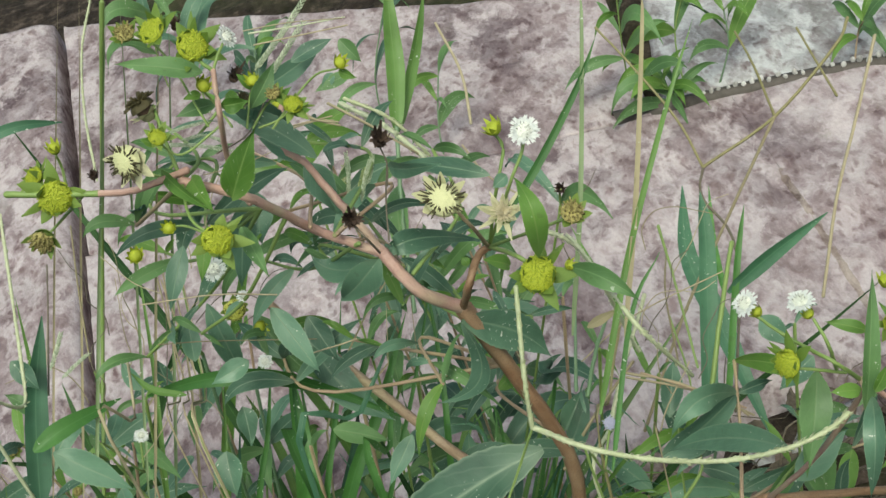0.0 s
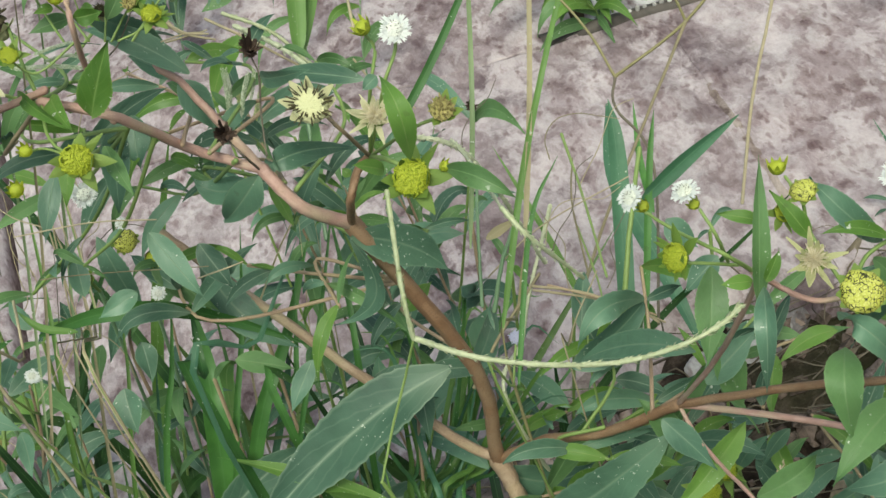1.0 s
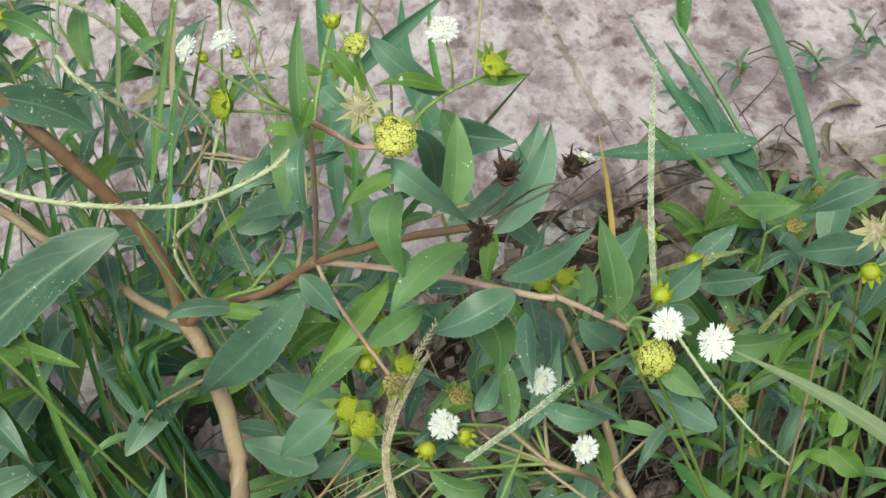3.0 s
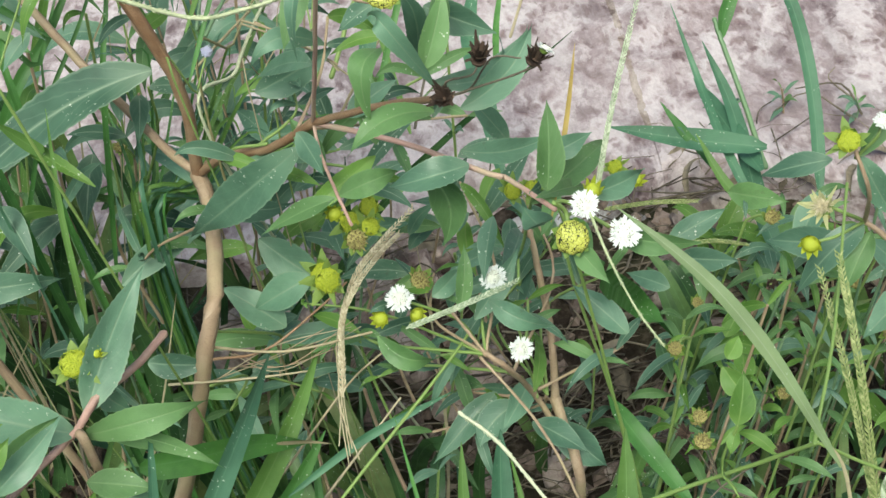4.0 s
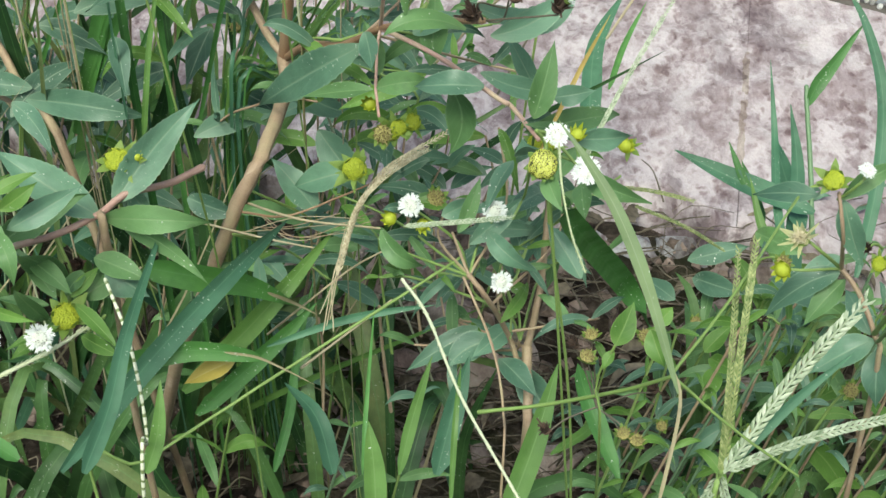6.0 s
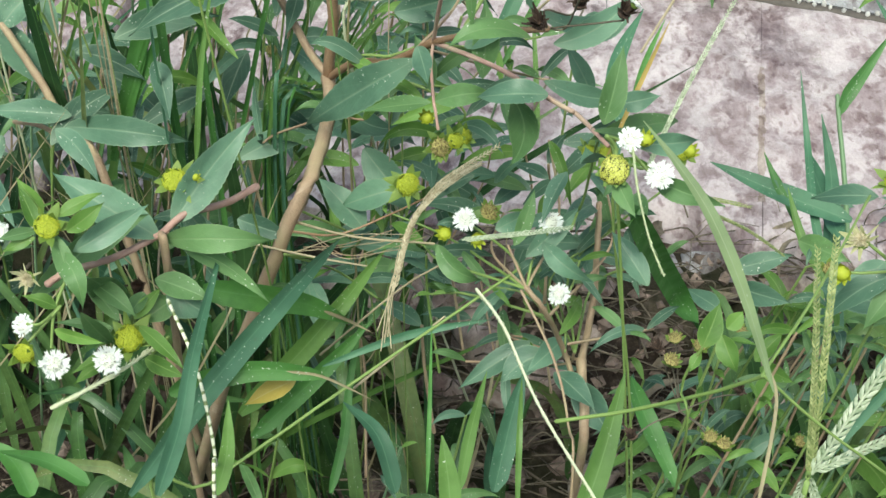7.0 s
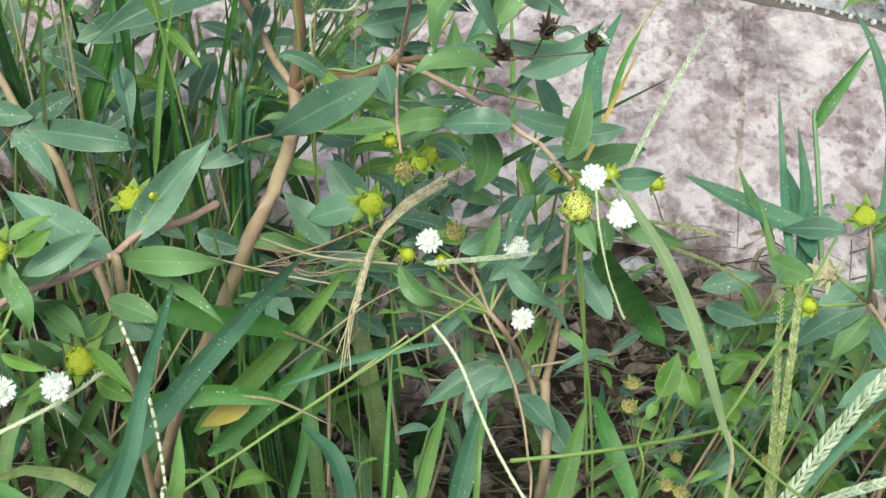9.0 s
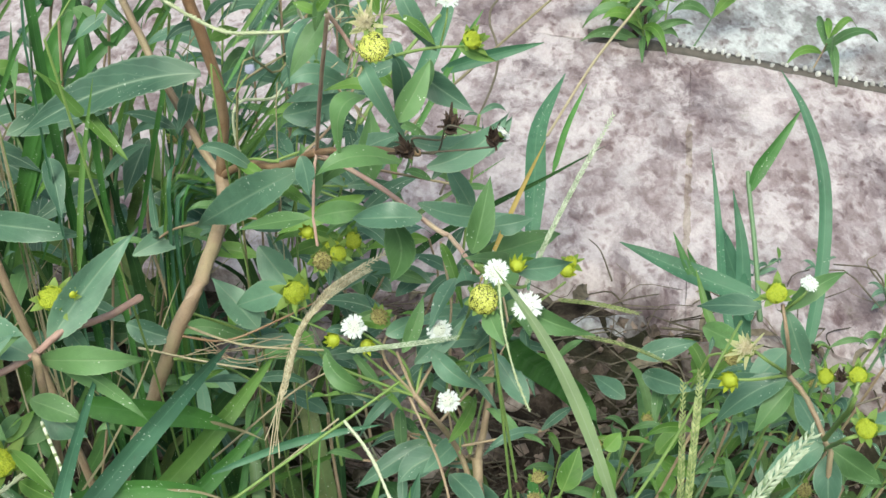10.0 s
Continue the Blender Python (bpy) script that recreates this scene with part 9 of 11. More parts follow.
stem(grass_c, [(0.0414, 0.2928, 0.2898), (0.0415, 0.2965, 0.2943), (0.0436, 0.2999, 0.2986), (0.0484, 0.3020, 0.3014), (0.0539, 0.3031, 0.3030), (0.0584, 0.3054, 0.3060)], 0.00017, 0.00011, "dark")
small_weed((-0.1744, 0.3081, -0.0550), 0.1, 686, "leafy bluish-green weed among grass stalks", 1, 0.017, "false_daisy", (3, 5), False, (-0.0978, 0.2907, 0.2932), 0.40)
small_weed((-0.1616, 0.3298, -0.0550), 0.1, 687, "leafy bluish-green weed among grass stalks", 0, 0.014, "false_daisy", (3, 5), False, (-0.0860, 0.3126, 0.2890), 0.41)
small_weed((-0.1291, 0.3392, -0.0542), 0.1, 688, "leafy bluish-green weed among grass stalks", 0, 0.021, "false_daisy", (3, 5), False, (-0.0572, 0.3229, 0.2718), 0.43)
small_weed((-0.1187, 0.2936, -0.0550), 0.1, 689, "bright green young weed on littered soil", 0, 0.017, "false_daisy", (3, 5), True, (-0.0450, 0.2769, 0.2796), 0.42)
small_weed((-0.1422, 0.3332, -0.0549), 0.1, 690, "leafy bluish-green weed among grass stalks", 1, 0.014, "false_daisy", (3, 5), False, (-0.0654, 0.3157, 0.2940), 0.40)
small_weed((-0.1760, 0.3549, -0.0500), 0.1, 691, "leafy bluish-green weed among grass stalks", 0, 0.021, "false_daisy", (3, 5), False, (-0.1008, 0.3378, 0.2872), 0.41)
small_weed((-0.1021, 0.2964, -0.0550), 0.1, 692, "leafy bluish-green weed among grass stalks", 0, 0.017, "false_daisy", (3, 5), False, (-0.0275, 0.2795, 0.2838), 0.41)
small_weed((-0.0831, 0.3112, -0.0550), 0.1, 693, "bright green young weed on littered soil", 0, 0.014, "false_daisy", (3, 5), True, (-0.0111, 0.2949, 0.2720), 0.43)
small_weed((-0.0272, 0.3068, -0.0550), 0.1, 694, "leafy bluish-green weed among grass stalks", 0, 0.015, "false_daisy", (3, 5), False, (0.0410, 0.2913, 0.2550), 0.45)
small_weed((-0.0077, 0.3071, -0.0550), 0.1, 695, "leafy bluish-green weed among grass stalks", 0, 0.014, "false_daisy", (3, 5), False, (0.0558, 0.2926, 0.2339), 0.48)
small_weed((0.0147, 0.3060, -0.0550), 0.1, 696, "leafy bluish-green weed among grass stalks", 0, 0.018, "false_daisy", (3, 5), False, (0.0733, 0.2927, 0.2115), 0.53)
small_weed((-0.0341, 0.3192, -0.0550), 0.1, 697, "leafy bluish-green weed among grass stalks", 0, 0.015, "false_daisy", (3, 5), False, (0.0372, 0.3030, 0.2690), 0.43)
small_weed((0.0365, 0.3040, -0.0550), 0.1, 698, "leafy bluish-green weed among grass stalks", 0, 0.014, "false_daisy", (3, 5), False, (0.0998, 0.2896, 0.2329), 0.49)
small_weed((0.1944, 0.2404, -0.0550), 0.1, 699, "leafy green weed beside the worn slab edge", 1, 0.014, "false_daisy", (4, 6), False, (0.2495, 0.2279, 0.1956), 0.48)
small_weed((0.2174, 0.2579, -0.0550), 0.1, 700, "bright green young weed on littered soil", 0, 0.012, "false_daisy", (4, 6), True, (0.2704, 0.2459, 0.1858), 0.50)
small_weed((0.2385, 0.2657, -0.0550), 0.1, 701, "leafy green weed beside the worn slab edge", 0, 0.017, "false_daisy", (4, 6), False, (0.2869, 0.2547, 0.1650), 0.55)
small_weed((0.2075, 0.2288, -0.0550), 0.1, 702, "leafy green weed beside the worn slab edge", 1, 0.014, "false_daisy", (4, 6), False, (0.2597, 0.2169, 0.1822), 0.51)
small_weed((0.1980, 0.2398, -0.0550), 0.1, 706, "leafy green weed beside the worn slab edge", 0, 0.012, "false_daisy", (4, 6), False, (0.2465, 0.2288, 0.1652), 0.54)
small_weed((0.2397, 0.2513, -0.0550), 0.1, 707, "leafy green weed beside the worn slab edge", 0, 0.017, "false_daisy", (4, 6), False, (0.2844, 0.2411, 0.1485), 0.59)

# ---- a fan of grass behind the forked stem, and stalks and leaves low in the growth ----
grass_e = plant("grass", "fan of fresh green grass leaves behind a brown forked stem", (-0.0350, 0.3000, -0.0500))
blade(grass_e, [(-0.0305, 0.3120, -0.0500), (-0.0132, 0.2622, 0.1915), (-0.0003, 0.2807, 0.2039), (0.0091, 0.2937, 0.2119), (0.0135, 0.2975, 0.2153)], 0.0015, (-0.2402, -0.6589, 0.7129), "grass", 0.80)
blade(grass_e, [(-0.0452, 0.3089, -0.0500), (-0.0090, 0.2433, 0.2132), (-0.0051, 0.2558, 0.2374), (-0.0003, 0.2657, 0.2682), (-0.0085, 0.2689, 0.2743)], 0.0018, (-0.2029, -0.6882, 0.6966), "bluegrass", 0.80)
blade(grass_e, [(-0.0237, 0.3038, -0.0500), (-0.0212, 0.2705, 0.1877), (-0.0038, 0.2846, 0.2024), (0.0233, 0.3061, 0.2296), (0.0295, 0.3056, 0.2283)], 0.0021, (-0.2560, -0.5229, 0.8131), "lightgrass", 0.80)
blade(grass_e, [(-0.0410, 0.3031, -0.0500), (-0.0050, 0.2422, 0.2109), (0.0052, 0.2571, 0.2270), (0.0204, 0.2760, 0.2514), (0.0148, 0.2712, 0.2469)], 0.0011, (-0.3558, -0.5794, 0.7333), "grass", 0.80)
blade(grass_e, [(-0.0215, 0.2957, -0.0500), (-0.0145, 0.2563, 0.2007), (0.0019, 0.2714, 0.2130), (0.0260, 0.2929, 0.2346), (0.0340, 0.2948, 0.2359)], 0.0020, (-0.0135, -0.6418, 0.7668), "lightgrass", 0.80)
blade(grass_e, [(-0.0273, 0.3129, -0.0500), (-0.0137, 0.2554, 0.2012), (-0.0066, 0.2736, 0.2178), (-0.0026, 0.2878, 0.2334), (-0.0096, 0.2868, 0.2340)], 0.0020, (0.4483, -0.6317, 0.6324), "lightgrass", 0.80)
blade(grass_e, [(-0.0437, 0.3004, -0.0500), (-0.0146, 0.2640, 0.1903), (-0.0002, 0.2803, 0.2043), (0.0143, 0.2940, 0.2187), (0.0197, 0.2972, 0.2215)], 0.0021, (-0.0256, -0.7587, 0.6509), "lightgrass", 0.80)
blade(grass_e, [(-0.0201, 0.2898, -0.0500), (-0.0120, 0.2605, 0.1927), (0.0011, 0.2665, 0.2194), (0.0235, 0.2755, 0.2639), (0.0192, 0.2722, 0.2606)], 0.0016, (-0.3318, -0.4426, 0.8331), "grass", 0.80)
blade(grass_e, [(-0.0260, 0.2950, -0.0500), (-0.0134, 0.2554, 0.2009), (0.0019, 0.2651, 0.2204), (0.0160, 0.2669, 0.2411), (0.0211, 0.2697, 0.2433)], 0.0019, (-0.1707, -0.4122, 0.8950), "lightgrass", 0.80)
blade(grass_e, [(-0.0412, 0.2986, -0.0500), (-0.0158, 0.2551, 0.2036), (0.0078, 0.2573, 0.2245), (0.0300, 0.2468, 0.2474), (0.0403, 0.2435, 0.2432)], 0.0009, (0.4102, -0.3573, 0.8391), "bluegrass", 0.80)
blade(grass_e, [(-0.0212, 0.3038, -0.0500), (-0.0118, 0.2509, 0.2055), (-0.0071, 0.2647, 0.2286), (-0.0000, 0.2786, 0.2599), (-0.0065, 0.2830, 0.2670)], 0.0013, (0.1370, -0.7792, 0.6116), "lightgrass", 0.80)
blade(grass_e, [(-0.0301, 0.3078, -0.0500), (-0.0176, 0.2666, 0.1896), (-0.0005, 0.2710, 0.2155), (0.0162, 0.2646, 0.2458), (0.0157, 0.2600, 0.2409)], 0.0017, (-0.0247, -0.6005, 0.7993), "lightgrass", 0.80)
blade(grass_e, [(-0.0268, 0.2948, -0.0500), (-0.0160, 0.2680, 0.1862), (0.0006, 0.2780, 0.2064), (0.0245, 0.2907, 0.2389), (0.0262, 0.2879, 0.2356)], 0.0009, (-0.1115, -0.6951, 0.7102), "lightgrass", 0.80)
blade(grass_e, [(-0.0239, 0.3057, -0.0500), (-0.0095, 0.2498, 0.2049), (-0.0041, 0.2624, 0.2288), (0.0057, 0.2766, 0.2635), (-0.0061, 0.2734, 0.2625)], 0.0013, (0.5185, -0.4148, 0.7477), "grass", 0.80)
blade(grass_e, [(-0.0315, 0.3131, -0.0500), (-0.0123, 0.2555, 0.1997), (0.0071, 0.2695, 0.2108), (0.0248, 0.2762, 0.2181), (0.0307, 0.2698, 0.2111)], 0.0017, (0.1036, -0.4685, 0.8774), "grass", 0.80)
blade(grass_e, [(-0.0305, 0.2916, -0.0500), (-0.0107, 0.2500, 0.2056), (0.0111, 0.2713, 0.2052), (0.0344, 0.2916, 0.1980), (0.0504, 0.2887, 0.1943)], 0.0016, (0.2454, -0.6372, 0.7306), "lightgrass", 0.80)
blade(grass_e, [(-0.0395, 0.3049, -0.0500), (-0.0118, 0.2515, 0.2047), (0.0038, 0.2573, 0.2280), (0.0282, 0.2659, 0.2673), (0.0317, 0.2671, 0.2684)], 0.0008, (-0.2434, -0.6653, 0.7058), "bluegrass", 0.80)
blade(grass_e, [(-0.0388, 0.2861, -0.0500), (-0.0172, 0.2686, 0.1866), (-0.0006, 0.2828, 0.2018), (0.0230, 0.3017, 0.2266), (0.0233, 0.2954, 0.2195)], 0.0017, (0.1447, -0.7239, 0.6746), "lightgrass", 0.80)
blade(grass_e, [(-0.0453, 0.2965, -0.0500), (-0.0138, 0.2546, 0.2023), (-0.0144, 0.2775, 0.2200), (-0.0196, 0.2985, 0.2372), (-0.0342, 0.2987, 0.2421)], 0.0013, (0.1386, -0.7910, 0.5959), "grass", 0.80)
blade(grass_e, [(-0.0458, 0.3039, -0.0500), (-0.0180, 0.2618, 0.1966), (-0.0097, 0.2709, 0.2236), (-0.0034, 0.2702, 0.2536), (-0.0088, 0.2724, 0.2576)], 0.0019, (0.4209, -0.6236, 0.6587), "lightgrass", 0.80)
blade(grass_e, [(-0.0351, 0.2975, -0.0500), (-0.0188, 0.2693, 0.1871), (-0.0090, 0.2866, 0.2044), (0.0060, 0.3091, 0.2309), (0.0014, 0.3078, 0.2303)], 0.0012, (-0.0572, -0.4690, 0.8813), "grass", 0.80)
blade(grass_e, [(-0.0252, 0.2854, -0.0500), (-0.0122, 0.2469, 0.2113), (0.0146, 0.2600, 0.2155), (0.0497, 0.2759, 0.2240), (0.0677, 0.2684, 0.2162)], 0.0012, (0.0391, -0.5952, 0.8027), "grass", 0.80)
blade(grass_e, [(-0.0236, 0.3119, -0.0500), (-0.0132, 0.2682, 0.1833), (0.0039, 0.2701, 0.2127), (0.0297, 0.2715, 0.2600), (0.0299, 0.2691, 0.2570)], 0.0014, (-0.3067, -0.7444, 0.5931), "lightgrass", 0.80)
blade(grass_e, [(-0.0460, 0.2851, -0.0500), (-0.0122, 0.2617, 0.1913), (0.0097, 0.2587, 0.2212), (0.0334, 0.2444, 0.2611), (0.0402, 0.2427, 0.2587)], 0.0016, (0.1294, -0.6403, 0.7571), "lightgrass", 0.80)
blade(grass_e, [(-0.0357, 0.3055, -0.0500), (-0.0115, 0.2581, 0.1954), (0.0048, 0.2720, 0.2098), (0.0206, 0.2809, 0.2239), (0.0206, 0.2735, 0.2162)], 0.0016, (0.2895, -0.4494, 0.8451), "bluegrass", 0.80)
blade(grass_e, [(-0.0227, 0.2893, -0.0500), (-0.0069, 0.2424, 0.2125), (0.0106, 0.2627, 0.2157), (0.0376, 0.2938, 0.2255), (0.0450, 0.2889, 0.2196)], 0.0016, (0.0261, -0.6150, 0.7881), "bluegrass", 0.80)
blade(grass_e, [(-0.0400, 0.2979, -0.0500), (-0.0114, 0.2454, 0.2126), (0.0071, 0.2534, 0.2297), (0.0254, 0.2537, 0.2482), (0.0287, 0.2475, 0.2413)], 0.0017, (-0.2709, -0.6202, 0.7362), "lightgrass", 0.80)
blade(grass_e, [(-0.0288, 0.2981, -0.0500), (-0.0173, 0.2604, 0.1978), (0.0028, 0.2757, 0.2071), (0.0352, 0.3020, 0.2294), (0.0474, 0.3017, 0.2284)], 0.0020, (-0.1807, -0.6573, 0.7317), "grass", 0.80)
blade(grass_e, [(-0.0236, 0.2890, -0.0500), (-0.0188, 0.2641, 0.1942), (-0.0006, 0.2674, 0.2199), (0.0190, 0.2621, 0.2523), (0.0212, 0.2594, 0.2490)], 0.0010, (0.0293, -0.6603, 0.7504), "bluegrass", 0.80)
blade(grass_e, [(-0.0413, 0.3133, -0.0500), (-0.0120, 0.2530, 0.2029), (0.0112, 0.2532, 0.2264), (0.0322, 0.2388, 0.2521), (0.0392, 0.2327, 0.2454)], 0.0010, (0.1087, -0.7643, 0.6357), "lightgrass", 0.80)

grass_f = plant("grass", "dry and olive grass stalks leaning among green leaves", (-0.0900, 0.3200, -0.0500))
stem(grass_f, [(-0.0953, 0.3000, -0.0500), (-0.0679, 0.2622, 0.2865), (-0.0647, 0.2867, 0.3057), (-0.0635, 0.3096, 0.3275)], 0.00036, 0.00023, "straw")
stem(grass_f, [(-0.1004, 0.3000, -0.0500), (-0.0692, 0.2624, 0.2871), (-0.0679, 0.2871, 0.3072), (-0.0639, 0.3110, 0.3298)], 0.00024, 0.00023, "straw")
stem(grass_f, [(-0.0964, 0.3000, -0.0500), (-0.0682, 0.2622, 0.2866), (-0.0650, 0.2867, 0.3058), (-0.0595, 0.3140, 0.3330)], 0.00022, 0.00023, "straw")
stem(grass_f, [(-0.0914, 0.3000, -0.0500), (-0.0680, 0.2622, 0.2866), (-0.0637, 0.2865, 0.3052), (-0.0577, 0.3119, 0.3293)], 0.00024, 0.00023, "green")
stem(grass_f, [(-0.0908, 0.3000, -0.0500), (-0.0682, 0.2622, 0.2866), (-0.0634, 0.2865, 0.3051), (-0.0574, 0.3118, 0.3291)], 0.00025, 0.00023, "straw")
stem(grass_f, [(-0.0922, 0.3000, -0.0500), (-0.0730, 0.2631, 0.2889), (-0.0694, 0.2874, 0.3079), (-0.0610, 0.3133, 0.3324)], 0.00023, 0.00023, "straw")
stem(grass_f, [(-0.1235, 0.2814, -0.0500), (-0.1085, 0.2614, 0.3160), (-0.1009, 0.2782, 0.3336), (-0.0910, 0.3131, 0.3638)], 0.00050, 0.00040, "pale")
stem(grass_f, [(-0.0659, 0.3169, 0.3594), (-0.0631, 0.3345, 0.3698), (-0.0568, 0.3420, 0.3830), (-0.0498, 0.3520, 0.3908)], 0.00035, 0.00028, "pale")
stem(grass_f, [(-0.1001, 0.2789, -0.0500), (-0.0851, 0.2589, 0.3034), (-0.0795, 0.2726, 0.3173), (-0.0754, 0.2827, 0.3289)], 0.00044, 0.00036, "straw")
stem(grass_f, [(-0.1014, 0.2934, 0.3194), (-0.0935, 0.3062, 0.3339), (-0.0884, 0.3140, 0.3437)], 0.00029, 0.00023, "dark")
stem(grass_f, [(-0.0886, 0.2983, 0.3205), (-0.0841, 0.3093, 0.3345), (-0.0788, 0.3195, 0.3486)], 0.00029, 0.00023, "dry")
stem(grass_f, [(-0.0598, 0.2832, 0.3419), (-0.0649, 0.2855, 0.3468), (-0.0693, 0.2897, 0.3548)], 0.00016, 0.00013, "straw")
stem(grass_f, [(-0.0301, 0.2472, 0.3540), (-0.0425, 0.2493, 0.3593), (-0.0587, 0.2539, 0.3616)], 0.00019, 0.00015, "straw")
stem(grass_f, [(-0.0635, 0.2679, 0.3391), (-0.0523, 0.2669, 0.3346), (-0.0289, 0.2668, 0.3218)], 0.00016, 0.00013, "dry")
stem(grass_f, [(-0.0278, 0.2380, 0.3419), (-0.0206, 0.2379, 0.3409), (-0.0177, 0.2379, 0.3406)], 0.00019, 0.00015, "straw")
stem(grass_f, [(-0.0097, 0.2602, 0.3897), (-0.0060, 0.2577, 0.3851), (-0.0019, 0.2566, 0.3831)], 0.00028, 0.00022, "straw")
stem(grass_f, [(-0.0111, 0.2578, 0.3855), (-0.0061, 0.2576, 0.3849), (-0.0027, 0.2569, 0.3838)], 0.00019, 0.00015, "straw")
stem(grass_f, [(-0.0073, 0.2585, 0.3864), (-0.0082, 0.2596, 0.3885), (-0.0099, 0.2604, 0.3900)], 0.00014, 0.00011, "straw")
stem(grass_f, [(-0.0026, 0.2934, 0.3668), (0.0042, 0.2890, 0.3596), (0.0130, 0.2867, 0.3471)], 0.00037, 0.00029, "straw")
stem(grass_f, [(0.0016, 0.2931, 0.3663), (0.0099, 0.2884, 0.3588), (0.0154, 0.2858, 0.3459)], 0.00047, 0.00038, "pale")
stem(grass_f, [(-0.0329, 0.2556, 0.3850), (-0.0256, 0.2556, 0.3836), (-0.0178, 0.2560, 0.3832)], 0.00014, 0.00011, "straw")
stem(grass_f, [(-0.0412, 0.2555, 0.3680), (-0.0328, 0.2625, 0.3770), (-0.0274, 0.2646, 0.3794)], 0.00014, 0.00011, "straw")
stem(grass_f, [(-0.0130, 0.2777, 0.4014), (-0.0032, 0.2769, 0.3993), (0.0082, 0.2796, 0.3937)], 0.00014, 0.00012, "straw")
stem(grass_f, [(0.0394, 0.2507, 0.2832), (0.0496, 0.2448, 0.2793), (0.0602, 0.2358, 0.2734), (0.0632, 0.2318, 0.2705)], 0.00039, 0.00031, "straw")
stem(grass_f, [(0.0433, 0.2491, 0.2823), (0.0539, 0.2412, 0.2769), (0.0634, 0.2332, 0.2718)], 0.00033, 0.00027, "tan")
stem(grass_f, [(0.0315, 0.2634, 0.2807), (0.0487, 0.2659, 0.2859), (0.0748, 0.2635, 0.2899)], 0.00023, 0.00018, "straw")
stem(grass_f, [(0.0153, 0.2401, 0.2708), (0.0273, 0.2462, 0.2773), (0.0426, 0.2517, 0.2847)], 0.00050, 0.00040, "dry")
stem(grass_f, [(0.0079, 0.2502, -0.0500), (0.0229, 0.2302, 0.2628), (0.0346, 0.2552, 0.2730), (0.0472, 0.2742, 0.2798)], 0.00046, 0.00037, "gold")
stem(grass_f, [(0.0259, 0.2497, -0.0500), (0.0409, 0.2297, 0.2515), (0.0556, 0.2540, 0.2614), (0.0590, 0.2693, 0.2771)], 0.00035, 0.00028, "green")
stem(grass_f, [(0.0560, 0.2611, 0.2682), (0.0605, 0.2733, 0.2816), (0.0675, 0.2875, 0.2839)], 0.00030, 0.00024, "dry")
stem(grass_f, [(0.0599, 0.2569, 0.2513), (0.0731, 0.2708, 0.2677), (0.0863, 0.2884, 0.2752)], 0.00079, 0.00063, "green")
stem(grass_f, [(0.0662, 0.2844, 0.2954), (0.0641, 0.2741, 0.2833), (0.0585, 0.2513, 0.2734)], 0.00041, 0.00033, "green")
stem(grass_f, [(0.0216, 0.2448, -0.0500), (0.0366, 0.2248, 0.2598), (0.0419, 0.2381, 0.2719), (0.0556, 0.2462, 0.2819)], 0.00022, 0.00018, "straw")
stem(grass_f, [(0.0284, 0.2503, 0.2815), (0.0357, 0.2604, 0.2853), (0.0426, 0.2683, 0.2874)], 0.00062, 0.00050, "grassy")
stem(grass_f, [(0.0263, 0.2522, 0.2831), (0.0321, 0.2613, 0.2931), (0.0395, 0.2783, 0.2980)], 0.00050, 0.00040, "grassy")
spike(grass_f, [(-0.0932, 0.2819, 0.3350), (-0.0901, 0.2848, 0.3377), (-0.0875, 0.2874, 0.3402)], 0.0018, (0.2529, -0.7799, 0.5726), "pale")
spike(grass_f, [(-0.0916, 0.2804, 0.3322), (-0.0872, 0.2824, 0.3330), (-0.0833, 0.2839, 0.3335)], 0.0015, (0.2363, -0.7374, 0.6328), "pale")
spike(grass_f, [(-0.0073, 0.2728, 0.3530), (-0.0048, 0.2755, 0.3569), (-0.0033, 0.2783, 0.3613)], 0.0016, (0.0002, -0.8315, 0.5556), "pale")
spike(grass_f, [(-0.0045, 0.2717, 0.3513), (-0.0002, 0.2744, 0.3552), (0.0023, 0.2766, 0.3586)], 0.0016, (-0.0648, -0.8252, 0.5611), "pale")
spike(grass_f, [(-0.0354, 0.2684, 0.3876), (-0.0304, 0.2684, 0.3866), (-0.0270, 0.2673, 0.3839)], 0.0013, (0.0779, -0.8487, 0.5231), "pale")
spike(grass_f, [(-0.0381, 0.2782, 0.3852), (-0.0341, 0.2785, 0.3847), (-0.0289, 0.2785, 0.3837)], 0.0012, (0.0558, -0.8733, 0.4840), "pale")
blade(grass_f, [(-0.0789, 0.2875, 0.3971), (-0.0696, 0.2894, 0.3961), (-0.0611, 0.2941, 0.3903)], 0.0028, (-0.0016, -0.8386, 0.5448), "bluegrass", 0.70)
blade(grass_f, [(-0.0596, 0.2630, -0.0500), (-0.0446, 0.2430, 0.2906), (-0.0263, 0.2568, 0.3022), (-0.0068, 0.2739, 0.3128)], 0.0022, (-0.3707, -0.4519, 0.8114), "bluegrass", 0.90)
blade(grass_f, [(-0.0621, 0.2768, -0.0500), (-0.0471, 0.2568, 0.2765), (-0.0450, 0.2698, 0.2895), (-0.0407, 0.2866, 0.3003)], 0.0038, (0.4274, -0.4710, 0.7716), "grass", 0.80)
blade(grass_f, [(-0.1073, 0.2765, 0.3174), (-0.0976, 0.2802, 0.3176), (-0.0852, 0.2915, 0.3101)], 0.0056, (0.2762, -0.5750, 0.7701), "grass", 0.50)
blade(grass_f, [(-0.0659, 0.2748, 0.3156), (-0.0730, 0.2767, 0.3202), (-0.0763, 0.2800, 0.3256)], 0.0021, (0.2746, -0.6612, 0.6982), "lightgrass", 0.60)
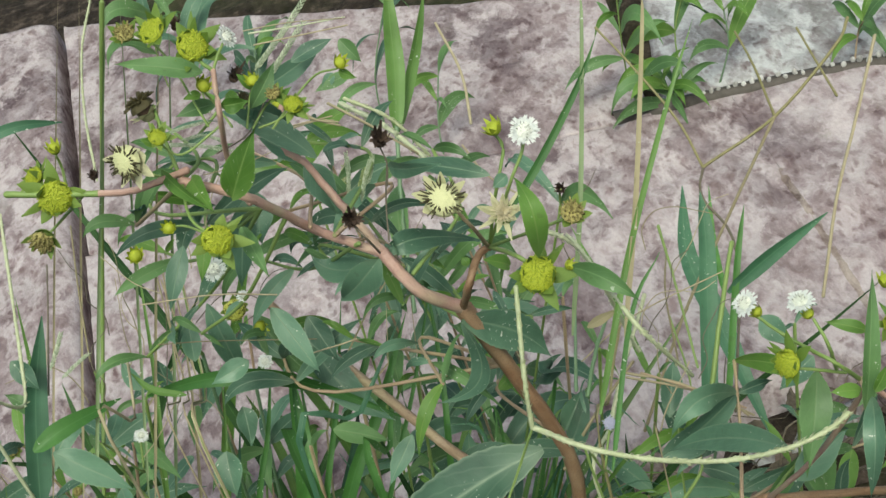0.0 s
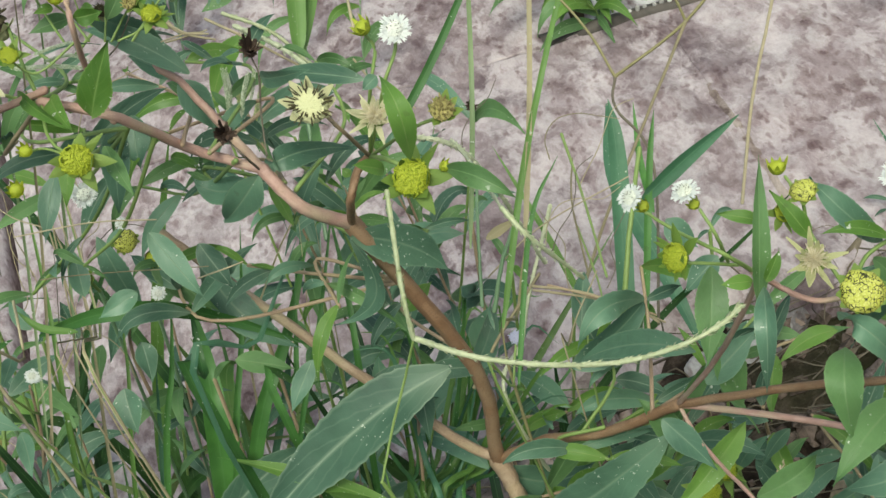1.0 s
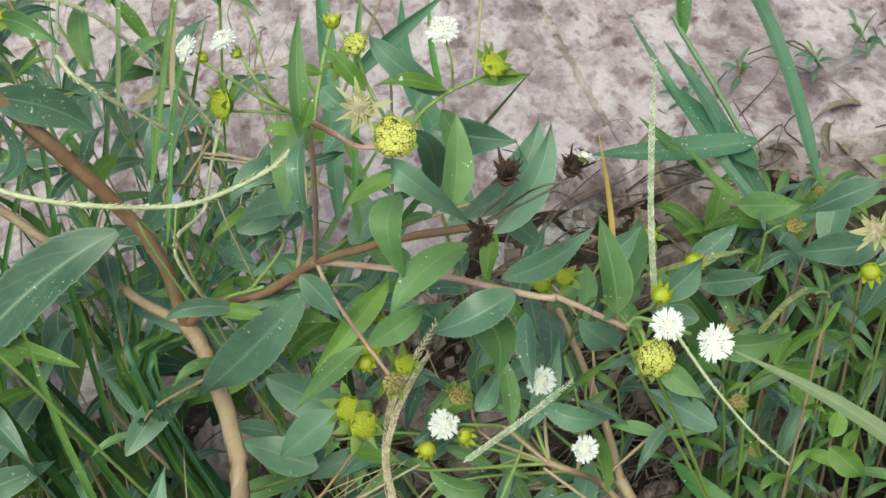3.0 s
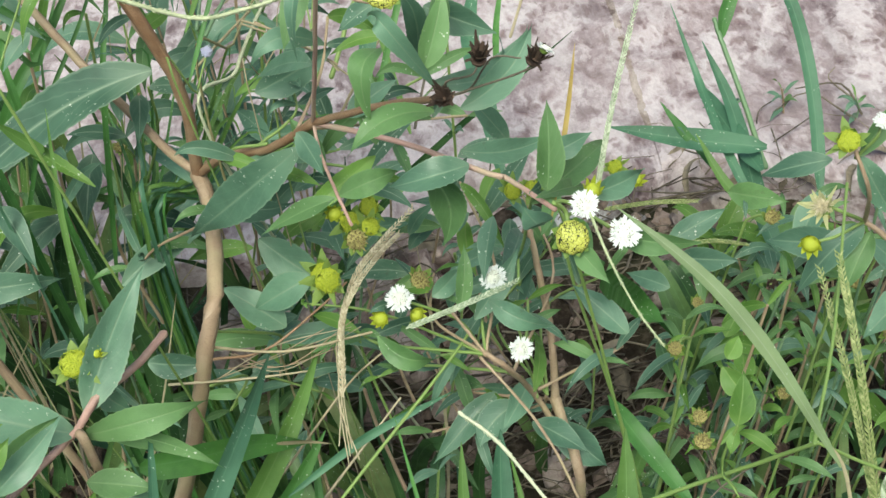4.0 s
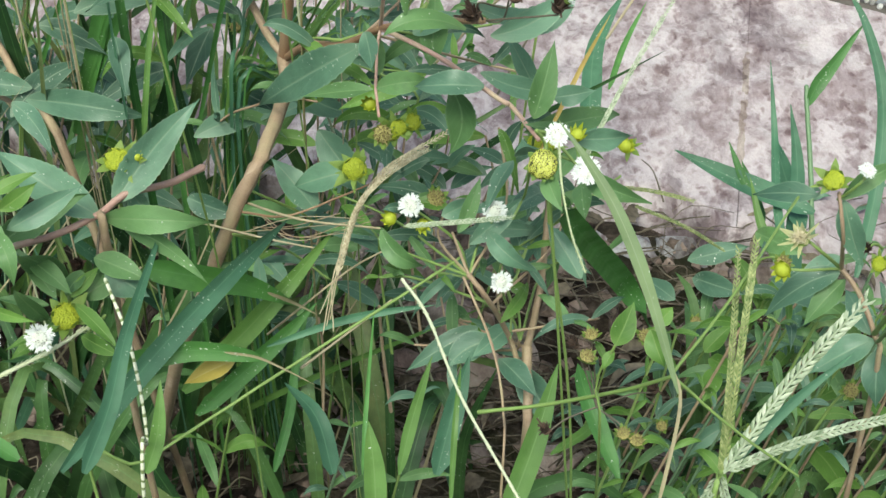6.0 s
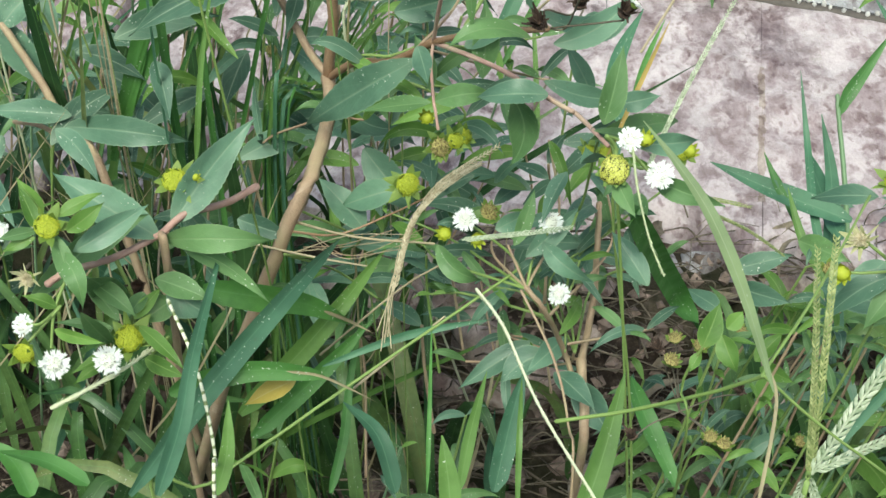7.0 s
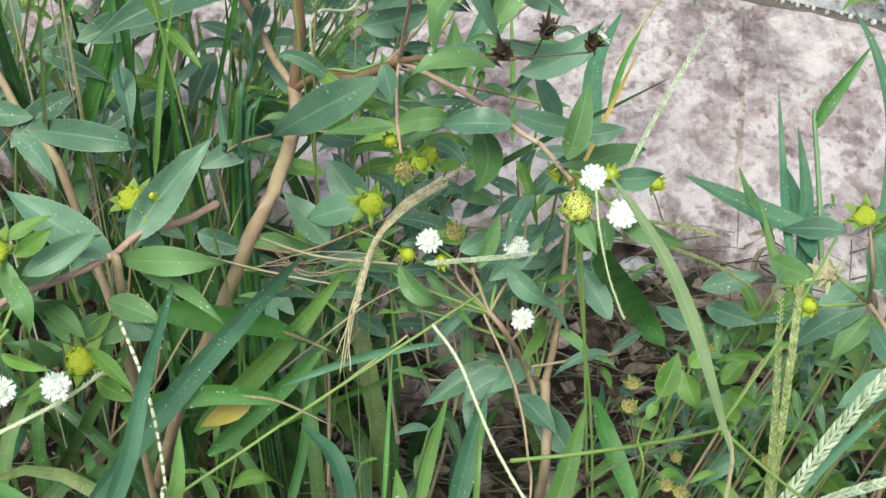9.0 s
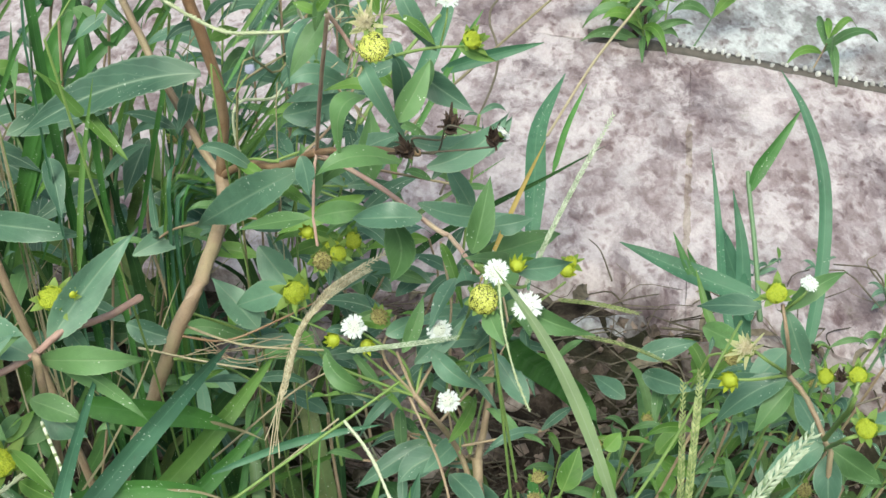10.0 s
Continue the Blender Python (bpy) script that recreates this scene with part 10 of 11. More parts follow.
blade(grass_f, [(-0.0465, 0.2718, -0.0500), (-0.0315, 0.2518, 0.2694), (-0.0251, 0.2710, 0.2734), (-0.0127, 0.2931, 0.2893)], 0.0023, (0.2363, -0.7322, 0.6388), "grass", 0.90)
blade(grass_f, [(0.0326, 0.2393, 0.3138), (0.0365, 0.2394, 0.3144), (0.0411, 0.2393, 0.3151)], 0.0026, (-0.4565, -0.6914, 0.5600), "dry", 0.40)
leaf(daisy_a, (-0.0313, 0.2378, 0.3584), (-0.0271, 0.2270, 0.3444), 0.0064, (0.0088, -0.5502, 0.8350), "mature")
leaf(daisy_a, (-0.0947, 0.2538, 0.3331), (-0.0816, 0.2463, 0.3188), 0.0084, (0.0842, -0.7046, 0.7046), "mature")
leaf(daisy_a, (-0.0456, 0.2625, 0.3274), (-0.0558, 0.2604, 0.3272), 0.0062, (0.3520, -0.6401, 0.6829), "mature")
leaf(daisy_a, (-0.0290, 0.2745, 0.3234), (-0.0264, 0.2660, 0.3127), 0.0072, (-0.1223, -0.5379, 0.8341), "darkened")
leaf(daisy_a, (-0.0607, 0.2799, 0.3205), (-0.0580, 0.2872, 0.3294), 0.0059, (0.2187, -0.6093, 0.7622), "mature")
leaf(daisy_a, (-0.0776, 0.2847, 0.3154), (-0.0793, 0.2898, 0.3226), 0.0052, (-0.1654, -0.7216, 0.6723), "mature")
leaf(daisy_a, (-0.1035, 0.2915, 0.3355), (-0.1002, 0.2867, 0.3272), 0.0061, (0.1472, -0.7778, 0.6111), "mature")
leaf(daisy_a, (-0.0572, 0.2859, 0.2949), (-0.0592, 0.2786, 0.2871), 0.0069, (0.4779, -0.5896, 0.6512), "darkened")
leaf(daisy_a, (-0.0642, 0.2714, 0.2954), (-0.0660, 0.2630, 0.2868), 0.0091, (-0.1309, -0.6585, 0.7411), "mature")
leaf(daisy_a, (-0.0364, 0.2701, 0.2884), (-0.0239, 0.2648, 0.2813), 0.0067, (0.0849, -0.5641, 0.8213), "mature2")
leaf(daisy_a, (-0.0163, 0.2429, 0.3013), (-0.0262, 0.2361, 0.2953), 0.0056, (-0.1287, -0.7244, 0.6773), "mature")
leaf(daisy_a, (0.0631, 0.2043, 0.2743), (0.0786, 0.2069, 0.2805), 0.0084, (-0.4487, -0.5471, 0.7067), "mature")
leaf(daisy_a, (0.0742, 0.2390, 0.2939), (0.0779, 0.2316, 0.2881), 0.0072, (-0.3184, -0.7431, 0.5886), "mature")
leaf(daisy_a, (0.0200, 0.2536, 0.2699), (0.0284, 0.2587, 0.2757), 0.0076, (0.2694, -0.6496, 0.7110), "mature")
leaf(daisy_a, (0.0080, 0.2731, 0.2745), (0.0183, 0.2755, 0.2775), 0.0062, (-0.1199, -0.6901, 0.7137), "young")
leaf(daisy_a, (0.0768, 0.2146, 0.3000), (0.0668, 0.2131, 0.2957), 0.0068, (-0.2843, -0.6347, 0.7186), "mature")
leaf(daisy_a, (0.0063, 0.3478, 0.3411), (-0.0056, 0.3473, 0.3403), 0.0049, (0.3006, -0.6483, 0.6995), "mature2")
leaf(daisy_a, (0.0073, 0.3527, 0.3500), (0.0106, 0.3485, 0.3426), 0.0056, (-0.2030, -0.8261, 0.5257), "mature2")
leaf(daisy_a, (0.0019, 0.3488, 0.3428), (-0.0031, 0.3472, 0.3400), 0.0039, (-0.0100, -0.7821, 0.6231), "mature")
leaf(daisy_a, (-0.0068, 0.2996, 0.3779), (0.0050, 0.3002, 0.3790), 0.0048, (0.0984, -0.6497, 0.7538), "mature")
head(daisy_a, "white", (-0.0444, 0.2772, 0.3133), (0.0067, -0.6699, 0.7424), 0.00207)
head(daisy_a, "white", (-0.0798, 0.2696, 0.3138), (0.0491, -0.7765, 0.6282), 0.00192)
head(daisy_a, "white", (-0.0376, 0.2522, 0.3537), (-0.1166, -0.6403, 0.7592), 0.00155)

# leafy bracts round the low heads, and broad leaves by the paving edge
leaf(daisy_c, (-0.0284, 0.1152, 0.2402), (-0.0414, 0.1246, 0.2506), 0.0056, (0.3397, -0.4747, 0.8120), "mature2")
leaf(daisy_c, (-0.0232, 0.1141, 0.2398), (-0.0087, 0.1040, 0.2326), 0.0051, (0.4746, -0.4073, 0.7803), "young")
leaf(daisy_c, (-0.0264, 0.1090, 0.2357), (-0.0383, 0.0981, 0.2360), 0.0039, (-0.0933, -0.5360, 0.8390), "young")
leaf(daisy_c, (-0.0305, 0.1142, 0.2384), (-0.0467, 0.1134, 0.2408), 0.0039, (0.4672, -0.4989, 0.7300), "mature2")
leaf(daisy_c, (-0.0250, 0.1171, 0.2391), (-0.0188, 0.1268, 0.2427), 0.0046, (0.1940, -0.6784, 0.7086), "young")
leaf(daisy_c, (-0.0398, 0.1117, 0.2807), (-0.0462, 0.1153, 0.2891), 0.0046, (0.3240, -0.7874, 0.5244), "young")
leaf(daisy_c, (-0.0358, 0.1106, 0.2803), (-0.0255, 0.1171, 0.2832), 0.0046, (0.1095, -0.4878, 0.8661), "young")
leaf(daisy_c, (-0.0406, 0.1069, 0.2785), (-0.0489, 0.1012, 0.2799), 0.0039, (0.0560, -0.6507, 0.7572), "mature2")
leaf(daisy_c, (-0.0365, 0.1074, 0.2768), (-0.0288, 0.0945, 0.2659), 0.0057, (0.3614, -0.7742, 0.5197), "mature2")
leaf(daisy_c, (-0.0327, 0.1073, 0.2714), (-0.0146, 0.1197, 0.2777), 0.0076, (0.4840, -0.6917, 0.5360), "mature")
leaf(daisy_c, (-0.0361, 0.1200, 0.2507), (-0.0224, 0.1128, 0.2442), 0.0071, (0.6197, -0.4344, 0.6537), "mature2")
leaf(daisy_c, (-0.0204, 0.1280, 0.2447), (-0.0043, 0.1234, 0.2411), 0.0088, (0.4900, -0.5207, 0.6991), "mature2")
leaf(daisy_c, (-0.0232, 0.1247, 0.2421), (-0.0260, 0.1153, 0.2407), 0.0062, (0.0122, -0.4438, 0.8961), "mature2")
leaf(daisy_b, (0.1617, 0.2606, 0.1392), (0.1852, 0.2620, 0.1466), 0.0101, (0.2699, -0.5570, 0.7854), "mature")
leaf(daisy_b, (0.1641, 0.2560, 0.1343), (0.1830, 0.2424, 0.1387), 0.0110, (-0.2349, -0.7677, 0.5962), "mature")
leaf(daisy_b, (0.2111, 0.2146, 0.1626), (0.1883, 0.2308, 0.1579), 0.0130, (-0.4392, -0.6085, 0.6610), "mature")
leaf(daisy_b, (0.1871, 0.2653, 0.1512), (0.2042, 0.2497, 0.1537), 0.0114, (-0.5346, -0.5489, 0.6426), "mature2")
leaf(daisy_b, (0.2162, 0.2479, 0.1559), (0.1985, 0.2316, 0.1465), 0.0121, (-0.3587, -0.5169, 0.7773), "mature")
leaf(daisy_b, (0.1654, 0.2074, 0.1413), (0.1750, 0.2136, 0.1502), 0.0077, (-0.2567, -0.5710, 0.7797), "young")
leaf(daisy_b, (0.1674, 0.2058, 0.1401), (0.1776, 0.1934, 0.1445), 0.0072, (-0.5630, -0.4446, 0.6966), "young")
leaf(daisy_b, (0.1695, 0.2027, 0.1374), (0.1642, 0.1874, 0.1353), 0.0085, (0.0778, -0.5806, 0.8104), "young")
leaf(daisy_b, (0.1566, 0.2432, 0.1335), (0.1443, 0.2573, 0.1321), 0.0091, (0.1158, -0.6601, 0.7422), "mature")
leaf(daisy_b, (0.1071, 0.2288, 0.1876), (0.0957, 0.2055, 0.1748), 0.0090, (-0.3553, -0.7614, 0.5423), "mature")
leaf(daisy_b, (0.0991, 0.2262, 0.1840), (0.1045, 0.2082, 0.1782), 0.0081, (0.2693, -0.6636, 0.6979), "mature")
leaf(daisy_b, (0.1144, 0.1935, 0.2412), (0.1056, 0.1783, 0.2367), 0.0061, (0.3336, -0.5659, 0.7540), "mature2")
leaf(daisy_b, (0.1167, 0.1871, 0.2327), (0.1182, 0.1720, 0.2299), 0.0072, (-0.1618, -0.6186, 0.7689), "mature2")
leaf(daisy_b, (0.0950, 0.1916, 0.2372), (0.0875, 0.1738, 0.2303), 0.0064, (-0.2974, -0.5389, 0.7882), "mature")
leaf(daisy_b, (0.0675, 0.1977, 0.2642), (0.0398, 0.1891, 0.2551), 0.0071, (0.2644, -0.7141, 0.6483), "young")
leaf(daisy_b, (0.0816, 0.1952, 0.1933), (0.0710, 0.1771, 0.1883), 0.0076, (-0.2662, -0.6426, 0.7184), "mature")
leaf(daisy_b, (0.0925, 0.1722, 0.1682), (0.1059, 0.1560, 0.1668), 0.0096, (0.2455, -0.5564, 0.7938), "mature")
leaf(daisy_b, (0.0961, 0.1875, 0.1698), (0.0830, 0.1719, 0.1678), 0.0090, (0.0287, -0.7013, 0.7123), "mature")
head(daisy_b, "green", (0.0553, 0.2034, 0.2382), (-0.1080, -0.8359, 0.5381), 0.00407)
head(daisy_b, "green", (0.0616, 0.2055, 0.2404), (0.1854, -0.7053, 0.6842), 0.00352)
head(daisy_b, "green", (0.0429, 0.2027, 0.2219), (-0.1773, -0.6219, 0.7627), 0.00454)
head(daisy_b, "green", (0.1068, 0.1866, 0.2480), (-0.0879, -0.7639, 0.6393), 0.00301)
head(daisy_b, "green", (0.1017, 0.1909, 0.2451), (0.1453, -0.7527, 0.6422), 0.00304)
head(daisy_b, "green", (0.1301, 0.1852, 0.2490), (-0.3849, -0.6887, 0.6145), 0.00265)

# deeper layers of leaves, many in a green darkened to stand for shade
leaf(daisy_b, (0.0892, 0.2508, 0.1966), (0.0960, 0.2549, 0.2079), 0.0052, (0.0405, -0.7811, 0.6231), "darkened", (0.0919, 0.2536, 0.2033))
stem(daisy_b, [(0.0886, 0.2415, 0.1374), (0.0898, 0.2538, 0.1757), (0.0892, 0.2508, 0.1966)], 0.00069, 0.00055, "tan")
leaf(daisy_b, (0.0649, 0.2281, 0.1765), (0.0579, 0.2239, 0.1650), 0.0050, (-0.2883, -0.4951, 0.8196), "darkened", (0.0607, 0.2269, 0.1718))
stem(daisy_b, [(0.0708, 0.2207, 0.1230), (0.0650, 0.2301, 0.1555), (0.0649, 0.2281, 0.1765)], 0.00046, 0.00037, "tan")
leaf(daisy_b, (0.0848, 0.2791, 0.1433), (0.1035, 0.2633, 0.1450), 0.0073, (-0.1713, -0.5516, 0.8163), "darkened", (0.0955, 0.2724, 0.1455))
stem(daisy_b, [(0.0934, 0.2736, 0.0912), (0.0855, 0.2802, 0.1211), (0.0848, 0.2791, 0.1433)], 0.00078, 0.00062, "green")
leaf(daisy_b, (0.0864, 0.2491, 0.1520), (0.0912, 0.2413, 0.1378), 0.0070, (0.3004, -0.6948, 0.6535), "mature2", (0.0874, 0.2464, 0.1461))
stem(daisy_b, [(0.0919, 0.2359, 0.0936), (0.0867, 0.2502, 0.1304), (0.0864, 0.2491, 0.1520)], 0.00054, 0.00043, "tan")
leaf(daisy_b, (0.0989, 0.2254, 0.1909), (0.0774, 0.2133, 0.1958), 0.0063, (-0.0129, -0.6564, 0.7543), "mature", (0.0868, 0.2205, 0.1946))
stem(daisy_b, [(0.0997, 0.2296, 0.1493), (0.1010, 0.2280, 0.1704), (0.0989, 0.2254, 0.1909)], 0.00047, 0.00037, "tan")
leaf(daisy_b, (0.0799, 0.2846, 0.1780), (0.0535, 0.2884, 0.1688), 0.0072, (-0.1934, -0.7148, 0.6721), "young", (0.0658, 0.2878, 0.1750))
stem(daisy_b, [(0.0762, 0.2883, 0.1333), (0.0825, 0.2872, 0.1563), (0.0799, 0.2846, 0.1780)], 0.00055, 0.00044, "tan")
leaf(daisy_b, (0.0881, 0.2514, 0.1485), (0.0851, 0.2596, 0.1621), 0.0066, (-0.0720, -0.7000, 0.7105), "mature", (0.0865, 0.2566, 0.1566))
stem(daisy_b, [(0.0948, 0.2524, 0.1046), (0.0888, 0.2525, 0.1267), (0.0881, 0.2514, 0.1485)], 0.00047, 0.00038, "tan")
leaf(daisy_b, (0.0247, 0.3017, 0.1749), (-0.0011, 0.3028, 0.1745), 0.0070, (0.0784, -0.6805, 0.7286), "mature", (0.0114, 0.3035, 0.1763))
stem(daisy_b, [(0.0268, 0.3027, 0.1255), (0.0252, 0.3044, 0.1527), (0.0247, 0.3017, 0.1749)], 0.00063, 0.00051, "green")
leaf(daisy_b, (0.0462, 0.2178, 0.1795), (0.0291, 0.2094, 0.1881), 0.0052, (0.4029, -0.5700, 0.7161), "mature", (0.0381, 0.2146, 0.1848))
stem(daisy_b, [(0.0494, 0.2117, 0.1277), (0.0457, 0.2197, 0.1587), (0.0462, 0.2178, 0.1795)], 0.00055, 0.00044, "green")
leaf(daisy_b, (0.0512, 0.2570, 0.1590), (0.0462, 0.2552, 0.1784), 0.0062, (0.4212, -0.6259, 0.6564), "darkened", (0.0477, 0.2571, 0.1700))
stem(daisy_b, [(0.0560, 0.2475, 0.1025), (0.0514, 0.2585, 0.1373), (0.0512, 0.2570, 0.1590)], 0.00066, 0.00052, "tan")
leaf(daisy_b, (0.0178, 0.2564, 0.1598), (0.0022, 0.2568, 0.1774), 0.0070, (0.1224, -0.5602, 0.8193), "mature", (0.0087, 0.2578, 0.1703))
leaf(daisy_b, (0.0290, 0.2224, 0.1888), (0.0078, 0.2215, 0.1824), 0.0058, (0.1231, -0.5746, 0.8091), "mature", (0.0192, 0.2232, 0.1869))
leaf(daisy_b, (0.0911, 0.2379, 0.1989), (0.0796, 0.2386, 0.1867), 0.0052, (0.3088, -0.5665, 0.7641), "mature", (0.0861, 0.2391, 0.1939))
leaf(daisy_b, (0.0680, 0.2262, 0.1902), (0.0441, 0.2239, 0.1982), 0.0080, (-0.1676, -0.6117, 0.7731), "darkened", (0.0565, 0.2265, 0.1957))
leaf(daisy_b, (0.0456, 0.2698, 0.1878), (0.0247, 0.2666, 0.1809), 0.0075, (0.2063, -0.7284, 0.6534), "young", (0.0343, 0.2692, 0.1858))
leaf(daisy_b, (0.1077, 0.2826, 0.1756), (0.0953, 0.2654, 0.1690), 0.0072, (-0.2026, -0.5214, 0.8289), "young", (0.1018, 0.2752, 0.1737))
leaf(daisy_b, (0.0487, 0.2565, 0.2032), (0.0667, 0.2578, 0.2080), 0.0060, (0.1887, -0.8082, 0.5579), "mature", (0.0576, 0.2581, 0.2068))
leaf(daisy_b, (0.0177, 0.2596, 0.1890), (-0.0051, 0.2595, 0.1909), 0.0076, (0.1014, -0.6275, 0.7720), "young", (0.0052, 0.2606, 0.1914))
leaf(daisy_b, (0.0624, 0.2427, 0.1973), (0.0466, 0.2355, 0.1890), 0.0060, (-0.1161, -0.6968, 0.7078), "darkened", (0.0540, 0.2402, 0.1944))
leaf(daisy_b, (0.0689, 0.2521, 0.1766), (0.0853, 0.2511, 0.1887), 0.0068, (-0.2244, -0.6151, 0.7558), "mature", (0.0767, 0.2526, 0.1839))
leaf(daisy_b, (0.0333, 0.2455, 0.1860), (0.0223, 0.2442, 0.1738), 0.0048, (-0.0389, -0.6344, 0.7720), "young", (0.0269, 0.2457, 0.1810))
leaf(daisy_b, (0.0285, 0.2356, 0.1833), (0.0228, 0.2516, 0.1913), 0.0074, (0.0407, -0.8611, 0.5068), "mature", (0.0259, 0.2447, 0.1886))
leaf(daisy_b, (0.0831, 0.2479, 0.1870), (0.0587, 0.2476, 0.1916), 0.0076, (0.1747, -0.5870, 0.7905), "darkened", (0.0717, 0.2491, 0.1908))
leaf(daisy_b, (0.1033, 0.2331, 0.1829), (0.0867, 0.2310, 0.1899), 0.0050, (-0.2840, -0.6948, 0.6607), "mature", (0.0950, 0.2330, 0.1875))
leaf(daisy_b, (0.0813, 0.2457, 0.1891), (0.0617, 0.2430, 0.1955), 0.0060, (-0.2581, -0.6923, 0.6739), "mature2", (0.0704, 0.2454, 0.1935))
leaf(daisy_b, (0.0903, 0.2498, 0.1844), (0.0889, 0.2333, 0.1729), 0.0074, (-0.4294, -0.5360, 0.7269), "young", (0.0883, 0.2428, 0.1801))
leaf(daisy_b, (0.1042, 0.2186, 0.1871), (0.1196, 0.2296, 0.1971), 0.0078, (-0.0647, -0.6399, 0.7658), "mature2", (0.1112, 0.2254, 0.1935))
leaf(daisy_b, (0.0416, 0.2242, 0.1836), (0.0317, 0.2123, 0.1749), 0.0072, (-0.1743, -0.8281, 0.5327), "mature2", (0.0376, 0.2195, 0.1805))
leaf(daisy_b, (0.0288, 0.2739, 0.1257), (0.0051, 0.2686, 0.1274), 0.0080, (0.2928, -0.6415, 0.7090), "mature2", (0.0181, 0.2728, 0.1279))
leaf(daisy_b, (0.0591, 0.2652, 0.1983), (0.0764, 0.2712, 0.1988), 0.0061, (0.2935, -0.7256, 0.6224), "mature", (0.0683, 0.2691, 0.1997))
leaf(daisy_b, (0.1032, 0.2281, 0.2006), (0.0988, 0.2157, 0.1921), 0.0062, (0.0178, -0.5125, 0.8585), "darkened", (0.1013, 0.2229, 0.1975))
leaf(daisy_b, (0.0949, 0.2970, 0.1738), (0.1199, 0.2985, 0.1692), 0.0081, (0.1634, -0.7058, 0.6894), "mature", (0.1070, 0.2991, 0.1730))
leaf(daisy_b, (0.0921, 0.2805, 0.1352), (0.0978, 0.2747, 0.1166), 0.0075, (-0.3521, -0.6190, 0.7020), "mature", (0.0945, 0.2789, 0.1274))
leaf(daisy_b, (0.0694, 0.2696, 0.1955), (0.0485, 0.2578, 0.1964), 0.0074, (0.2886, -0.6103, 0.7377), "darkened", (0.0595, 0.2649, 0.1973))
leaf(daisy_b, (0.0651, 0.2479, 0.1653), (0.0515, 0.2292, 0.1664), 0.0056, (0.2997, -0.7085, 0.6390), "darkened", (0.0574, 0.2395, 0.1670))
leaf(daisy_b, (0.0630, 0.2903, 0.1460), (0.0440, 0.2939, 0.1559), 0.0080, (0.0125, -0.8414, 0.5403), "darkened", (0.0547, 0.2934, 0.1524))
leaf(daisy_b, (0.0180, 0.2965, 0.1849), (0.0240, 0.2987, 0.2009), 0.0067, (0.0533, -0.7588, 0.6492), "darkened", (0.0216, 0.2986, 0.1942))
leaf(daisy_b, (0.0511, 0.2965, 0.1670), (0.0637, 0.3073, 0.1711), 0.0050, (0.2747, -0.4829, 0.8315), "mature", (0.0574, 0.3027, 0.1702))
leaf(daisy_b, (0.0284, 0.2300, 0.1784), (0.0159, 0.2140, 0.1841), 0.0048, (-0.2830, -0.6326, 0.7210), "mature", (0.0214, 0.2228, 0.1822))
leaf(daisy_b, (0.0195, 0.2973, 0.1690), (0.0381, 0.3026, 0.1786), 0.0074, (0.5057, -0.6057, 0.6143), "mature", (0.0298, 0.3012, 0.1753))
leaf(daisy_b, (0.0851, 0.2453, 0.1691), (0.0771, 0.2396, 0.1521), 0.0074, (-0.1043, -0.6238, 0.7746), "darkened", (0.0804, 0.2437, 0.1620))
leaf(daisy_b, (0.1055, 0.2403, 0.1601), (0.0913, 0.2359, 0.1761), 0.0050, (-0.1077, -0.4819, 0.8696), "mature", (0.0992, 0.2392, 0.1693))
leaf(daisy_b, (0.0374, 0.2784, 0.1707), (0.0471, 0.2902, 0.1794), 0.0067, (-0.3121, -0.5184, 0.7961), "young", (0.0422, 0.2853, 0.1764))
leaf(daisy_b, (0.0706, 0.2297, 0.2036), (0.0813, 0.2251, 0.2178), 0.0050, (-0.0949, -0.7485, 0.6563), "mature", (0.0752, 0.2282, 0.2117))
leaf(daisy_b, (0.0143, 0.2454, 0.1114), (-0.0009, 0.2405, 0.0986), 0.0060, (0.2924, -0.6163, 0.7312), "darkened", (0.0064, 0.2442, 0.1063))
stem(daisy_b, [(0.0145, 0.2258, 0.0508), (0.0147, 0.2449, 0.0892), (0.0143, 0.2454, 0.1114)], 0.00066, 0.00053, "tan")
leaf(daisy_b, (0.0392, 0.2483, 0.1172), (0.0201, 0.2440, 0.1329), 0.0081, (0.1091, -0.6373, 0.7629), "mature", (0.0299, 0.2475, 0.1265))
stem(daisy_b, [(0.0429, 0.2390, 0.0650), (0.0394, 0.2480, 0.0951), (0.0392, 0.2483, 0.1172)], 0.00081, 0.00065, "tan")
leaf(daisy_b, (0.0584, 0.2592, 0.1121), (0.0385, 0.2496, 0.1218), 0.0064, (-0.2667, -0.6905, 0.6724), "darkened", (0.0482, 0.2556, 0.1182))
leaf(daisy_b, (0.0188, 0.2175, 0.1389), (0.0147, 0.2053, 0.1349), 0.0041, (-0.2082, -0.5914, 0.7790), "darkened", (0.0160, 0.2122, 0.1378))
leaf(daisy_b, (0.0234, 0.2442, 0.1335), (0.0175, 0.2383, 0.1226), 0.0056, (-0.2282, -0.5493, 0.8039), "mature2", (0.0216, 0.2424, 0.1290))
leaf(daisy_b, (-0.0002, 0.2390, 0.1404), (-0.0189, 0.2457, 0.1382), 0.0051, (0.0097, -0.7348, 0.6782), "mature2", (-0.0095, 0.2433, 0.1403))
leaf(daisy_b, (0.0502, 0.2717, 0.1201), (0.0306, 0.2662, 0.1308), 0.0057, (-0.1505, -0.6691, 0.7277), "darkened", (0.0413, 0.2702, 0.1267))
leaf(daisy_b, (0.0043, 0.2427, 0.1474), (0.0191, 0.2526, 0.1431), 0.0051, (0.2636, -0.6983, 0.6654), "darkened", (0.0109, 0.2484, 0.1462))
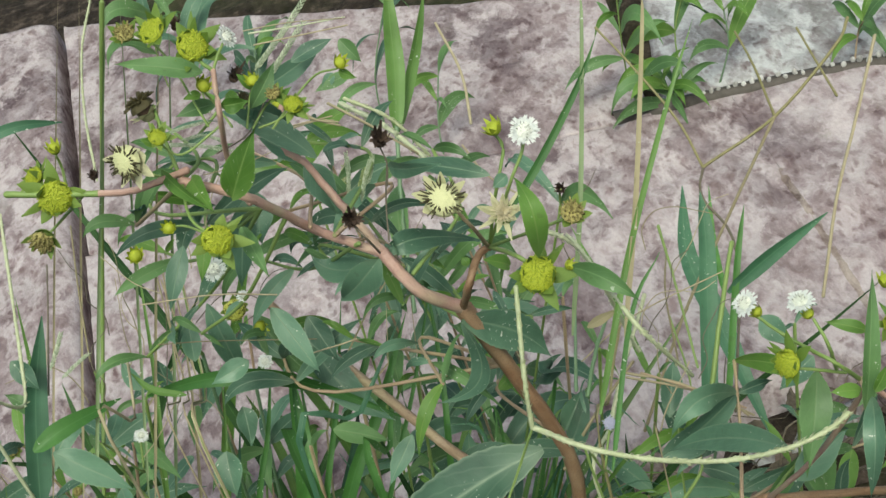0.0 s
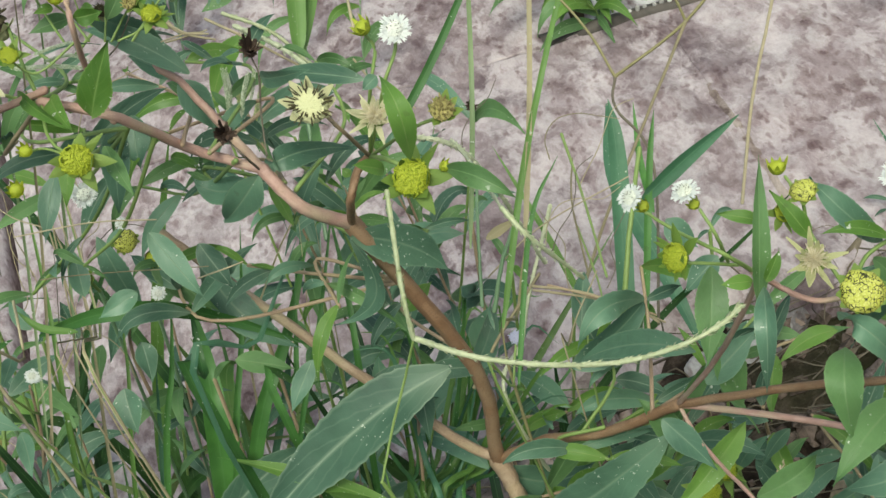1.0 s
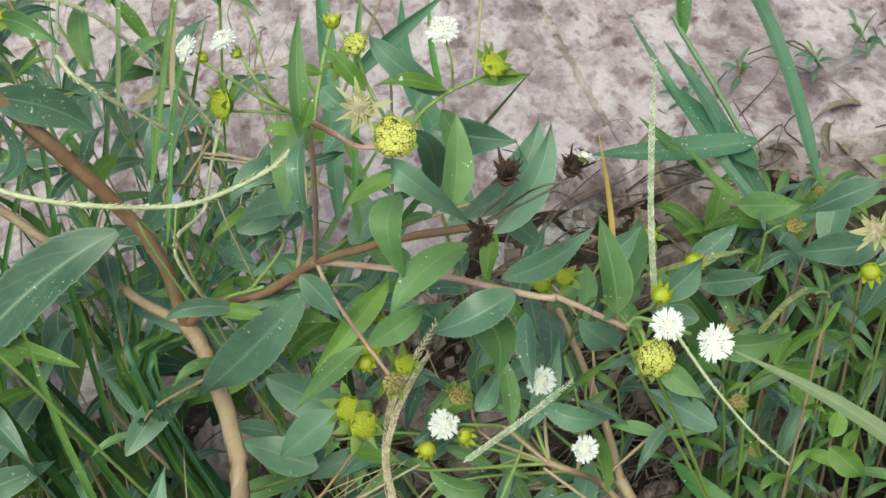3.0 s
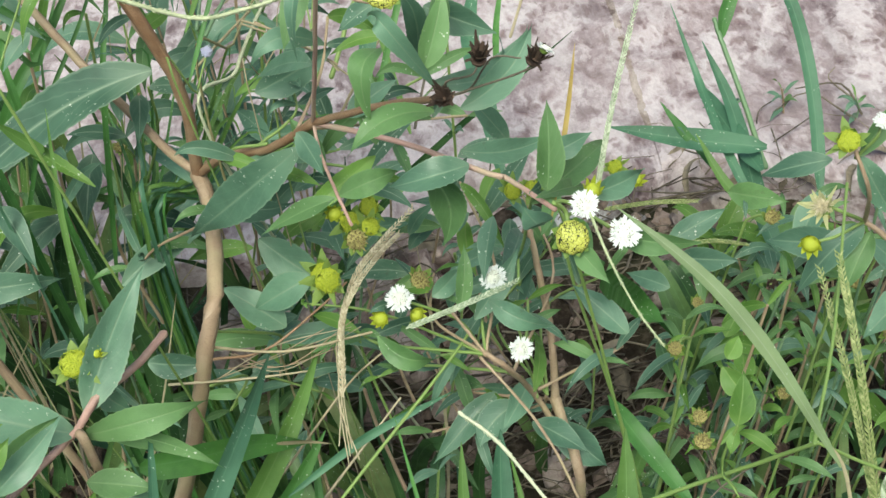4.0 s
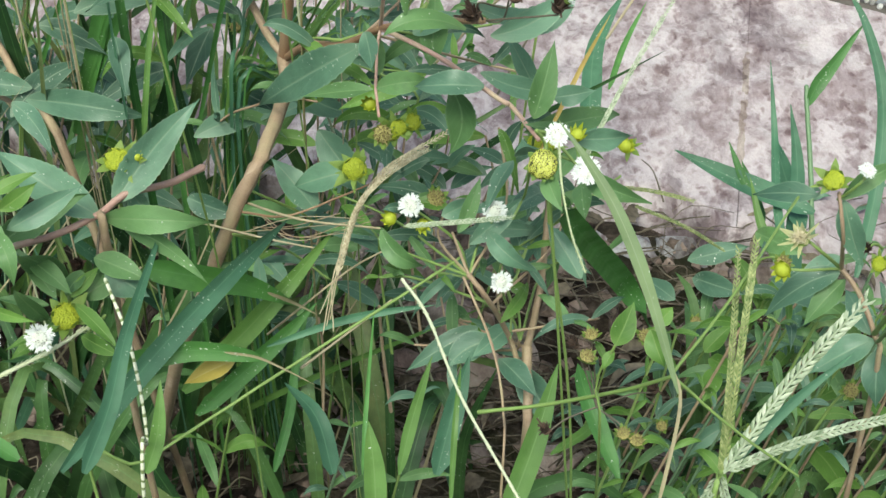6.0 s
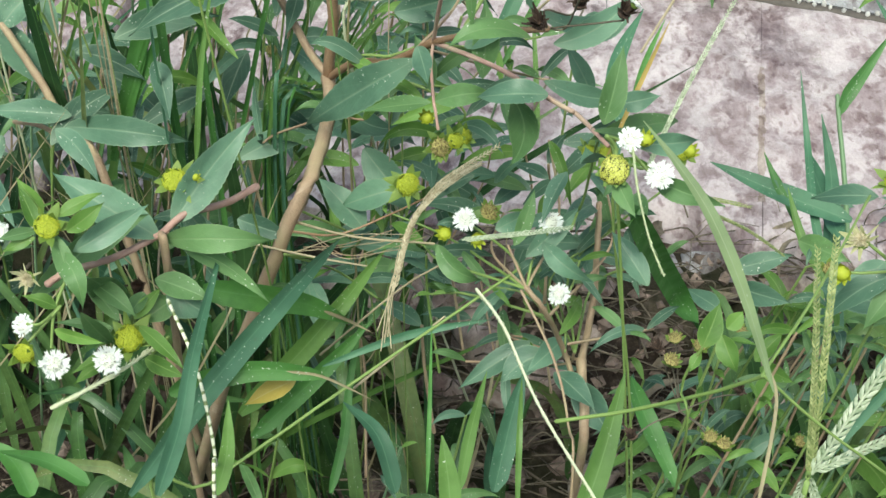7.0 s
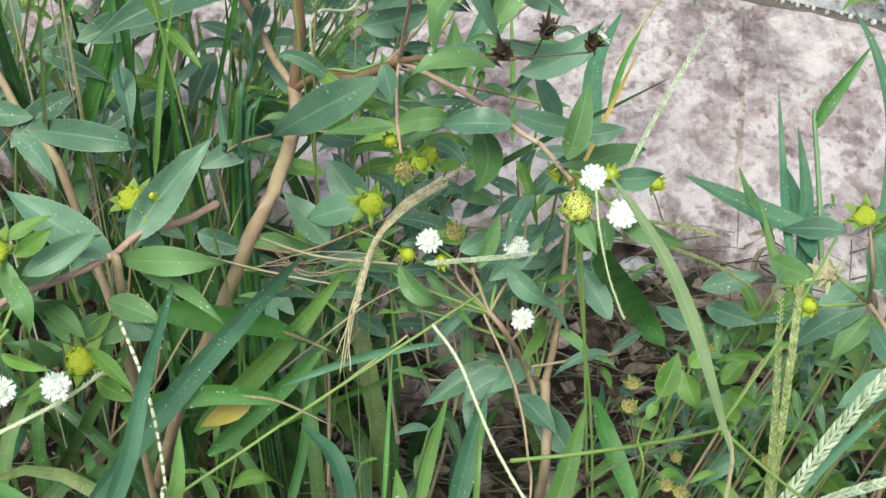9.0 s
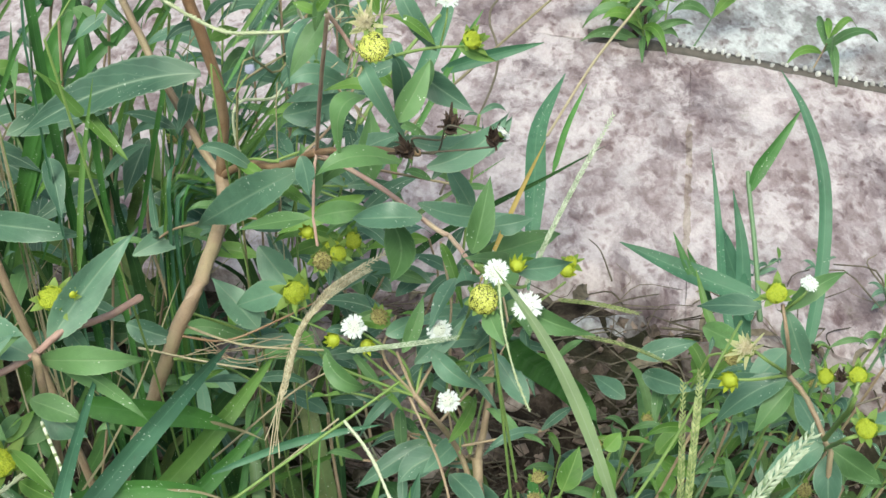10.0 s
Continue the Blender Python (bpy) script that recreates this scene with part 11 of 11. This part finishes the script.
leaf(daisy_b, (0.0386, 0.2718, 0.1186), (0.0563, 0.2700, 0.1125), 0.0052, (-0.2987, -0.6313, 0.7157), "young", (0.0484, 0.2721, 0.1167))
leaf(daisy_b, (-0.0006, 0.2616, 0.1141), (-0.0191, 0.2762, 0.1201), 0.0086, (0.1516, -0.5061, 0.8491), "mature", (-0.0105, 0.2702, 0.1186))
leaf(daisy_b, (0.0623, 0.2486, 0.1177), (0.0733, 0.2596, 0.1244), 0.0053, (0.2927, -0.5558, 0.7781), "darkened", (0.0677, 0.2552, 0.1221))
leaf(daisy_b, (0.0895, 0.2407, 0.1362), (0.0732, 0.2528, 0.1354), 0.0057, (0.0393, -0.6974, 0.7156), "mature", (0.0824, 0.2478, 0.1369))
leaf(daisy_e, (-0.0865, 0.2922, 0.2084), (-0.0583, 0.2798, 0.1922), 0.0126, (0.2822, -0.5298, 0.7998), "darkened", (-0.0725, 0.2879, 0.2028))
stem(daisy_e, [(-0.1010, 0.2852, 0.1521), (-0.0911, 0.2953, 0.1872), (-0.0865, 0.2922, 0.2084)], 0.00057, 0.00045, "tan")
leaf(daisy_e, (-0.0276, 0.2826, 0.1993), (0.0025, 0.2711, 0.1917), 0.0106, (0.3986, -0.6508, 0.6462), "darkened", (-0.0117, 0.2787, 0.1975))
stem(daisy_e, [(-0.0273, 0.2813, 0.1457), (-0.0314, 0.2854, 0.1779), (-0.0276, 0.2826, 0.1993)], 0.00068, 0.00055, "tan")
leaf(daisy_e, (-0.0394, 0.2773, 0.2096), (-0.0705, 0.2598, 0.1995), 0.0108, (0.3393, -0.5040, 0.7943), "darkened", (-0.0540, 0.2708, 0.2069))
stem(daisy_e, [(-0.0407, 0.2708, 0.1493), (-0.0429, 0.2805, 0.1885), (-0.0394, 0.2773, 0.2096)], 0.00054, 0.00043, "tan")
leaf(daisy_e, (-0.0665, 0.2594, 0.2435), (-0.0297, 0.2741, 0.2444), 0.0129, (-0.1406, -0.8740, 0.4652), "darkened", (-0.0485, 0.2686, 0.2465))
leaf(daisy_e, (-0.0863, 0.2707, 0.2309), (-0.0624, 0.2730, 0.2170), 0.0099, (0.1105, -0.6951, 0.7103), "darkened", (-0.0748, 0.2732, 0.2260))
leaf(daisy_e, (-0.0234, 0.2399, 0.2050), (0.0070, 0.2528, 0.2076), 0.0108, (0.2793, -0.6973, 0.6601), "mature", (-0.0082, 0.2482, 0.2083))
leaf(daisy_e, (-0.1171, 0.2787, 0.1921), (-0.0836, 0.2890, 0.1913), 0.0101, (-0.0268, -0.7679, 0.6400), "darkened", (-0.1009, 0.2856, 0.1940))
leaf(daisy_e, (-0.1013, 0.2923, 0.2236), (-0.1152, 0.2995, 0.2489), 0.0119, (0.2080, -0.7924, 0.5734), "mature", (-0.1084, 0.2976, 0.2389))
leaf(daisy_e, (-0.0510, 0.2542, 0.2378), (-0.0433, 0.2339, 0.2246), 0.0089, (0.3546, -0.6737, 0.6483), "mature", (-0.0474, 0.2454, 0.2331))
leaf(daisy_e, (-0.0306, 0.3052, 0.2111), (-0.0409, 0.2892, 0.1898), 0.0120, (-0.1362, -0.7956, 0.5904), "darkened", (-0.0354, 0.2991, 0.2028))
leaf(daisy_e, (-0.0823, 0.2264, 0.2268), (-0.0635, 0.2080, 0.2177), 0.0090, (0.1409, -0.7319, 0.6666), "mature", (-0.0721, 0.2188, 0.2238))
leaf(daisy_e, (-0.0947, 0.2477, 0.2050), (-0.0721, 0.2743, 0.2133), 0.0112, (0.0185, -0.8672, 0.4976), "darkened", (-0.0848, 0.2626, 0.2118))
leaf(daisy_e, (-0.1055, 0.2797, 0.2104), (-0.1283, 0.2848, 0.2379), 0.0147, (0.0143, -0.7474, 0.6642), "mature", (-0.1167, 0.2845, 0.2271))
leaf(daisy_a, (-0.0704, 0.3522, 0.2561), (-0.0846, 0.3489, 0.2419), 0.0074, (0.4274, -0.5907, 0.6843), "mature", (-0.0770, 0.3519, 0.2504))
stem(daisy_a, [(-0.0815, 0.3563, 0.2169), (-0.0779, 0.3553, 0.2379), (-0.0704, 0.3522, 0.2561)], 0.00066, 0.00053, "tan")
leaf(daisy_a, (-0.0646, 0.3292, 0.2392), (-0.0479, 0.3233, 0.2509), 0.0064, (0.1668, -0.6630, 0.7298), "darkened", (-0.0556, 0.3273, 0.2460))
stem(daisy_a, [(-0.0808, 0.3304, 0.2004), (-0.0724, 0.3316, 0.2213), (-0.0646, 0.3292, 0.2392)], 0.00046, 0.00036, "green")
leaf(daisy_a, (-0.0899, 0.2928, 0.2929), (-0.0794, 0.2762, 0.2881), 0.0056, (-0.1557, -0.7139, 0.6827), "mature2", (-0.0843, 0.2855, 0.2915))
stem(daisy_a, [(-0.1041, 0.2990, 0.2586), (-0.0962, 0.2963, 0.2757), (-0.0899, 0.2928, 0.2929)], 0.00050, 0.00040, "tan")
leaf(daisy_a, (-0.0983, 0.2979, 0.2718), (-0.1105, 0.2986, 0.2674), 0.0049, (-0.1882, -0.5429, 0.8184), "mature2", (-0.1039, 0.2990, 0.2702))
stem(daisy_a, [(-0.1153, 0.2951, 0.2307), (-0.1050, 0.3006, 0.2544), (-0.0983, 0.2979, 0.2718)], 0.00041, 0.00033, "tan")
leaf(daisy_a, (-0.0903, 0.3399, 0.2377), (-0.1026, 0.3291, 0.2370), 0.0061, (-0.2312, -0.4631, 0.8556), "mature", (-0.0955, 0.3355, 0.2380))
leaf(daisy_a, (-0.1300, 0.3199, 0.2915), (-0.1388, 0.3041, 0.2982), 0.0062, (0.5706, -0.5024, 0.6497), "mature", (-0.1339, 0.3129, 0.2956))
leaf(daisy_a, (-0.1090, 0.3029, 0.3037), (-0.1166, 0.3086, 0.3143), 0.0052, (0.2641, -0.7573, 0.5973), "mature2", (-0.1132, 0.3066, 0.3103))
leaf(daisy_a, (-0.0909, 0.3003, 0.2990), (-0.0953, 0.2878, 0.2994), 0.0047, (0.0379, -0.8336, 0.5511), "mature", (-0.0922, 0.2947, 0.2996))
leaf(daisy_a, (-0.0896, 0.3550, 0.2618), (-0.1032, 0.3575, 0.2545), 0.0048, (-0.1236, -0.6048, 0.7867), "darkened", (-0.0961, 0.3571, 0.2590))
leaf(daisy_a, (-0.1088, 0.3274, 0.2658), (-0.0911, 0.3340, 0.2662), 0.0076, (0.4297, -0.6695, 0.6060), "darkened", (-0.0988, 0.3319, 0.2668))
leaf(daisy_a, (-0.0881, 0.3513, 0.2546), (-0.0876, 0.3570, 0.2673), 0.0060, (0.4119, -0.6001, 0.6857), "darkened", (-0.0880, 0.3551, 0.2622))
leaf(daisy_a, (-0.1273, 0.3105, 0.2752), (-0.1215, 0.3165, 0.2816), 0.0043, (0.4590, -0.3798, 0.8031), "darkened", (-0.1237, 0.3142, 0.2789))
leaf(daisy_a, (-0.0978, 0.3306, 0.2501), (-0.1084, 0.3417, 0.2593), 0.0063, (0.3295, -0.6060, 0.7241), "darkened", (-0.1032, 0.3373, 0.2559))
leaf(daisy_a, (-0.0980, 0.2869, 0.2846), (-0.0979, 0.2704, 0.2815), 0.0055, (0.1069, -0.5106, 0.8532), "mature", (-0.0972, 0.2796, 0.2837))
leaf(daisy_a, (-0.0768, 0.3259, 0.2686), (-0.0818, 0.3147, 0.2634), 0.0052, (0.1548, -0.6167, 0.7718), "mature2", (-0.0793, 0.3213, 0.2670))
leaf(daisy_a, (0.0052, 0.2602, 0.2624), (0.0235, 0.2485, 0.2621), 0.0063, (-0.2322, -0.6512, 0.7225), "darkened", (0.0145, 0.2557, 0.2634))
stem(daisy_a, [(-0.0074, 0.2633, 0.2251), (0.0024, 0.2626, 0.2443), (0.0052, 0.2602, 0.2624)], 0.00052, 0.00042, "green")
leaf(daisy_a, (0.0026, 0.2556, 0.2641), (-0.0013, 0.2462, 0.2531), 0.0071, (0.0600, -0.5093, 0.8585), "darkened", (0.0013, 0.2520, 0.2595))
stem(daisy_a, [(-0.0102, 0.2556, 0.2244), (-0.0028, 0.2588, 0.2467), (0.0026, 0.2556, 0.2641)], 0.00052, 0.00041, "tan")
leaf(daisy_a, (-0.0082, 0.2655, 0.2491), (-0.0038, 0.2729, 0.2644), 0.0064, (0.0763, -0.7757, 0.6264), "mature", (-0.0060, 0.2707, 0.2581))
leaf(daisy_a, (-0.0113, 0.2785, 0.2337), (-0.0282, 0.2728, 0.2441), 0.0059, (-0.2691, -0.6321, 0.7266), "darkened", (-0.0201, 0.2770, 0.2400))
leaf(daisy_a, (0.0538, 0.2741, 0.2191), (0.0508, 0.2810, 0.2361), 0.0064, (0.0896, -0.6670, 0.7397), "darkened", (0.0534, 0.2786, 0.2286))
leaf(daisy_a, (0.0498, 0.2430, 0.2459), (0.0611, 0.2338, 0.2396), 0.0061, (0.2237, -0.7046, 0.6734), "darkened", (0.0556, 0.2396, 0.2436))
leaf(daisy_a, (0.0363, 0.2475, 0.2391), (0.0270, 0.2664, 0.2414), 0.0075, (-0.2517, -0.5248, 0.8132), "mature", (0.0318, 0.2583, 0.2413))
leaf(daisy_a, (-0.0115, 0.2626, 0.2632), (0.0045, 0.2598, 0.2676), 0.0053, (0.3145, -0.5753, 0.7550), "darkened", (-0.0029, 0.2622, 0.2662))
leaf(daisy_a, (0.0475, 0.2519, 0.2594), (0.0554, 0.2633, 0.2669), 0.0072, (0.1797, -0.4783, 0.8596), "mature", (0.0521, 0.2587, 0.2641))
leaf(daisy_a, (0.0679, 0.2614, 0.1958), (0.0794, 0.2721, 0.1934), 0.0050, (-0.1725, -0.4182, 0.8918), "mature", (0.0734, 0.2679, 0.1956))
stem(daisy_a, [(0.0483, 0.2538, 0.1506), (0.0636, 0.2627, 0.1770), (0.0679, 0.2614, 0.1958)], 0.00044, 0.00035, "tan")
leaf(daisy_a, (0.0292, 0.2587, 0.1799), (0.0170, 0.2770, 0.1866), 0.0075, (-0.0106, -0.6118, 0.7909), "darkened", (0.0233, 0.2694, 0.1845))
stem(daisy_a, [(0.0118, 0.2486, 0.1356), (0.0212, 0.2601, 0.1623), (0.0292, 0.2587, 0.1799)], 0.00038, 0.00030, "tan")
leaf(daisy_a, (0.1086, 0.2305, 0.1664), (0.1069, 0.2200, 0.1562), 0.0063, (-0.2493, -0.4996, 0.8296), "mature2", (0.1088, 0.2261, 0.1620))
leaf(daisy_a, (0.1058, 0.2453, 0.1582), (0.1265, 0.2385, 0.1560), 0.0069, (-0.2943, -0.5624, 0.7727), "mature", (0.1165, 0.2434, 0.1582))
leaf(daisy_a, (0.0450, 0.2530, 0.1999), (0.0481, 0.2307, 0.1983), 0.0074, (-0.1211, -0.7451, 0.6559), "darkened", (0.0467, 0.2433, 0.2001))
leaf(daisy_a, (0.0904, 0.2548, 0.1593), (0.1025, 0.2561, 0.1657), 0.0048, (-0.3670, -0.4105, 0.8348), "mature2", (0.0971, 0.2564, 0.1633))
leaf(daisy_a, (0.0846, 0.2208, 0.1781), (0.0955, 0.2075, 0.1717), 0.0056, (-0.0337, -0.5625, 0.8261), "mature", (0.0914, 0.2149, 0.1755))
leaf(daisy_a, (0.0501, 0.2503, 0.1910), (0.0720, 0.2395, 0.1991), 0.0074, (0.0626, -0.6152, 0.7859), "mature", (0.0628, 0.2459, 0.1957))
leaf(daisy_a, (0.0557, 0.2595, 0.1704), (0.0397, 0.2684, 0.1839), 0.0076, (0.1656, -0.4947, 0.8531), "mature2", (0.0480, 0.2655, 0.1783))
leaf(daisy_a, (0.0355, 0.2786, 0.1932), (0.0522, 0.2707, 0.2007), 0.0058, (-0.0812, -0.4794, 0.8738), "mature", (0.0441, 0.2758, 0.1980))
leaf(daisy_a, (0.0526, 0.2358, 0.1961), (0.0339, 0.2456, 0.2014), 0.0063, (-0.1667, -0.4398, 0.8825), "darkened", (0.0435, 0.2422, 0.1998))
leaf(daisy_a, (0.0892, 0.2494, 0.1912), (0.0736, 0.2613, 0.1895), 0.0058, (-0.1797, -0.4458, 0.8769), "mature", (0.0830, 0.2560, 0.1909))
# ---- pale spikes and a long arching stalk among the reddish stems, weeds behind them ----
spike(goosegrass_b, [(-0.0163, 0.3178, 0.3702), (-0.0099, 0.3197, 0.3734), (-0.0034, 0.3216, 0.3768), (0.0047, 0.3240, 0.3817)], 0.0024, (0.0512, -0.8463, 0.5302), "pale")
spike(goosegrass_b, [(-0.0043, 0.2593, 0.3597), (-0.0017, 0.2616, 0.3632), (0.0015, 0.2638, 0.3665)], 0.0016, (0.0905, -0.7740, 0.6266), "pale")
spike(goosegrass_b, [(-0.0067, 0.2628, 0.3596), (-0.0049, 0.2654, 0.3634), (-0.0034, 0.2681, 0.3676)], 0.0014, (-0.0742, -0.7904, 0.6081), "pale")
stem(grass_c, [(-0.0137, 0.3130, 0.3827), (-0.0027, 0.3120, 0.3801), (0.0099, 0.3106, 0.3776)], 0.00022, 0.00017, "pale")
stem(grass_c, [(0.0259, 0.2306, 0.3555), (0.0313, 0.2322, 0.3502), (0.0359, 0.2355, 0.3407), (0.0395, 0.2420, 0.3240), (0.0428, 0.2505, 0.3025), (0.0454, 0.2547, 0.2842)], 0.00052, 0.00045, "pale")
stem(grass_c, [(0.0254, 0.3019, 0.3337), (0.0274, 0.2889, 0.3312), (0.0327, 0.2763, 0.3296)], 0.00029, 0.00023, "straw")
small_weed((-0.098, 0.978, -0.004), 0.085, 460, "dark green weed standing behind the flowers", 0, 0.060, "joint_weed", (4, 5))
small_weed((-0.062, 0.933, -0.004), 0.075, 550, "dark green weed standing behind the flowers", 0, 0.055, "joint_weed", (4, 5))
small_weed((0.022, 0.850, -0.004), 0.100, 772, "dark green weed standing behind the flowers", 0, 0.055, "joint_weed", (4, 5))
small_weed((-0.127, 1.052, -0.004), 0.090, 380, "dark green weed standing behind the flowers", 0, 0.060, "joint_weed", (4, 5))
small_weed((-0.024, 0.415, -0.035), 0.2, 420, "tall dim green weed behind the reddish stems", 0, 0.042, "false_daisy", (6, 8), False, (-0.0125, 0.4572, 0.2436), 0.6)
small_weed((-0.013, 0.419, -0.035), 0.2, 421, "tall dim green weed behind the reddish stems", 0, 0.042, "false_daisy", (6, 8), False, (-0.0012, 0.4551, 0.2172), 0.6)
small_weed((0.013, 0.423, -0.035), 0.2, 422, "tall dim green weed behind the reddish stems", 0, 0.042, "false_daisy", (6, 8), False, (0.0248, 0.4715, 0.2015), 0.6)
small_weed((0.017, 0.427, -0.035), 0.2, 423, "tall dim green weed behind the reddish stems", 0, 0.042, "false_daisy", (6, 8), False, (0.0288, 0.4341, 0.1985), 0.6)
small_weed((-0.004, 0.431, -0.035), 0.2, 424, "tall dim green weed behind the reddish stems", 0, 0.042, "false_daisy", (6, 8), False, (0.0076, 0.4095, 0.2189), 0.6)
